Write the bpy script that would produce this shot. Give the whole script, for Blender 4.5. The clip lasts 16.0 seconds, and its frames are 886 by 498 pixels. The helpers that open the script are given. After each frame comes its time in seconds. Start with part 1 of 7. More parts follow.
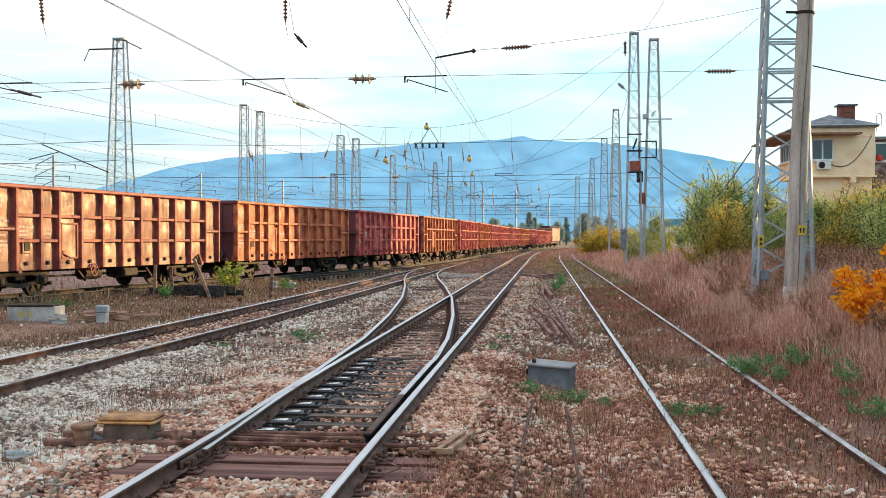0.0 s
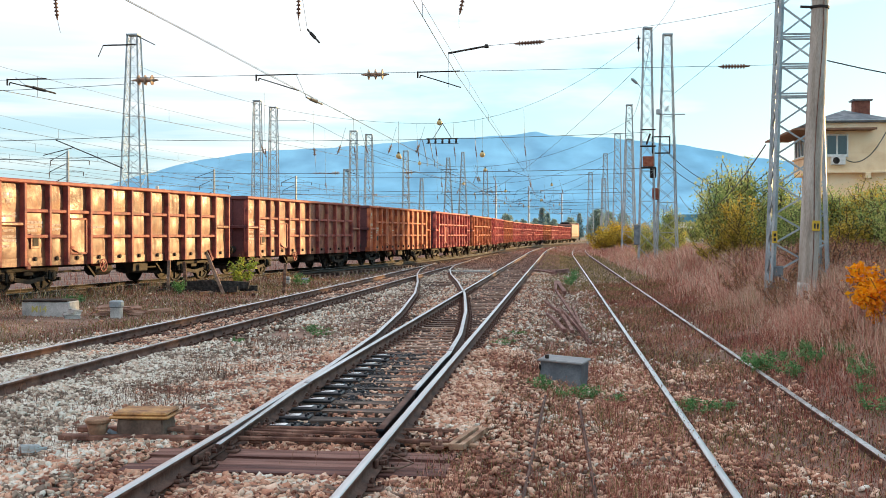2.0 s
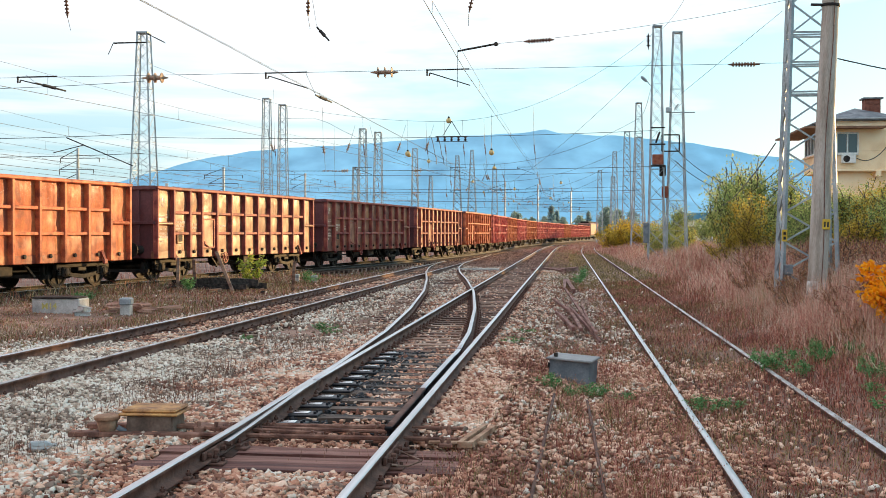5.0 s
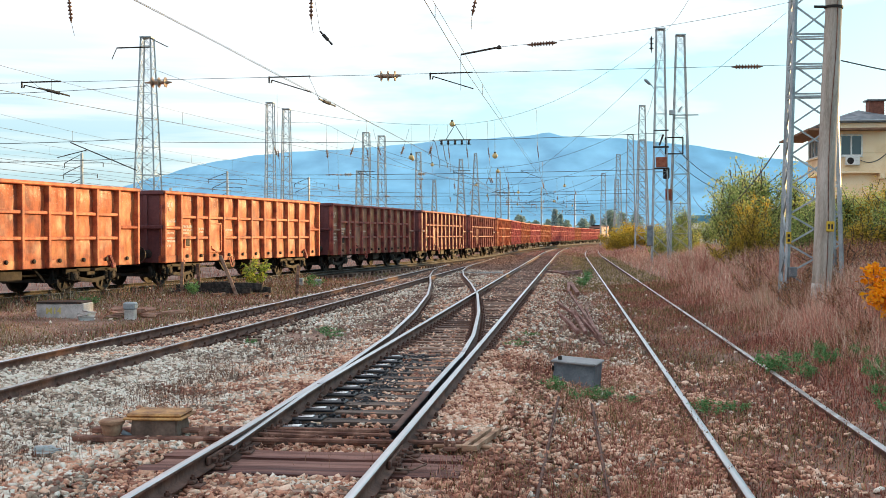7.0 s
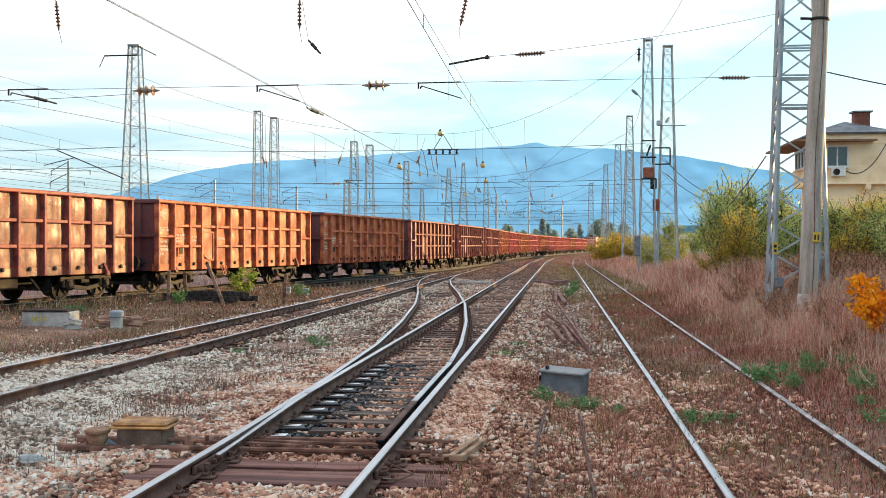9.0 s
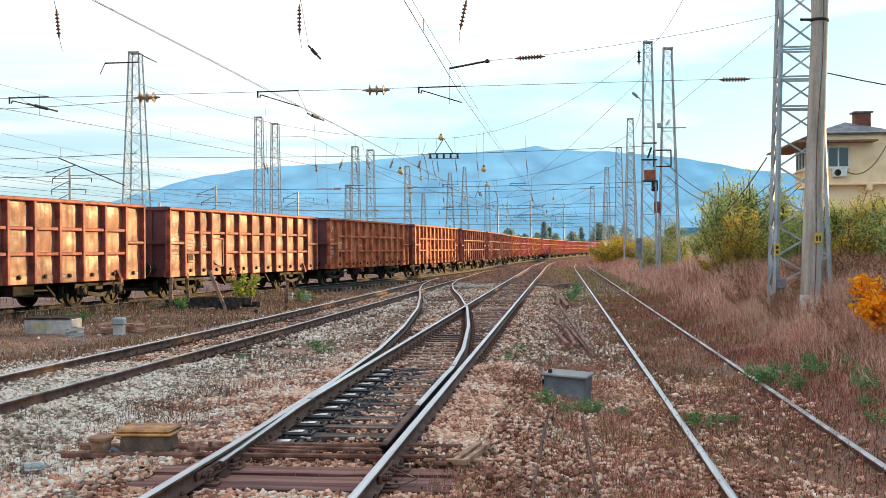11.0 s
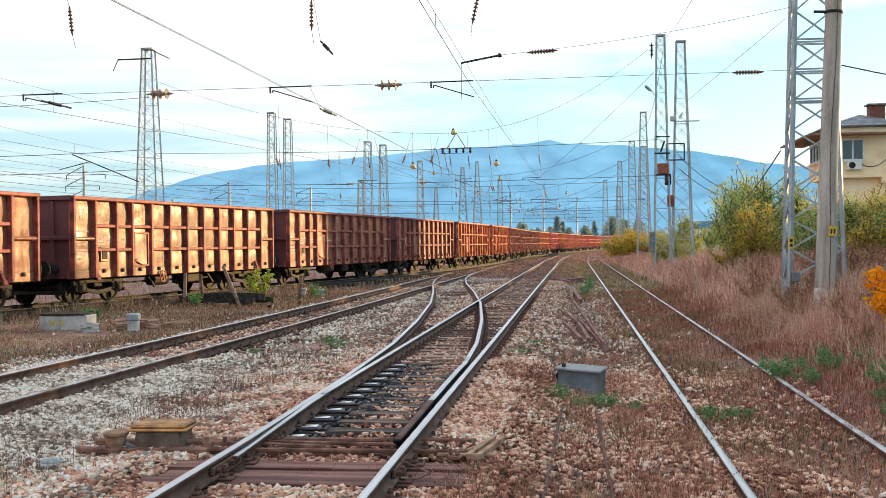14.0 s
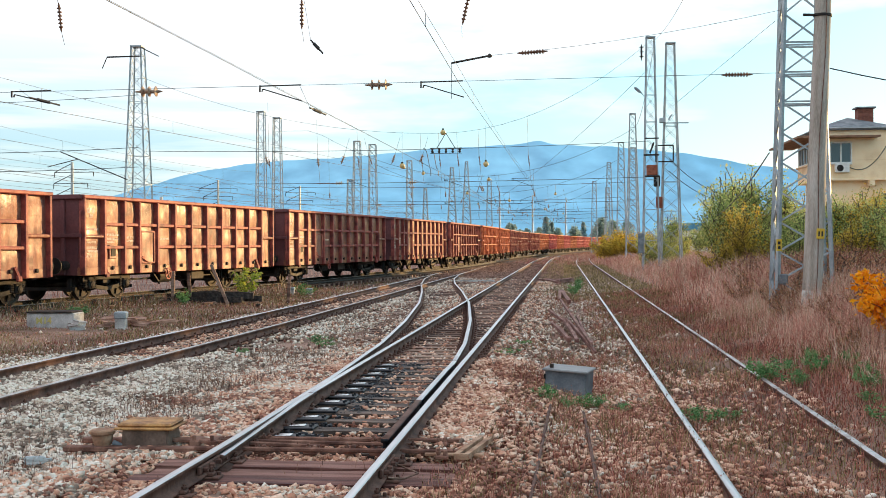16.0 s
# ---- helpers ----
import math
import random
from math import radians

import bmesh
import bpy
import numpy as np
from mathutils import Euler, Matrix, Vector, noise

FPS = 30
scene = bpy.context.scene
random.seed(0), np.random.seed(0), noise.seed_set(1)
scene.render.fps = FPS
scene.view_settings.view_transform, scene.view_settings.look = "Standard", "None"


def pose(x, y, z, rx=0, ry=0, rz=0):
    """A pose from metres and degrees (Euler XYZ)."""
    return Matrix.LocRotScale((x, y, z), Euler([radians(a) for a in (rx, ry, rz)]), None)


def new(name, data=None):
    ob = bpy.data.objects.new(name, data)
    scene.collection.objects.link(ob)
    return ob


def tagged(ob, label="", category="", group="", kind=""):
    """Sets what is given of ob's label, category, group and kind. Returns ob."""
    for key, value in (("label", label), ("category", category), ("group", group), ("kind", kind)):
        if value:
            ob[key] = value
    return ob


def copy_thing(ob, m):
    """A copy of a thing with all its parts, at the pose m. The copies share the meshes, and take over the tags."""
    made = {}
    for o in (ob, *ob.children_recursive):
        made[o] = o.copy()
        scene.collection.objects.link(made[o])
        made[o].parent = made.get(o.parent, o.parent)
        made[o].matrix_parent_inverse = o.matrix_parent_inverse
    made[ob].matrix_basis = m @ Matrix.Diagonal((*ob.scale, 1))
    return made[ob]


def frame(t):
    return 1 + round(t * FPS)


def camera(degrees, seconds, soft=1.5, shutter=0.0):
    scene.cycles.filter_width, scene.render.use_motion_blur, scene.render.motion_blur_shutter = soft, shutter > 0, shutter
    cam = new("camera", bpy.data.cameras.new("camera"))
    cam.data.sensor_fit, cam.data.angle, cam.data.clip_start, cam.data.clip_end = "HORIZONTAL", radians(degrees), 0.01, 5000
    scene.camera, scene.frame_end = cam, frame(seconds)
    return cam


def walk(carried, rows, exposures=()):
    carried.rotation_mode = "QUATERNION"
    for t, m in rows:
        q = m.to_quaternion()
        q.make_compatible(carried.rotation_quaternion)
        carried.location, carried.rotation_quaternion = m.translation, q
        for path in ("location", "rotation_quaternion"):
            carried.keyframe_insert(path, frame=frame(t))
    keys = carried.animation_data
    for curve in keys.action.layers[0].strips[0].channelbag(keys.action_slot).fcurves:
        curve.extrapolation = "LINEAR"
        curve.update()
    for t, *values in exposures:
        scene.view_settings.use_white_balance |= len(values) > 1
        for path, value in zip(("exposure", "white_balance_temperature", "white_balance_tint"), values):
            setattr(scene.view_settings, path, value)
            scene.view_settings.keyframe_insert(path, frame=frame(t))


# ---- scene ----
LENS = 42.81  # degrees
EYE = (0.0, 0.0, 1.76)
PATH = [  # seconds, tilt, roll, turn
    (0, 89.484, -0.000, 5.228),
    (0.5, 89.431, -0.010, 5.284),
    (1, 89.349, -0.143, 5.470),
    (1.5, 89.304, -0.133, 5.679),
    (2, 89.260, -0.017, 5.879),
    (2.5, 89.208, -0.208, 6.054),
    (3, 89.182, -0.079, 6.156),
    (3.5, 89.141, -0.185, 6.238),
    (4, 89.138, -0.201, 6.242),
    (6.5, 89.252, 0.067, 6.535),
    (7, 89.326, 0.082, 6.527),
    (7.5, 89.444, -0.051, 6.490),
    (8, 89.574, -0.034, 6.276),
    (8.5, 89.701, -0.044, 6.059),
    (9, 89.800, -0.114, 5.900),
    (11.5, 90.028, 0.535, 6.101),
    (12, 90.007, 0.559, 6.259),
    (12.5, 89.973, 0.348, 6.427),
    (13, 89.904, 0.136, 6.601),
    (13.5, 89.823, 0.548, 6.730),
    (14, 89.751, 0.632, 6.644),
    (14.5, 89.719, 0.707, 6.475),
    (15, 89.714, 0.600, 6.308),
    (15.5, 89.737, 0.790, 6.201),
    (16, 89.747, 0.260, 6.082),
]
cam = camera(LENS, 16.0, soft=0.3)
walk(cam, [(t, pose(*EYE, rx, ry, rz)) for t, rx, ry, rz in PATH], exposures=[(0, 0.95), (16, 0.95)])
# Axes: y runs along the main track, x to its right; z = 0 is the top of the main rails.

# ---- world and sun ----
SUN_DIR = Vector((0.73, 0.68, 0.117)).normalized()
world = bpy.data.worlds.new("sky")
scene.world = world
world.use_nodes = True
wn, wl = world.node_tree.nodes, world.node_tree.links
wn.clear()
sky = wn.new("ShaderNodeTexSky")
sky.sky_type, sky.sun_disc = "NISHITA", False
sky.sun_elevation, sky.sun_rotation = radians(6.7), radians(47)
bg_sky = wn.new("ShaderNodeBackground")
bg_sky.inputs["Strength"].default_value = 0.05
tc = wn.new("ShaderNodeTexCoord")
mp = wn.new("ShaderNodeMapping")
mp.inputs["Scale"].default_value = (1.0, 1.0, 4.2)
mp.inputs["Location"].default_value = (0.35, 0.2, 0.55)
cn = wn.new("ShaderNodeTexNoise")
cn.inputs["Scale"].default_value, cn.inputs["Detail"].default_value, cn.inputs["Roughness"].default_value = 2.3, 7, 0.55
cr = wn.new("ShaderNodeValToRGB")
cr.color_ramp.elements[0].position, cr.color_ramp.elements[0].color = 0.36, (0.34, 0.78, 1.0, 1)
cr.color_ramp.elements[1].position, cr.color_ramp.elements[1].color = 0.50, (1.0, 0.99, 1.05, 1)
bg_cloud = wn.new("ShaderNodeBackground")
bg_cloud.inputs["Strength"].default_value = 0.50
add = wn.new("ShaderNodeAddShader")
wo = wn.new("ShaderNodeOutputWorld")
wl.new(sky.outputs[0], bg_sky.inputs[0])
wl.new(tc.outputs["Generated"], mp.inputs[0])
wl.new(mp.outputs[0], cn.inputs["Vector"])
sx = wn.new("ShaderNodeSeparateXYZ")
wl.new(tc.outputs["Generated"], sx.inputs[0])
m1 = wn.new("ShaderNodeMath")  # more cloud higher up
m1.operation, m1.inputs[1].default_value = "MULTIPLY_ADD", 0.9
wl.new(sx.outputs["Z"], m1.inputs[0])
wl.new(cn.outputs["Fac"], m1.inputs[2])
m2 = wn.new("ShaderNodeMath")  # clearer towards the right of the tracks
m2.operation, m2.inputs[1].default_value = "MULTIPLY_ADD", -0.95
wl.new(sx.outputs["X"], m2.inputs[0])
wl.new(m1.outputs[0], m2.inputs[2])
m3 = wn.new("ShaderNodeMath")
m3.operation, m3.inputs[1].default_value = "SUBTRACT", 0.20
wl.new(m2.outputs[0], m3.inputs[0])
wl.new(m3.outputs[0], cr.inputs[0])
# thin grey-blue streaks of stratus low in the sky
mp2 = wn.new("ShaderNodeMapping")
mp2.inputs["Scale"].default_value = (1.3, 1.3, 17.0)
mp2.inputs["Location"].default_value = (3.1, 0.7, 0.2)
wl.new(tc.outputs["Generated"], mp2.inputs[0])
cn2 = wn.new("ShaderNodeTexNoise")
cn2.inputs["Scale"].default_value, cn2.inputs["Detail"].default_value = 2.6, 5
wl.new(mp2.outputs[0], cn2.inputs["Vector"])
low = wn.new("ShaderNodeMapRange")  # strongest near the horizon
low.inputs["From Min"].default_value, low.inputs["From Max"].default_value = 0.21, 0.08
wl.new(sx.outputs["Z"], low.inputs["Value"])
strk = wn.new("ShaderNodeMapRange")
strk.inputs["From Min"].default_value, strk.inputs["From Max"].default_value = 0.35, 0.60
wl.new(cn2.outputs["Fac"], strk.inputs["Value"])
both = wn.new("ShaderNodeMath")
both.operation = "MULTIPLY"
wl.new(low.outputs[0], both.inputs[0])
wl.new(strk.outputs[0], both.inputs[1])
smix = wn.new("ShaderNodeMix")
smix.data_type = "RGBA"
smix.inputs["B"].default_value = (0.33, 0.60, 0.80, 1)
wl.new(both.outputs[0], smix.inputs["Factor"])
wl.new(cr.outputs[0], smix.inputs["A"])
wl.new(smix.outputs["Result"], bg_cloud.inputs[0])
wl.new(bg_sky.outputs[0], add.inputs[0])
wl.new(bg_cloud.outputs[0], add.inputs[1])
wl.new(add.outputs[0], wo.inputs[0])

sun = new("sun", bpy.data.lights.new("sun", "SUN"))
sun.data.energy, sun.data.angle, sun.data.color = 3.55, radians(0.6), (1.0, 0.635, 0.27)
sun.rotation_euler = (-SUN_DIR).to_track_quat("-Z", "Y").to_euler()
sun.location = (30, 20, 30)


# ---- materials ----
def mat(name, stops, scale=6.0, detail=5, rough=0.85, metal=0.0, bump=0.3, bump_scale=None, fine=None, vary=0.0, island=0.0,
        space="Object", stretch=(1, 1, 1), spec=0.4, distort=0.0):
    """Principled material: a noise ramp of base colours, a finer noise laid over it, relief, and variation from piece to piece."""
    m = bpy.data.materials.new(name)
    m.use_nodes = True
    n, l = m.node_tree.nodes, m.node_tree.links
    b = n["Principled BSDF"]
    b.inputs["Metallic"].default_value = metal
    b.inputs["Specular IOR Level"].default_value = spec
    co = n.new("ShaderNodeTexCoord")
    mpn = n.new("ShaderNodeMapping")
    mpn.inputs["Scale"].default_value = stretch
    l.new(co.outputs[space], mpn.inputs[0])
    no = n.new("ShaderNodeTexNoise")
    no.inputs["Scale"].default_value, no.inputs["Detail"].default_value = scale, detail
    no.inputs["Distortion"].default_value = distort
    l.new(mpn.outputs[0], no.inputs["Vector"])
    ramp = n.new("ShaderNodeValToRGB")
    els = ramp.color_ramp.elements
    lo, hi = 0.32, 0.68
    for i, c in enumerate(stops):
        p = lo + (hi - lo) * i / max(1, len(stops) - 1)
        e = els[i] if i < 2 else els.new(p)
        e.position, e.color = p, (*c, 1)
    fac = no.outputs["Fac"]
    if vary or island:
        src = n.new("ShaderNodeObjectInfo").outputs["Random"] if vary else n.new("ShaderNodeNewGeometry").outputs["Random Per Island"]
        ma = n.new("ShaderNodeMath")
        ma.operation = "MULTIPLY_ADD"
        l.new(src, ma.inputs[0])
        ma.inputs[1].default_value = vary or island
        off = n.new("ShaderNodeMath")
        off.operation = "ADD"
        off.inputs[1].default_value = -(vary or island) / 2
        l.new(fac, off.inputs[0])
        l.new(off.outputs[0], ma.inputs[2])
        fac = ma.outputs[0]
    l.new(fac, ramp.inputs[0])
    col = ramp.outputs[0]
    fn = n.new("ShaderNodeTexNoise")
    fn.inputs["Scale"].default_value, fn.inputs["Detail"].default_value = fine or scale * 7, 4
    l.new(mpn.outputs[0], fn.inputs["Vector"])
    mx = n.new("ShaderNodeMix")
    mx.data_type, mx.blend_type = "RGBA", "OVERLAY"
    mx.inputs["Factor"].default_value = 0.45
    l.new(col, mx.inputs["A"])
    l.new(fn.outputs["Fac"], mx.inputs["B"])
    l.new(mx.outputs["Result"], b.inputs["Base Color"])
    rr = n.new("ShaderNodeMapRange")
    rr.inputs["To Min"].default_value, rr.inputs["To Max"].default_value = max(0.05, rough - 0.12), min(1, rough + 0.12)
    l.new(fn.outputs["Fac"], rr.inputs["Value"])
    l.new(rr.outputs[0], b.inputs["Roughness"])
    if bump:
        bn = n.new("ShaderNodeTexNoise")
        bn.inputs["Scale"].default_value, bn.inputs["Detail"].default_value = bump_scale or scale * 5, 5
        l.new(mpn.outputs[0], bn.inputs["Vector"])
        bp = n.new("ShaderNodeBump")
        bp.inputs["Strength"].default_value, bp.inputs["Distance"].default_value = bump, 0.02
        l.new(bn.outputs["Fac"], bp.inputs["Height"])
        l.new(bp.outputs[0], b.inputs["Normal"])
    return m


def leaf_mat(name, stops, scale=1.2):
    m = mat(name, stops, scale=scale, rough=0.6, bump=0, island=0.5, space="Object")
    b = m.node_tree.nodes["Principled BSDF"]
    n, l = m.node_tree.nodes, m.node_tree.links
    tl = n.new("ShaderNodeBsdfTranslucent")  # light through the thin leaf
    ms = n.new("ShaderNodeMixShader")
    ms.inputs[0].default_value = 0.5
    l.new(b.inputs["Base Color"].links[0].from_socket, tl.inputs[0])
    l.new(b.outputs[0], ms.inputs[1])
    l.new(tl.outputs[0], ms.inputs[2])
    l.new(ms.outputs[0], n["Material Output"].inputs[0])
    return m


M_GROUND = mat("soil", [(0.13, 0.073, 0.053), (0.23, 0.134, 0.098), (0.34, 0.213, 0.161)], scale=0.8, fine=22, bump=0.8, bump_scale=18, rough=0.95)
M_FIELD = mat("dry_field", [(0.16, 0.09, 0.06), (0.22, 0.14, 0.09), (0.16, 0.15, 0.07)], scale=0.12, fine=9, bump=0.6, bump_scale=6, rough=0.95)
M_STONE = mat("ballast_stone", [(0.21, 0.15, 0.115), (0.52, 0.395, 0.30), (0.70, 0.58, 0.47), (0.84, 0.765, 0.665)], scale=1.2, fine=40, island=0.5, bump=0.4, bump_scale=60, rough=0.9)
M_STONE_RUST = mat("rusty_ballast_stone", [(0.24, 0.102, 0.07), (0.54, 0.262, 0.168), (0.69, 0.412, 0.28), (0.81, 0.572, 0.432)], scale=1.2, fine=40, island=0.42, bump=0.4, bump_scale=60, rough=0.9)
M_STONE_BROWN = mat("brown_sooty_ballast_stone", [(0.12, 0.065, 0.05), (0.25, 0.14, 0.105), (0.38, 0.24, 0.185)], scale=1.2, fine=40, island=0.5, bump=0.4, bump_scale=60, rough=0.9)
M_RAILTOP = mat("polished_rail_head", [(0.45, 0.46, 0.48), (0.62, 0.63, 0.65)], scale=3, stretch=(1, 0.05, 1), fine=30, rough=0.37, metal=1.0, bump=0.05)
M_RAILTOP_DULL = mat("dull_rail_head", [(0.20, 0.15, 0.13), (0.40, 0.38, 0.37), (0.55, 0.55, 0.56)], scale=2.5, fine=20, rough=0.42, metal=0.8, bump=0.1)
M_RAILSIDE = mat("rusted_rail", [(0.06, 0.027, 0.02), (0.115, 0.055, 0.04), (0.18, 0.09, 0.066)], scale=5, fine=60, rough=0.8, bump=0.3)
M_RUSTFIT = mat("brown_rusted_fittings", [(0.09, 0.04, 0.03), (0.18, 0.085, 0.06), (0.30, 0.16, 0.115)], scale=6, fine=50, rough=0.9, bump=0.4)
M_SLEEPER = mat("weathered_sleeper_wood", [(0.08, 0.045, 0.036), (0.19, 0.11, 0.08), (0.33, 0.22, 0.165)], scale=3.0, stretch=(0.25, 3, 3), fine=30, vary=0.35, bump=0.7, bump_scale=14, rough=0.9)
M_SLEEPER_RED = mat("tarred_red_sleeper_wood", [(0.06, 0.022, 0.019), (0.14, 0.054, 0.043), (0.27, 0.135, 0.105)], scale=3.0, stretch=(0.25, 3, 3), fine=30, vary=0.25, bump=0.7, bump_scale=14, rough=0.8)
M_SLEEPER_OIL = mat("oil_soaked_sleeper_wood", [(0.025, 0.018, 0.016), (0.085, 0.058, 0.045), (0.20, 0.135, 0.10)], scale=2.2, stretch=(0.6, 3, 3), fine=24, vary=0.25, bump=0.7, bump_scale=14, rough=0.75)
M_CONCRETE = mat("concrete", [(0.30, 0.285, 0.27), (0.45, 0.435, 0.415), (0.57, 0.555, 0.535)], scale=3, fine=45, bump=0.35, bump_scale=40)
M_GALV = mat("galvanised_steel", [(0.24, 0.28, 0.31), (0.335, 0.385, 0.415), (0.43, 0.475, 0.50)], scale=2, fine=30, rough=0.55, metal=0.4, bump=0.1)
M_DARKSTEEL = mat("dark_grimy_steel", [(0.012, 0.011, 0.011), (0.027, 0.022, 0.02), (0.06, 0.045, 0.035)], scale=4, fine=40, rough=0.7, metal=0.3, bump=0.3)
M_WIRE = mat("wire", [(0.05, 0.06, 0.07), (0.10, 0.11, 0.12)], scale=5, rough=0.5, metal=0.6, bump=0)
M_HILL = mat("haze_painted_hill", [(0.15, 0.34, 0.48), (0.18, 0.38, 0.525), (0.21, 0.415, 0.56)], scale=0.0016, fine=0.008, bump=0, rough=1.0, spec=0.0)
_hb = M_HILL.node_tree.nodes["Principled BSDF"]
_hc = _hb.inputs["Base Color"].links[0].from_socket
M_HILL.node_tree.links.new(_hc, _hb.inputs["Emission Color"])  # distance haze painted in: the blue base colour also glows
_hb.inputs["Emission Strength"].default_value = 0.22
M_WALL = mat("ochre_render", [(0.76, 0.54, 0.32), (0.90, 0.69, 0.45), (0.93, 0.76, 0.54)], scale=0.8, fine=25, bump=0.2, bump_scale=30)
M_ROOF = mat("dark_roof_sheet", [(0.09, 0.10, 0.12), (0.16, 0.18, 0.20), (0.24, 0.25, 0.26)], scale=2, fine=20, rough=0.6)
M_BRICK = mat("red_brick", [(0.16, 0.06, 0.045), (0.26, 0.10, 0.07)], scale=5, fine=40, bump=0.4)
M_OIL = mat("oiled_black_steel", [(0.006, 0.007, 0.010), (0.02, 0.022, 0.028)], scale=8, rough=0.5, bump=0.2, spec=0.35)
M_GREYBOX = mat("grey_painted_steel", [(0.09, 0.11, 0.13), (0.14, 0.165, 0.19), (0.20, 0.225, 0.245)], scale=4, fine=50, rough=0.55, bump=0.1)


# ---- helpers ----
def mesh_of(name, bm, *materials, smooth=False):
    me = bpy.data.meshes.new(name)
    bm.to_mesh(me)
    bm.free()
    for m in materials:
        me.materials.append(m)
    if smooth:
        for p in me.polygons:
            p.use_smooth = True
    return me


def part(name, bm, material, parent, label="", smooth=False):
    """One mesh object under a thing or a part, at the parent's origin."""
    ms = material if isinstance(material, (list, tuple)) else (material,)
    ob = new(name, mesh_of(name, bm, *ms, smooth=smooth) if isinstance(bm, bmesh.types.BMesh) else bm)
    ob.parent = parent
    if label:
        tagged(ob, label)
    return ob


def thing(name, label, category, group="", kind="", at=None):
    ob = tagged(new(name), label, category, group, kind)
    ob.empty_display_size = 0.2
    if at is not None:
        ob.matrix_basis = at
    return ob


def raw(name, verts, faces, *materials, idx=None, smooth=False):
    """A mesh from arrays made in code."""
    me = bpy.data.meshes.new(name)
    verts, faces = np.asarray(verts, dtype=np.float32), np.asarray(faces, dtype=np.int32)
    me.vertices.add(len(verts))
    me.vertices.foreach_set("co", verts.ravel())
    k = faces.shape[1]
    me.loops.add(faces.size)
    me.loops.foreach_set("vertex_index", faces.ravel())
    me.polygons.add(len(faces))
    me.polygons.foreach_set("loop_start", np.arange(0, faces.size, k, dtype=np.int32))
    for m in materials:
        me.materials.append(m)
    if idx is not None:
        me.polygons.foreach_set("material_index", np.asarray(idx, dtype=np.int32))
    if smooth:
        me.polygons.foreach_set("use_smooth", np.ones(len(faces), dtype=bool))
    me.update(calc_edges=True)
    return me


def box(bm, x0, y0, z0, x1, y1, z1, bevel=0.0, m=None, mi=0):
    """A box, bevelled, laid into bm."""
    r = bmesh.ops.create_cube(bm, size=1.0)
    vs = r["verts"]
    bmesh.ops.scale(bm, vec=(x1 - x0, y1 - y0, z1 - z0), verts=vs)
    bmesh.ops.translate(bm, vec=((x0 + x1) / 2, (y0 + y1) / 2, (z0 + z1) / 2), verts=vs)
    if m is not None:
        bmesh.ops.transform(bm, matrix=m, verts=vs)
    fs = list({f for v in vs for f in v.link_faces})
    for f in fs:
        f.material_index = mi
    if bevel:
        es = list({e for v in vs for e in v.link_edges})
        r = bmesh.ops.bevel(bm, geom=es, offset=bevel, segments=1, affect="EDGES", profile=0.5)
        for f in r["faces"]:
            f.material_index = mi
    return bm


def bar(bm, a, b, r=0.03, n=4, r2=None, mi=0):
    """A straight bar from a to b."""
    a, b = Vector(a), Vector(b)
    d = b - a
    if d.length < 1e-5:
        return bm
    m = Matrix.Translation((a + b) / 2) @ d.to_track_quat("Z", "Y").to_matrix().to_4x4()
    if n == 4:
        m = m @ Matrix.Rotation(radians(45), 4, "Z")
    k = bmesh.ops.create_cone(bm, cap_ends=True, segments=n, radius1=r * (1.414 if n == 4 else 1), radius2=(r if r2 is None else r2) * (1.414 if n == 4 else 1), depth=d.length, matrix=m)
    if mi:
        for f in {f for v in k["verts"] for f in v.link_faces}:
            f.material_index = mi
    return bm


def lathe(bm, rings, n=12, m=None):
    """A turned body: rings of (radius, height) round z."""
    loops = []
    for r, z in rings:
        loops.append([bm.verts.new((r * math.cos(2 * math.pi * i / n), r * math.sin(2 * math.pi * i / n), z)) for i in range(n)])
    for a, b in zip(loops, loops[1:]):
        for i in range(n):
            bm.faces.new((a[i], a[(i + 1) % n], b[(i + 1) % n], b[i]))
    bm.faces.new(loops[0][::-1])
    bm.faces.new(loops[-1])
    if m is not None:
        bmesh.ops.transform(bm, matrix=m, verts=[v for lp in loops for v in lp])
    return bm


def smoothstep(a, b, v):
    t = np.clip((v - a) / (b - a), 0, 1)
    return t * t * (3 - 2 * t)


# ---- the tracks' lines ----
# train track: heading in degrees along its length s, from a point beside the camera
HS = [-160, -60, -20, 7, 21, 35, 49, 63, 77, 91, 105, 119, 133, 147, 161, 175, 189, 260, 330, 420]
HD = [13, 11.5, 10.3, 9.4, 8.6, 6.3, 4.3, 2.2, 1.0, 1.4, 3.0, 4.3, 4.6, 4.4, 4.5, 4.9, 5.6, 9, 11, 12]
S_GRID = np.arange(-160, 420, 0.25)
_h = np.radians(np.interp(S_GRID, HS, HD))
TRAIN_X, TRAIN_Y = np.cumsum(np.sin(_h)) * 0.25, np.cumsum(np.cos(_h)) * 0.25
_i0 = int(np.argmin(abs(S_GRID)))
TRAIN_X += -14.47 - TRAIN_X[_i0]
TRAIN_Y += 29.99 - TRAIN_Y[_i0]
TRAIN_Z = 0.22  # top of the train's rails


def train_xy(s):
    return np.interp(s, S_GRID, TRAIN_X), np.interp(s, S_GRID, TRAIN_Y)


def train_x_at(y):
    return np.interp(y, TRAIN_Y, TRAIN_X)


def bend(y):
    """The far bend that all the tracks share."""
    return np.clip((y - 105) / 100, 0, None) ** 2 * 3


def main_x(y):
    return -2.25 + bend(y)


def right_x(y):
    return 2.13 - 0.0008 * np.clip(y - 20, 0, 100) + bend(y)


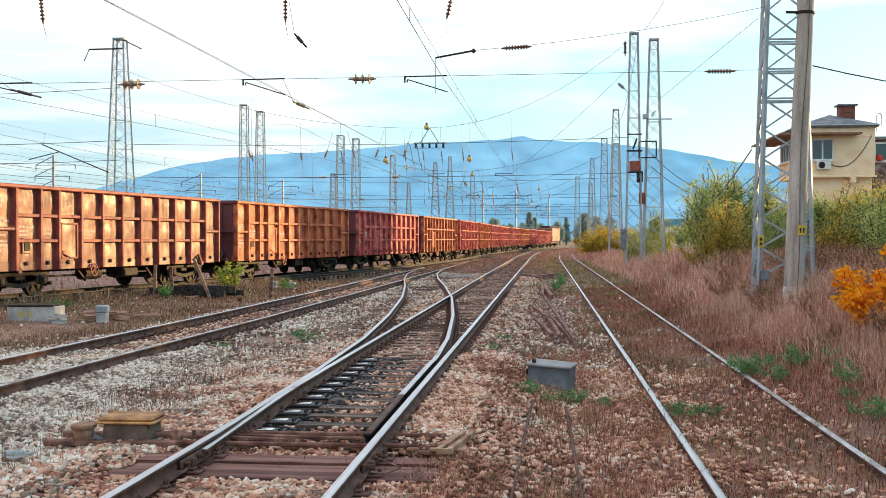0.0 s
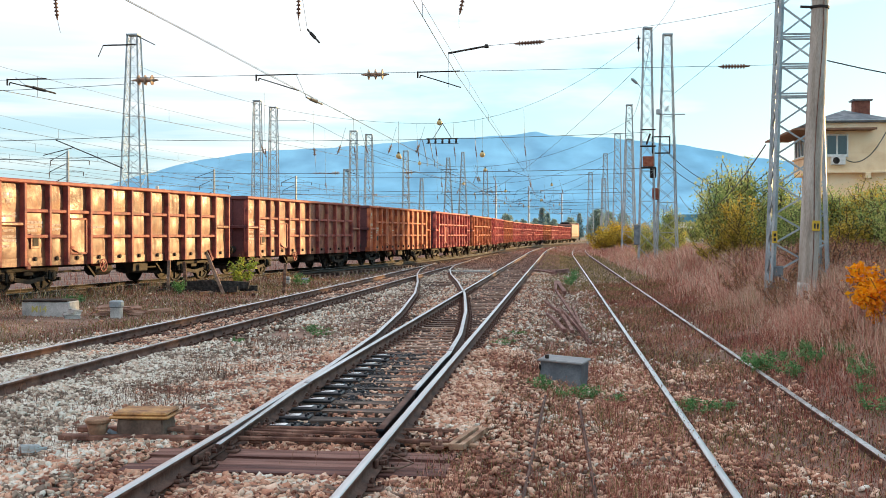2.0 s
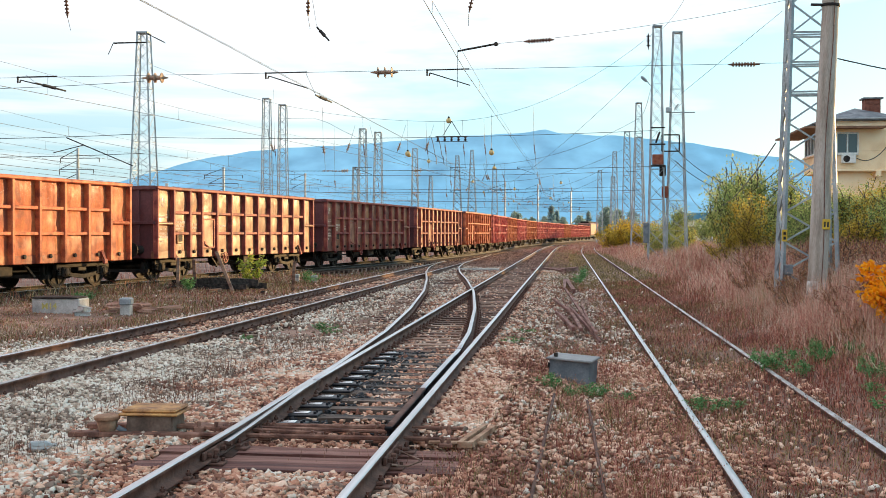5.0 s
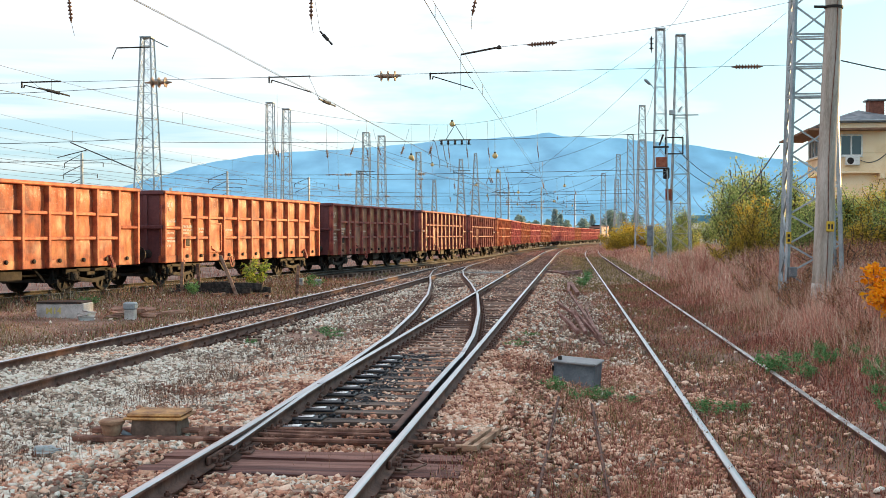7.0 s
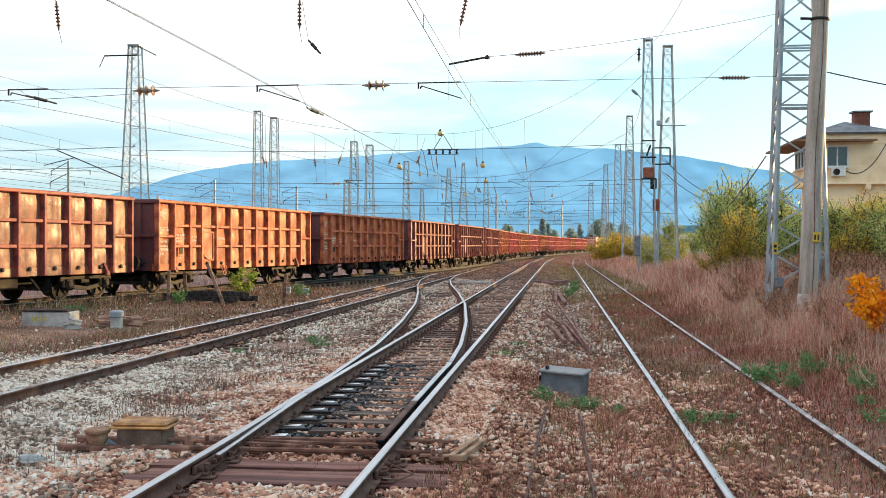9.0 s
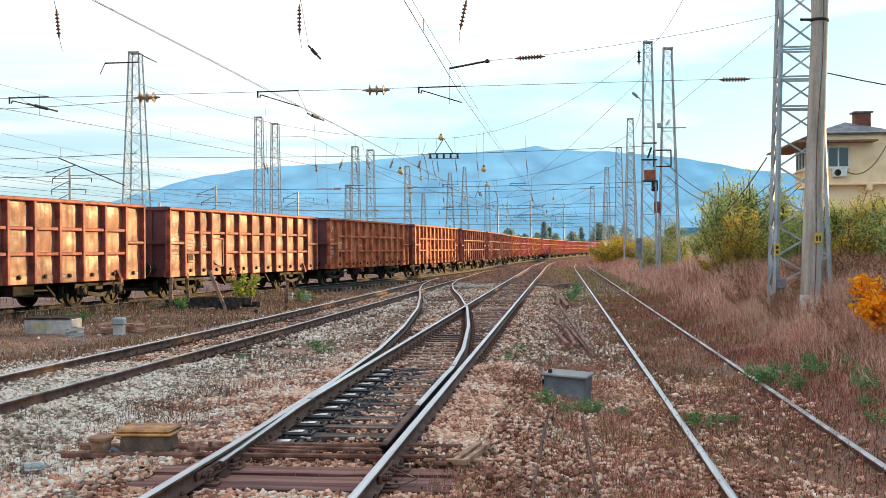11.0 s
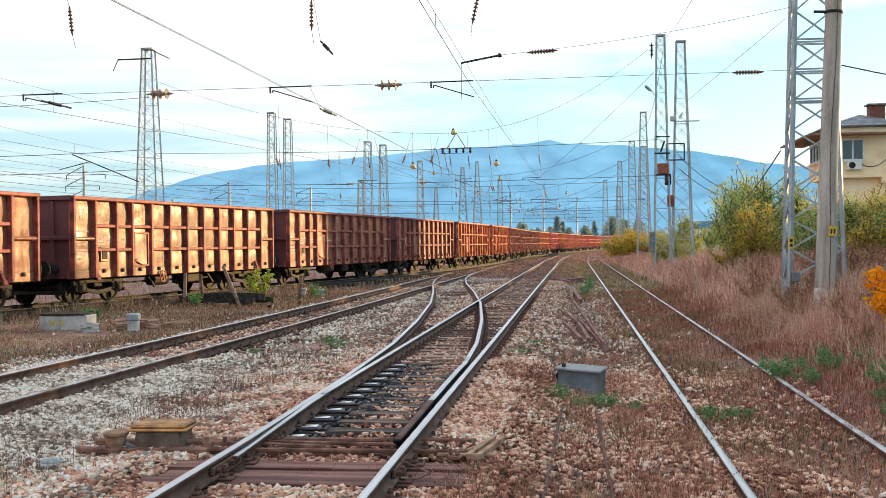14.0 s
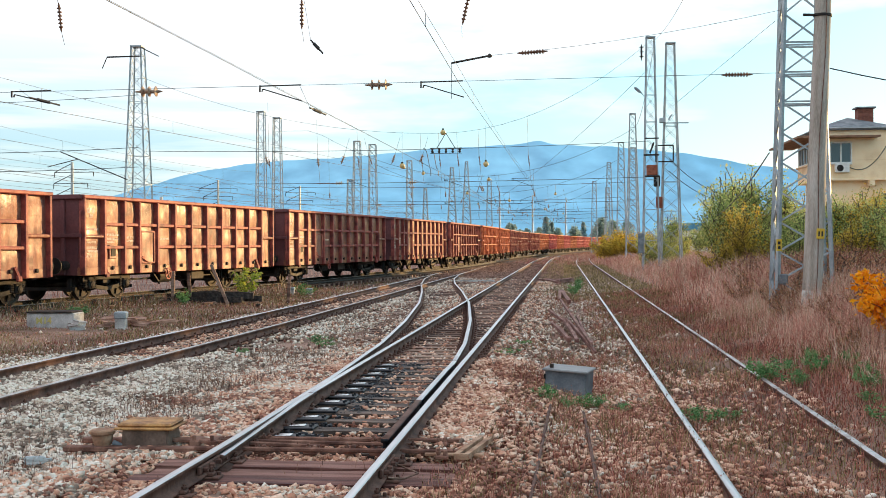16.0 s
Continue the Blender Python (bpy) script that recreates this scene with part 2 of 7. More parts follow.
def left_x(y):
    return np.interp(y, [-20, 13, 25, 37, 60, 75, 90, 105, 400], [-7.75, -7.3, -7.05, -6.95, -6.85, -6.8, -6.85, -6.95, -6.95])


def branch_x(y):
    return np.interp(y, [8, 10, 15, 20, 26, 34, 42, 50, 57, 64, 72], [-2.25, -2.25, -2.33, -2.50, -2.90, -3.60, -4.52, -5.55, -6.28, -6.70, -6.82])


def ground_z(x, y):
    """Height of the soil: the beds of the tracks, a lower bed on the right, a bank beyond it."""
    x, y = np.asarray(x, dtype=float), np.asarray(y, dtype=float)
    near = np.interp(x, [-60, -22, -17, -12, -9, -8, -5, -4, -0.6, 0.3, 1.0, 2.3, 2.9, 3.3, 3.6, 4.2, 5.0, 5.6, 7, 9, 14, 40, 90],
                     [-0.1, -0.02, 0.02, -0.0, -0.15, -0.2, -0.24, -0.22, -0.24, -0.42, -0.36, -0.34, -0.28, -0.25, -0.20, -0.08, 0.2, 0.40, 0.58, 0.65, 0.6, 0.5, 0.5])
    far = np.interp(x - bend(y), [-20, -10, -5, -3.5, 0, 1, 4, 8, 14], [0.0, -0.02, -0.1, -0.22, -0.24, -0.36, -0.34, 0.0, 0.2])
    w = smoothstep(45, 80, y)
    z = near * (1 - w) + far * w
    return z * (1 - smoothstep(300, 900, np.abs(y))) * (1 - smoothstep(120, 500, np.abs(x)))


# ---- ground and distance ----
def make_ground():
    xs = np.unique(np.concatenate([np.linspace(-4500, -120, 14), np.linspace(-120, -30, 19), np.arange(-30, 20, 0.35), np.linspace(20, 120, 30), np.linspace(120, 4500, 14)]))
    ys = np.unique(np.concatenate([np.linspace(-900, -20, 8), np.arange(-20, 60, 0.4), np.arange(60, 140, 2.0), np.linspace(140, 400, 40), np.linspace(400, 4800, 14)]))
    gx, gy = np.meshgrid(xs, ys)
    gz = ground_z(gx, gy)
    wob = 0.02 * np.sin(gx * 2.1 + 1.7 * np.sin(gy * 0.7)) * np.sin(gy * 1.6 + gx * 0.4)
    gz = gz - 0.02 + wob * (np.abs(gx) < 30)
    nx = len(xs)
    v = np.stack([gx.ravel(), gy.ravel(), gz.ravel()], 1)
    i = np.arange(len(ys) - 1)[:, None] * nx + np.arange(nx - 1)[None, :]
    f = np.stack([i, i + 1, i + 1 + nx, i + nx], -1).reshape(-1, 4)
    cx = (gx[:-1, :-1] + gx[1:, 1:]).ravel() / 2
    cy = (gy[:-1, :-1] + gy[1:, 1:]).ravel() / 2
    idx = ((cx > 5.2) | (cx < -30) | (cy > 150)).astype(int)
    tagged(new("ground", raw("ground", v, f, M_GROUND, M_FIELD, idx=idx, smooth=True)), "brown soil and dry ground of a railway yard", "ground", kind="structure")


make_ground()


def make_hill():
    """The long blue mountain: a ridge line falling to the plain, with shallow spurs."""
    D = 4000.0
    ax = [-0.8, -0.55, -0.47, -0.415, -0.394, -0.367, -0.341, -0.32, -0.283, -0.247, -0.206, -0.154, -0.114, -0.083, -0.048, -0.033, -0.021, -0.0085, 0.016, 0.041, 0.07, 0.105, 0.129, 0.163, 0.191, 0.3, 0.5, 0.8]
    ah = [0.02, 0.025, 0.033, 0.0444, 0.0505, 0.0571, 0.0647, 0.0681, 0.0735, 0.0763, 0.0776, 0.0812, 0.0845, 0.0857, 0.0874, 0.0888, 0.0907, 0.0876, 0.0854, 0.0848, 0.0816, 0.0779, 0.0738, 0.0667, 0.064, 0.05, 0.03, 0.02]
    nu, nv = 260, 16
    u = np.linspace(-0.75, 0.75, nu)
    h = np.interp(u, ax, ah) + 1.76 / D
    h = h + 0.0003 * np.sin(u * 190)
    v, rows = [], np.linspace(0, 1, nv)
    for k in rows:
        d = D - 900 * (1 - k) ** 1.3
        spur = 1 + 0.012 * np.sin(u * 60 + k * 5) * (1 - k) + 0.006 * np.sin(u * 140 + k * 9) * (1 - k)
        v.append(np.stack([u * d * spur, np.full(nu, d) * spur, h * D * k ** 1.15 * 1.0 - 12 * (1 - k)], 1))
    v = np.concatenate(v)
    i = np.arange(nv - 1)[:, None] * nu + np.arange(nu - 1)[None, :]
    f = np.stack([i, i + 1, i + 1 + nu, i + nu], -1).reshape(-1, 4)
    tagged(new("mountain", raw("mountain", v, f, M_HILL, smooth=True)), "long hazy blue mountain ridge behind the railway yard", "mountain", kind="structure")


make_hill()


# ---- tracks ----
def rail_mesh(name, xf, y0, y1, off, z=0.0, step=0.7, top=None, xy=None, side=None):
    """A rail of true profile, swept along a line; its head is polished, its foot and web rusted."""
    prof = [(-0.065, -0.15), (-0.065, -0.135), (-0.012, -0.115), (-0.012, -0.045), (-0.036, -0.035), (-0.036, -0.008), (-0.026, 0.0),
            (0.026, 0.0), (0.036, -0.008), (0.036, -0.035), (0.012, -0.045), (0.012, -0.115), (0.065, -0.135), (0.065, -0.15)]
    if xy is None:
        ys = np.arange(y0, y1 + step, step) if y1 - y0 < 150 else np.concatenate([np.arange(y0, 100, step), np.arange(100, y1, 4)])
        xs = xf(ys)
    else:
        xs, ys = xy
    tx, ty = np.gradient(xs), np.gradient(ys)
    ln = np.hypot(tx, ty)
    nx_, ny_ = ty / ln, -tx / ln
    k = len(prof)
    v = np.empty((len(xs), k, 3))
    for j, (a, b) in enumerate(prof):
        v[:, j, 0], v[:, j, 1], v[:, j, 2] = xs + nx_ * (off + a), ys + ny_ * (off + a), np.asarray(z) + b
    v = v.reshape(-1, 3)
    i = np.arange(len(xs) - 1)[:, None] * k
    j = np.arange(k)[None, :]
    j2 = (j + 1) % k
    f = np.stack([i + j, i + k + j, i + k + j2, i + j2], -1)
    idx = np.broadcast_to(((j == 5) | (j == 6) | (j == 7)).astype(int), f.shape[:2])
    cap = np.array([(0, 1, 12, 13), (1, 2, 11, 12), (2, 3, 10, 11), (3, 4, 9, 10), (4, 5, 8, 9), (5, 6, 7, 8)])
    f = np.concatenate([f.reshape(-1, 4), cap, cap[:, ::-1] + (len(xs) - 1) * k])
    return raw(name, v, f, side or M_RAILSIDE, top or M_RAILTOP, idx=np.concatenate([idx.ravel(), np.zeros(12, int)]))


def sleeper_mesh(name, length=2.6, w=0.25, h=0.16, material=None, seed=0):
    rnd = random.Random(seed)
    bm = bmesh.new()
    r = bmesh.ops.create_grid(bm, x_segments=8, y_segments=1, size=0.5)
    bmesh.ops.extrude_face_region(bm, geom=bm.faces[:])
    for vtx in bm.verts:
        vtx.co.z = 0
    top = bm.verts[:len(bm.verts) // 2]
    for vtx in bm.verts[len(bm.verts) // 2:]:
        vtx.co.z = -1
    for vtx in bm.verts:
        vtx.co.x *= length
        vtx.co.y *= w
        vtx.co.z *= h
        vtx.co += Vector((rnd.uniform(-.012, .012), rnd.uniform(-.012, .012), rnd.uniform(-.008, .004)))
    bmesh.ops.recalc_face_normals(bm, faces=bm.faces)
    return mesh_of(name, bm, material or M_SLEEPER)


def chair_mesh(name):
    """A rail's base plate with two screw spikes and clips."""
    bm = bmesh.new()
    box(bm, -0.17, -0.075, 0, 0.17, 0.075, 0.022, 0.006)
    for sx in (-1, 1):
        box(bm, sx * 0.085 - 0.03, -0.05, 0.02, sx * 0.085 + 0.03, 0.05, 0.052, 0.01)
        bar(bm, (sx * 0.09, 0, 0.02), (sx * 0.09, 0, 0.095), 0.014, 6)
        bar(bm, (sx * 0.09, 0, 0.058), (sx * 0.09, 0, 0.078), 0.024, 6)
        bar(bm, (sx * 0.14, 0.04, 0.02), (sx * 0.14, 0.04, 0.05), 0.016, 6)
    return mesh_of(name, bm, M_RAILSIDE)


def make_tracks():
    sl = [sleeper_mesh("sleeper", seed=i) for i in range(4)]
    sl_oil = [sleeper_mesh("sleeper", 2.6, 0.25, 0.16, M_SLEEPER_OIL, i + 20) for i in range(3)]
    sl_red = [sleeper_mesh("sleeper", 2.7, 0.31, 0.16, M_SLEEPER_RED, i + 9) for i in range(2)]
    chair = chair_mesh("base_plate")
    G = 0.752
    rnd = random.Random(4)
    tr = thing("railway_track", "straight main railway track on wooden sleepers with turnout", "railway track", kind="structure")
    part("rail", rail_mesh("rail", main_x, -6, 165, G), None, tr, "rail with worn shiny head")
    part("rail", rail_mesh("rail", main_x, 13.2, 165, -G), None, tr, "rail with worn shiny head")
    # the outer stock rail runs on into the branch
    part("stock_rail", rail_mesh("stock_rail", branch_x_full, -6, 72, -G), None, tr, "curved outer stock rail")
    # the blade by the right rail stands open, black with oil; the one by the left stock rail lies closed
    part("branch_rail", rail_mesh("branch_rail", open_blade_x, 17.0, 72, G), None, tr, "curved closure rail of the turnout")
    for y0, y1, tp in ((10.3, 12.7, M_RAILSIDE), (12.7, 17.0, M_RAILTOP)):
        ys = np.linspace(y0, y1, 10)
        me = rail_mesh("switch_blade", None, 0, 0, G, z=np.interp(ys, [9.5, 12.5], [-0.045, -0.003]), xy=(open_blade_x(ys), ys), top=tp, side=M_OIL)
        part("switch_blade", me, None, tr, "open switch blade black with oil")
    ys = np.arange(9.5, 13.4, 0.3)
    part("switch_blade", rail_mesh("switch_blade", None, 0, 0, -G, z=np.interp(ys, [9.5, 12.5], [-0.05, -0.004]), xy=(main_x(ys) + np.interp(ys, [9.5, 13.2], [0.05, 0.0]), ys)), None, tr, "pointed switch blade")
    y, k = -5.0, 0
    while y < 62:
        red = 9.0 < y < 10.2
        longer = 1.0 if y < 14 else 1.0 + np.interp(y, [14, 34], [0.0, 0.55])
        shift = 0 if y < 14 else -0.5 * np.interp(y, [14, 34], [0.0, 1.35])
        if y > 34.5:
            longer, shift = 1.0, 0
        me = sl_red[k % 2] if red else (sl_oil[k % 3] if 10 < y < 17.8 else sl[k % 4])
        ob = part("sleeper", me, None, tr)
        ob.matrix_basis = Matrix.Translation((float(main_x(y)) + shift + rnd.uniform(-.05, .05), y, -0.178)) @ Matrix.Rotation(rnd.uniform(-.012, .012), 4, "Z") @ Matrix.Diagonal((longer, 1.0, 1, 1))
        if y < 40:
            for off in (-G, G):
                c = part("base_plate", chair, None, tr)
                c.location = (float(main_x(y)) + off, y, -0.176)
        if y < 34:
            for off in (-G, G):
                if y > 20 :
                    c = part("base_plate", chair, None, tr)
                    c.location = (float(branch_x(y)) + off, y, -0.1755)
        y += 0.68 if 8.4 < y < 10.4 else (0.60 if 10.4 < y < 18 else 0.56)
        k += 1
    ob = part("sleeper", sl_red[1], None, tr)
    ob.location = (-2.2, 9.46, -0.195)
    y = 35.0
    while y < 68:
        ob = part("sleeper", sl[k % 4], None, tr)
        ob.matrix_basis = pose(float(branch_x(y)), y, -0.186, 0, 0, 7)
        y += 0.6
        k += 1

    tl = thing("railway_track", "side railway track on old sleepers in pale ballast", "railway track", kind="structure")
    for o in (-G, G):
        part("rail", rail_mesh("rail", left_x, -10, 103, o, 0.0, top=M_RAILTOP_DULL if o > 0 else M_RAILTOP), None, tl, "rusty rail with dull head")
    y = 10.0
    while y < 62:
        ob = part("sleeper", sl[k % 4], None, tl)
        ob.matrix_basis = pose(float(left_x(y)) + rnd.uniform(-.05, .05), y, -0.178, 0, 0, rnd.uniform(-2, 2))
        for o in (-G, G):
            if y < 40:
                c = part("base_plate", chair, None, tl)
                c.location = (float(left_x(y)) + o, y, -0.176)
        y += 0.6
        k += 1

    t3 = thing("railway_track", "overgrown railway track sunk in dry weeds", "railway track", kind="structure")
    # the outer rail lies higher
    part("rail", rail_mesh("rail", right_x, -6, 150, -G, -0.27), None, t3, "rail with worn shiny head")
    part("rail", rail_mesh("rail", right_x, -6, 150, G, -0.215, top=M_RAILTOP_DULL), None, t3, "rail with dull flaking head")

    t4 = thing("railway_track", "railway track under the freight wagons", "railway track", kind="structure")
    s = np.arange(-60, 400, 1.5)
    xx, yy = train_xy(s)
    for o in (-G, G):
        part("rail", rail_mesh("rail", None, 0, 0, o, TRAIN_Z, xy=(xx, yy), top=M_RAILTOP_DULL, side=M_DARKSTEEL), None, t4)
    for i, q in enumerate(np.arange(-22, 80, 0.62)):
        ob = part("sleeper", sl[i % 4], None, t4)
        x_, y_ = train_xy(q)
        ob.matrix_basis = pose(float(x_), float(y_), TRAIN_Z - 0.178, 0, 0, -float(np.interp(q, HS, HD)))


def branch_x_full(y):
    return np.where(y < 10, -2.25, branch_x(y))


def open_blade_x(y):
    return np.minimum(branch_x_full(y), -2.25 - np.interp(y, [9.5, 12, 16, 19], [0.155, 0.14, 0.15, 0.1]))


make_tracks()

# ---- the train ----
def wagon_mat(name, stops, gloss, dust, grime):
    """Old wagon paint: rust and faded patches, streaks down the sheet, dents and scuffs near the top, gloss broken by dirt."""
    m = mat(name, stops, scale=1.3, fine=16, stretch=(1, 1, 0.8), bump=0, rough=0.6, spec=0.5, vary=0.14, distort=1.2)
    n, l = m.node_tree.nodes, m.node_tree.links
    b = n["Principled BSDF"]
    co = n.new("ShaderNodeTexCoord")

    def tex(scale, stretch, detail=5, rough=0.55):
        mp_ = n.new("ShaderNodeMapping")
        mp_.inputs["Scale"].default_value = stretch
        l.new(co.outputs["Object"], mp_.inputs[0])
        t = n.new("ShaderNodeTexNoise")
        t.inputs["Scale"].default_value, t.inputs["Detail"].default_value, t.inputs["Roughness"].default_value = scale, detail, rough
        l.new(mp_.outputs[0], t.inputs["Vector"])
        return t.outputs["Fac"]

    def span(v, a0, a1, b0, b1):
        r = n.new("ShaderNodeMapRange")
        for k, q in zip(("From Min", "From Max", "To Min", "To Max"), (a0, a1, b0, b1)):
            r.inputs[k].default_value = q
        l.new(v, r.inputs["Value"])
        return r.outputs[0]

    def maths(op, u, v):
        r = n.new("ShaderNodeMath")
        r.operation = op
        for i, q in enumerate((u, v)):
            if isinstance(q, float):
                r.inputs[i].default_value = q
            else:
                l.new(q, r.inputs[i])
        return r.outputs[0]

    def laid(col, fac, rgb):
        mx = n.new("ShaderNodeMix")
        mx.data_type = "RGBA"
        l.new(fac, mx.inputs["Factor"])
        l.new(col, mx.inputs["A"])
        mx.inputs["B"].default_value = (*rgb, 1)
        return mx.outputs["Result"]

    blot, streak, chip = tex(1.7, (1, 1, 1.2), 6, 0.62), tex(3.2, (1, 2.2, 0.22), 4), tex(15.0, (1, 1, 1.4), 3, 0.7)
    sp = n.new("ShaderNodeSeparateXYZ")
    l.new(co.outputs["Object"], sp.inputs[0])
    top = span(sp.outputs["Z"], 2.1, 2.85, 0.0, 1.0)  # loading has scuffed the upper edge
    col = b.inputs["Base Color"].links[0].from_socket
    col = laid(col, span(streak, 0.52, 0.72, 0.0, grime), (0.075, 0.026, 0.022))
    col = laid(col, span(blot, 0.54, 0.70, 0.0, dust), (0.46, 0.27, 0.13))
    bare = maths("MULTIPLY", span(chip, 0.60, 0.66, 0.0, 0.75), top)
    col = laid(col, bare, (0.62, 0.52, 0.44))
    l.new(col, b.inputs["Base Color"])
    l.new(maths("ADD", span(blot, 0.35, 0.66, gloss - 0.07, gloss + 0.22), span(streak, 0.45, 0.7, 0.0, 0.12)), b.inputs["Roughness"])
    dent, fine_ = tex(4.2, (1, 1, 1), 3), tex(30.0, (1, 1, 1), 3)
    hgt = maths("ADD", maths("MULTIPLY", dent, span(top, 0.0, 1.0, 0.45, 1.7)), maths("MULTIPLY", fine_, 0.07))
    bp = n.new("ShaderNodeBump")
    bp.inputs["Strength"].default_value, bp.inputs["Distance"].default_value = 0.55, 0.035
    l.new(hgt, bp.inputs["Height"])
    l.new(bp.outputs[0], b.inputs["Normal"])
    return m


TANS = [((0.23, 0.036, 0.040), (0.48, 0.060, 0.060), (0.58, 0.12, 0.096)),
        ((0.24, 0.046, 0.024), (0.46, 0.096, 0.032), (0.55, 0.165, 0.05)),
        ((0.13, 0.038, 0.032), (0.25, 0.072, 0.050), (0.35, 0.14, 0.068)),
        ((0.12, 0.036, 0.028), (0.22, 0.070, 0.042), (0.31, 0.13, 0.058))]
POSTS = [((0.28, 0.050, 0.048), (0.54, 0.095, 0.085), (0.64, 0.18, 0.14)), ((0.26, 0.056, 0.030), (0.49, 0.115, 0.046), (0.59, 0.19, 0.075)), ((0.15, 0.034, 0.032), (0.28, 0.060, 0.050), (0.37, 0.10, 0.066)), ((0.15, 0.034, 0.032), (0.27, 0.056, 0.048), (0.36, 0.10, 0.064))]
M_WAG = [wagon_mat("wagon_paint", c, g, d, w_) for c, g, d, w_ in zip(TANS, (0.57, 0.53, 0.44, 0.385), (0.10, 0.16, 0.20, 0.18), (0.3, 0.3, 0.35, 0.3))]
M_POST = [mat("wagon_post_paint", [tuple(q * 0.9 for q in c[0]), tuple(q * 1.1 for q in c[1]), tuple(q * 1.15 for q in c[2])], scale=3, fine=25, bump=0.3, rough=0.62, vary=0.1) for c in POSTS]
M_WAGEND = mat("wagon_end_paint", [(0.10, 0.035, 0.04), (0.16, 0.055, 0.055)], scale=1.5, fine=14, rough=0.7)
M_LETTER = mat("worn_pale_lettering", [(0.30, 0.14, 0.09), (0.56, 0.44, 0.36), (0.66, 0.58, 0.50)], scale=14, bump=0)
W_L, W_HALF, W_Z0, W_Z1 = 12.6, 1.42, 0.74, 2.94
STENCIL = {0: [(0.30, 0.42, 0.80, 0.07), (0.52, 0.64, 0.80, 0.07), (0.40, 0.55, 0.74, 0.05), (0.25, 0.80, 0.62, 0.022), (0.25, 0.85, 0.575, 0.03), (0.2, 0.7, 0.40, 0.03), (0.2, 0.8, 0.33, 0.03), (0.2, 0.8, 0.28, 0.035), (0.25, 0.5, 0.215, 0.03)],
           1: [(0.08, 0.85, 0.50, 0.035), (0.08, 0.85, 0.45, 0.03), (0.08, 0.6, 0.405, 0.03)], 2: [(0.1, 0.75, 0.47, 0.03), (0.1, 0.75, 0.42, 0.03)], 4: [(0.05, 0.75, 0.455, 0.03)]}
BAYS = [1.05, 1.05, 0.82, 1.07] + [1.08] * 7 + [1.05]


def wheelset_mesh():
    bm = bmesh.new()
    for sx in (-1, 1):
        m = Matrix.Translation((sx * 0.75, 0, 0)) @ Matrix.Rotation(radians(90), 4, "Y")
        lathe(bm, [(0.46, -0.065), (0.46, 0.05), (0.485, 0.065) if sx < 0 else (0.46, 0.06), (0.40, 0.066), (0.37, 0.03), (0.16, 0.02), (0.12, 0.09)], 24, m)
        for k in range(6):
            a = k * math.pi / 3
            bar(bm, (sx * 0.80, 0.17 * math.cos(a), 0.17 * math.sin(a)), (sx * 0.80, 0.36 * math.cos(a), 0.36 * math.sin(a)), 0.02, 4)
    bar(bm, (-1.0, 0, 0), (1.0, 0, 0), 0.08, 10)
    return mesh_of("wheelset", bm, M_DARKSTEEL)


def bogie_frame_mesh():
    bm = bmesh.new()
    for sx in (-1, 1):
        x = sx * 0.98
        box(bm, x - 0.06, -1.25, 0.50, x + 0.06, -0.62, 0.66, 0.02)
        box(bm, x - 0.06, 0.62, 0.50, x + 0.06, 1.25, 0.66, 0.02)
        # bowed lower chord
        pts = [(-1.0, 0.52), (-0.55, 0.36), (0, 0.30), (0.55, 0.36), (1.0, 0.52)]
        for a, b in zip(pts, pts[1:]):
            bar(bm, (x, a[0], a[1]), (x, b[0], b[1]), 0.055, 4)
        box(bm, x - 0.06, -0.75, 0.56, x + 0.06, 0.75, 0.68, 0.02)
        for sy in (-0.9, 0.9):
            box(bm, x - 0.04, sy - 0.14, 0.32, x + 0.13 * (1 if sx > 0 else 0.6), sy + 0.14, 0.58, 0.03)
            lathe(bm, [(0.02, -0.02), (0.10, -0.02), (0.10, 0.04), (0.05, 0.06)], 10, Matrix.Translation((x + sx * 0.12, sy, 0.44)) @ Matrix.Rotation(radians(90 * sx), 4, "Y"))
            for q in (-0.22, 0.22):
                for c in range(4):
                    lathe(bm, [(0.065, 0), (0.075, 0.02), (0.065, 0.04)], 8, Matrix.Translation((x + sx * 0.03, sy + q, 0.36 + c * 0.05)))
    box(bm, -1.0, -0.2, 0.45, 1.0, 0.2, 0.66, 0.02)
    for sy in (-1.45, 1.45, -0.36, 0.36):
        box(bm, -0.95, sy - 0.04, 0.28, 0.95, sy + 0.04, 0.38, 0.01)
        for sx in (-1, 1):
            box(bm, sx * 0.75 - 0.06, sy - 0.05, 0.25, sx * 0.75 + 0.06, sy + 0.05, 0.62, 0.015)
    return mesh_of("bogie_frame", bm, M_DARKSTEEL)


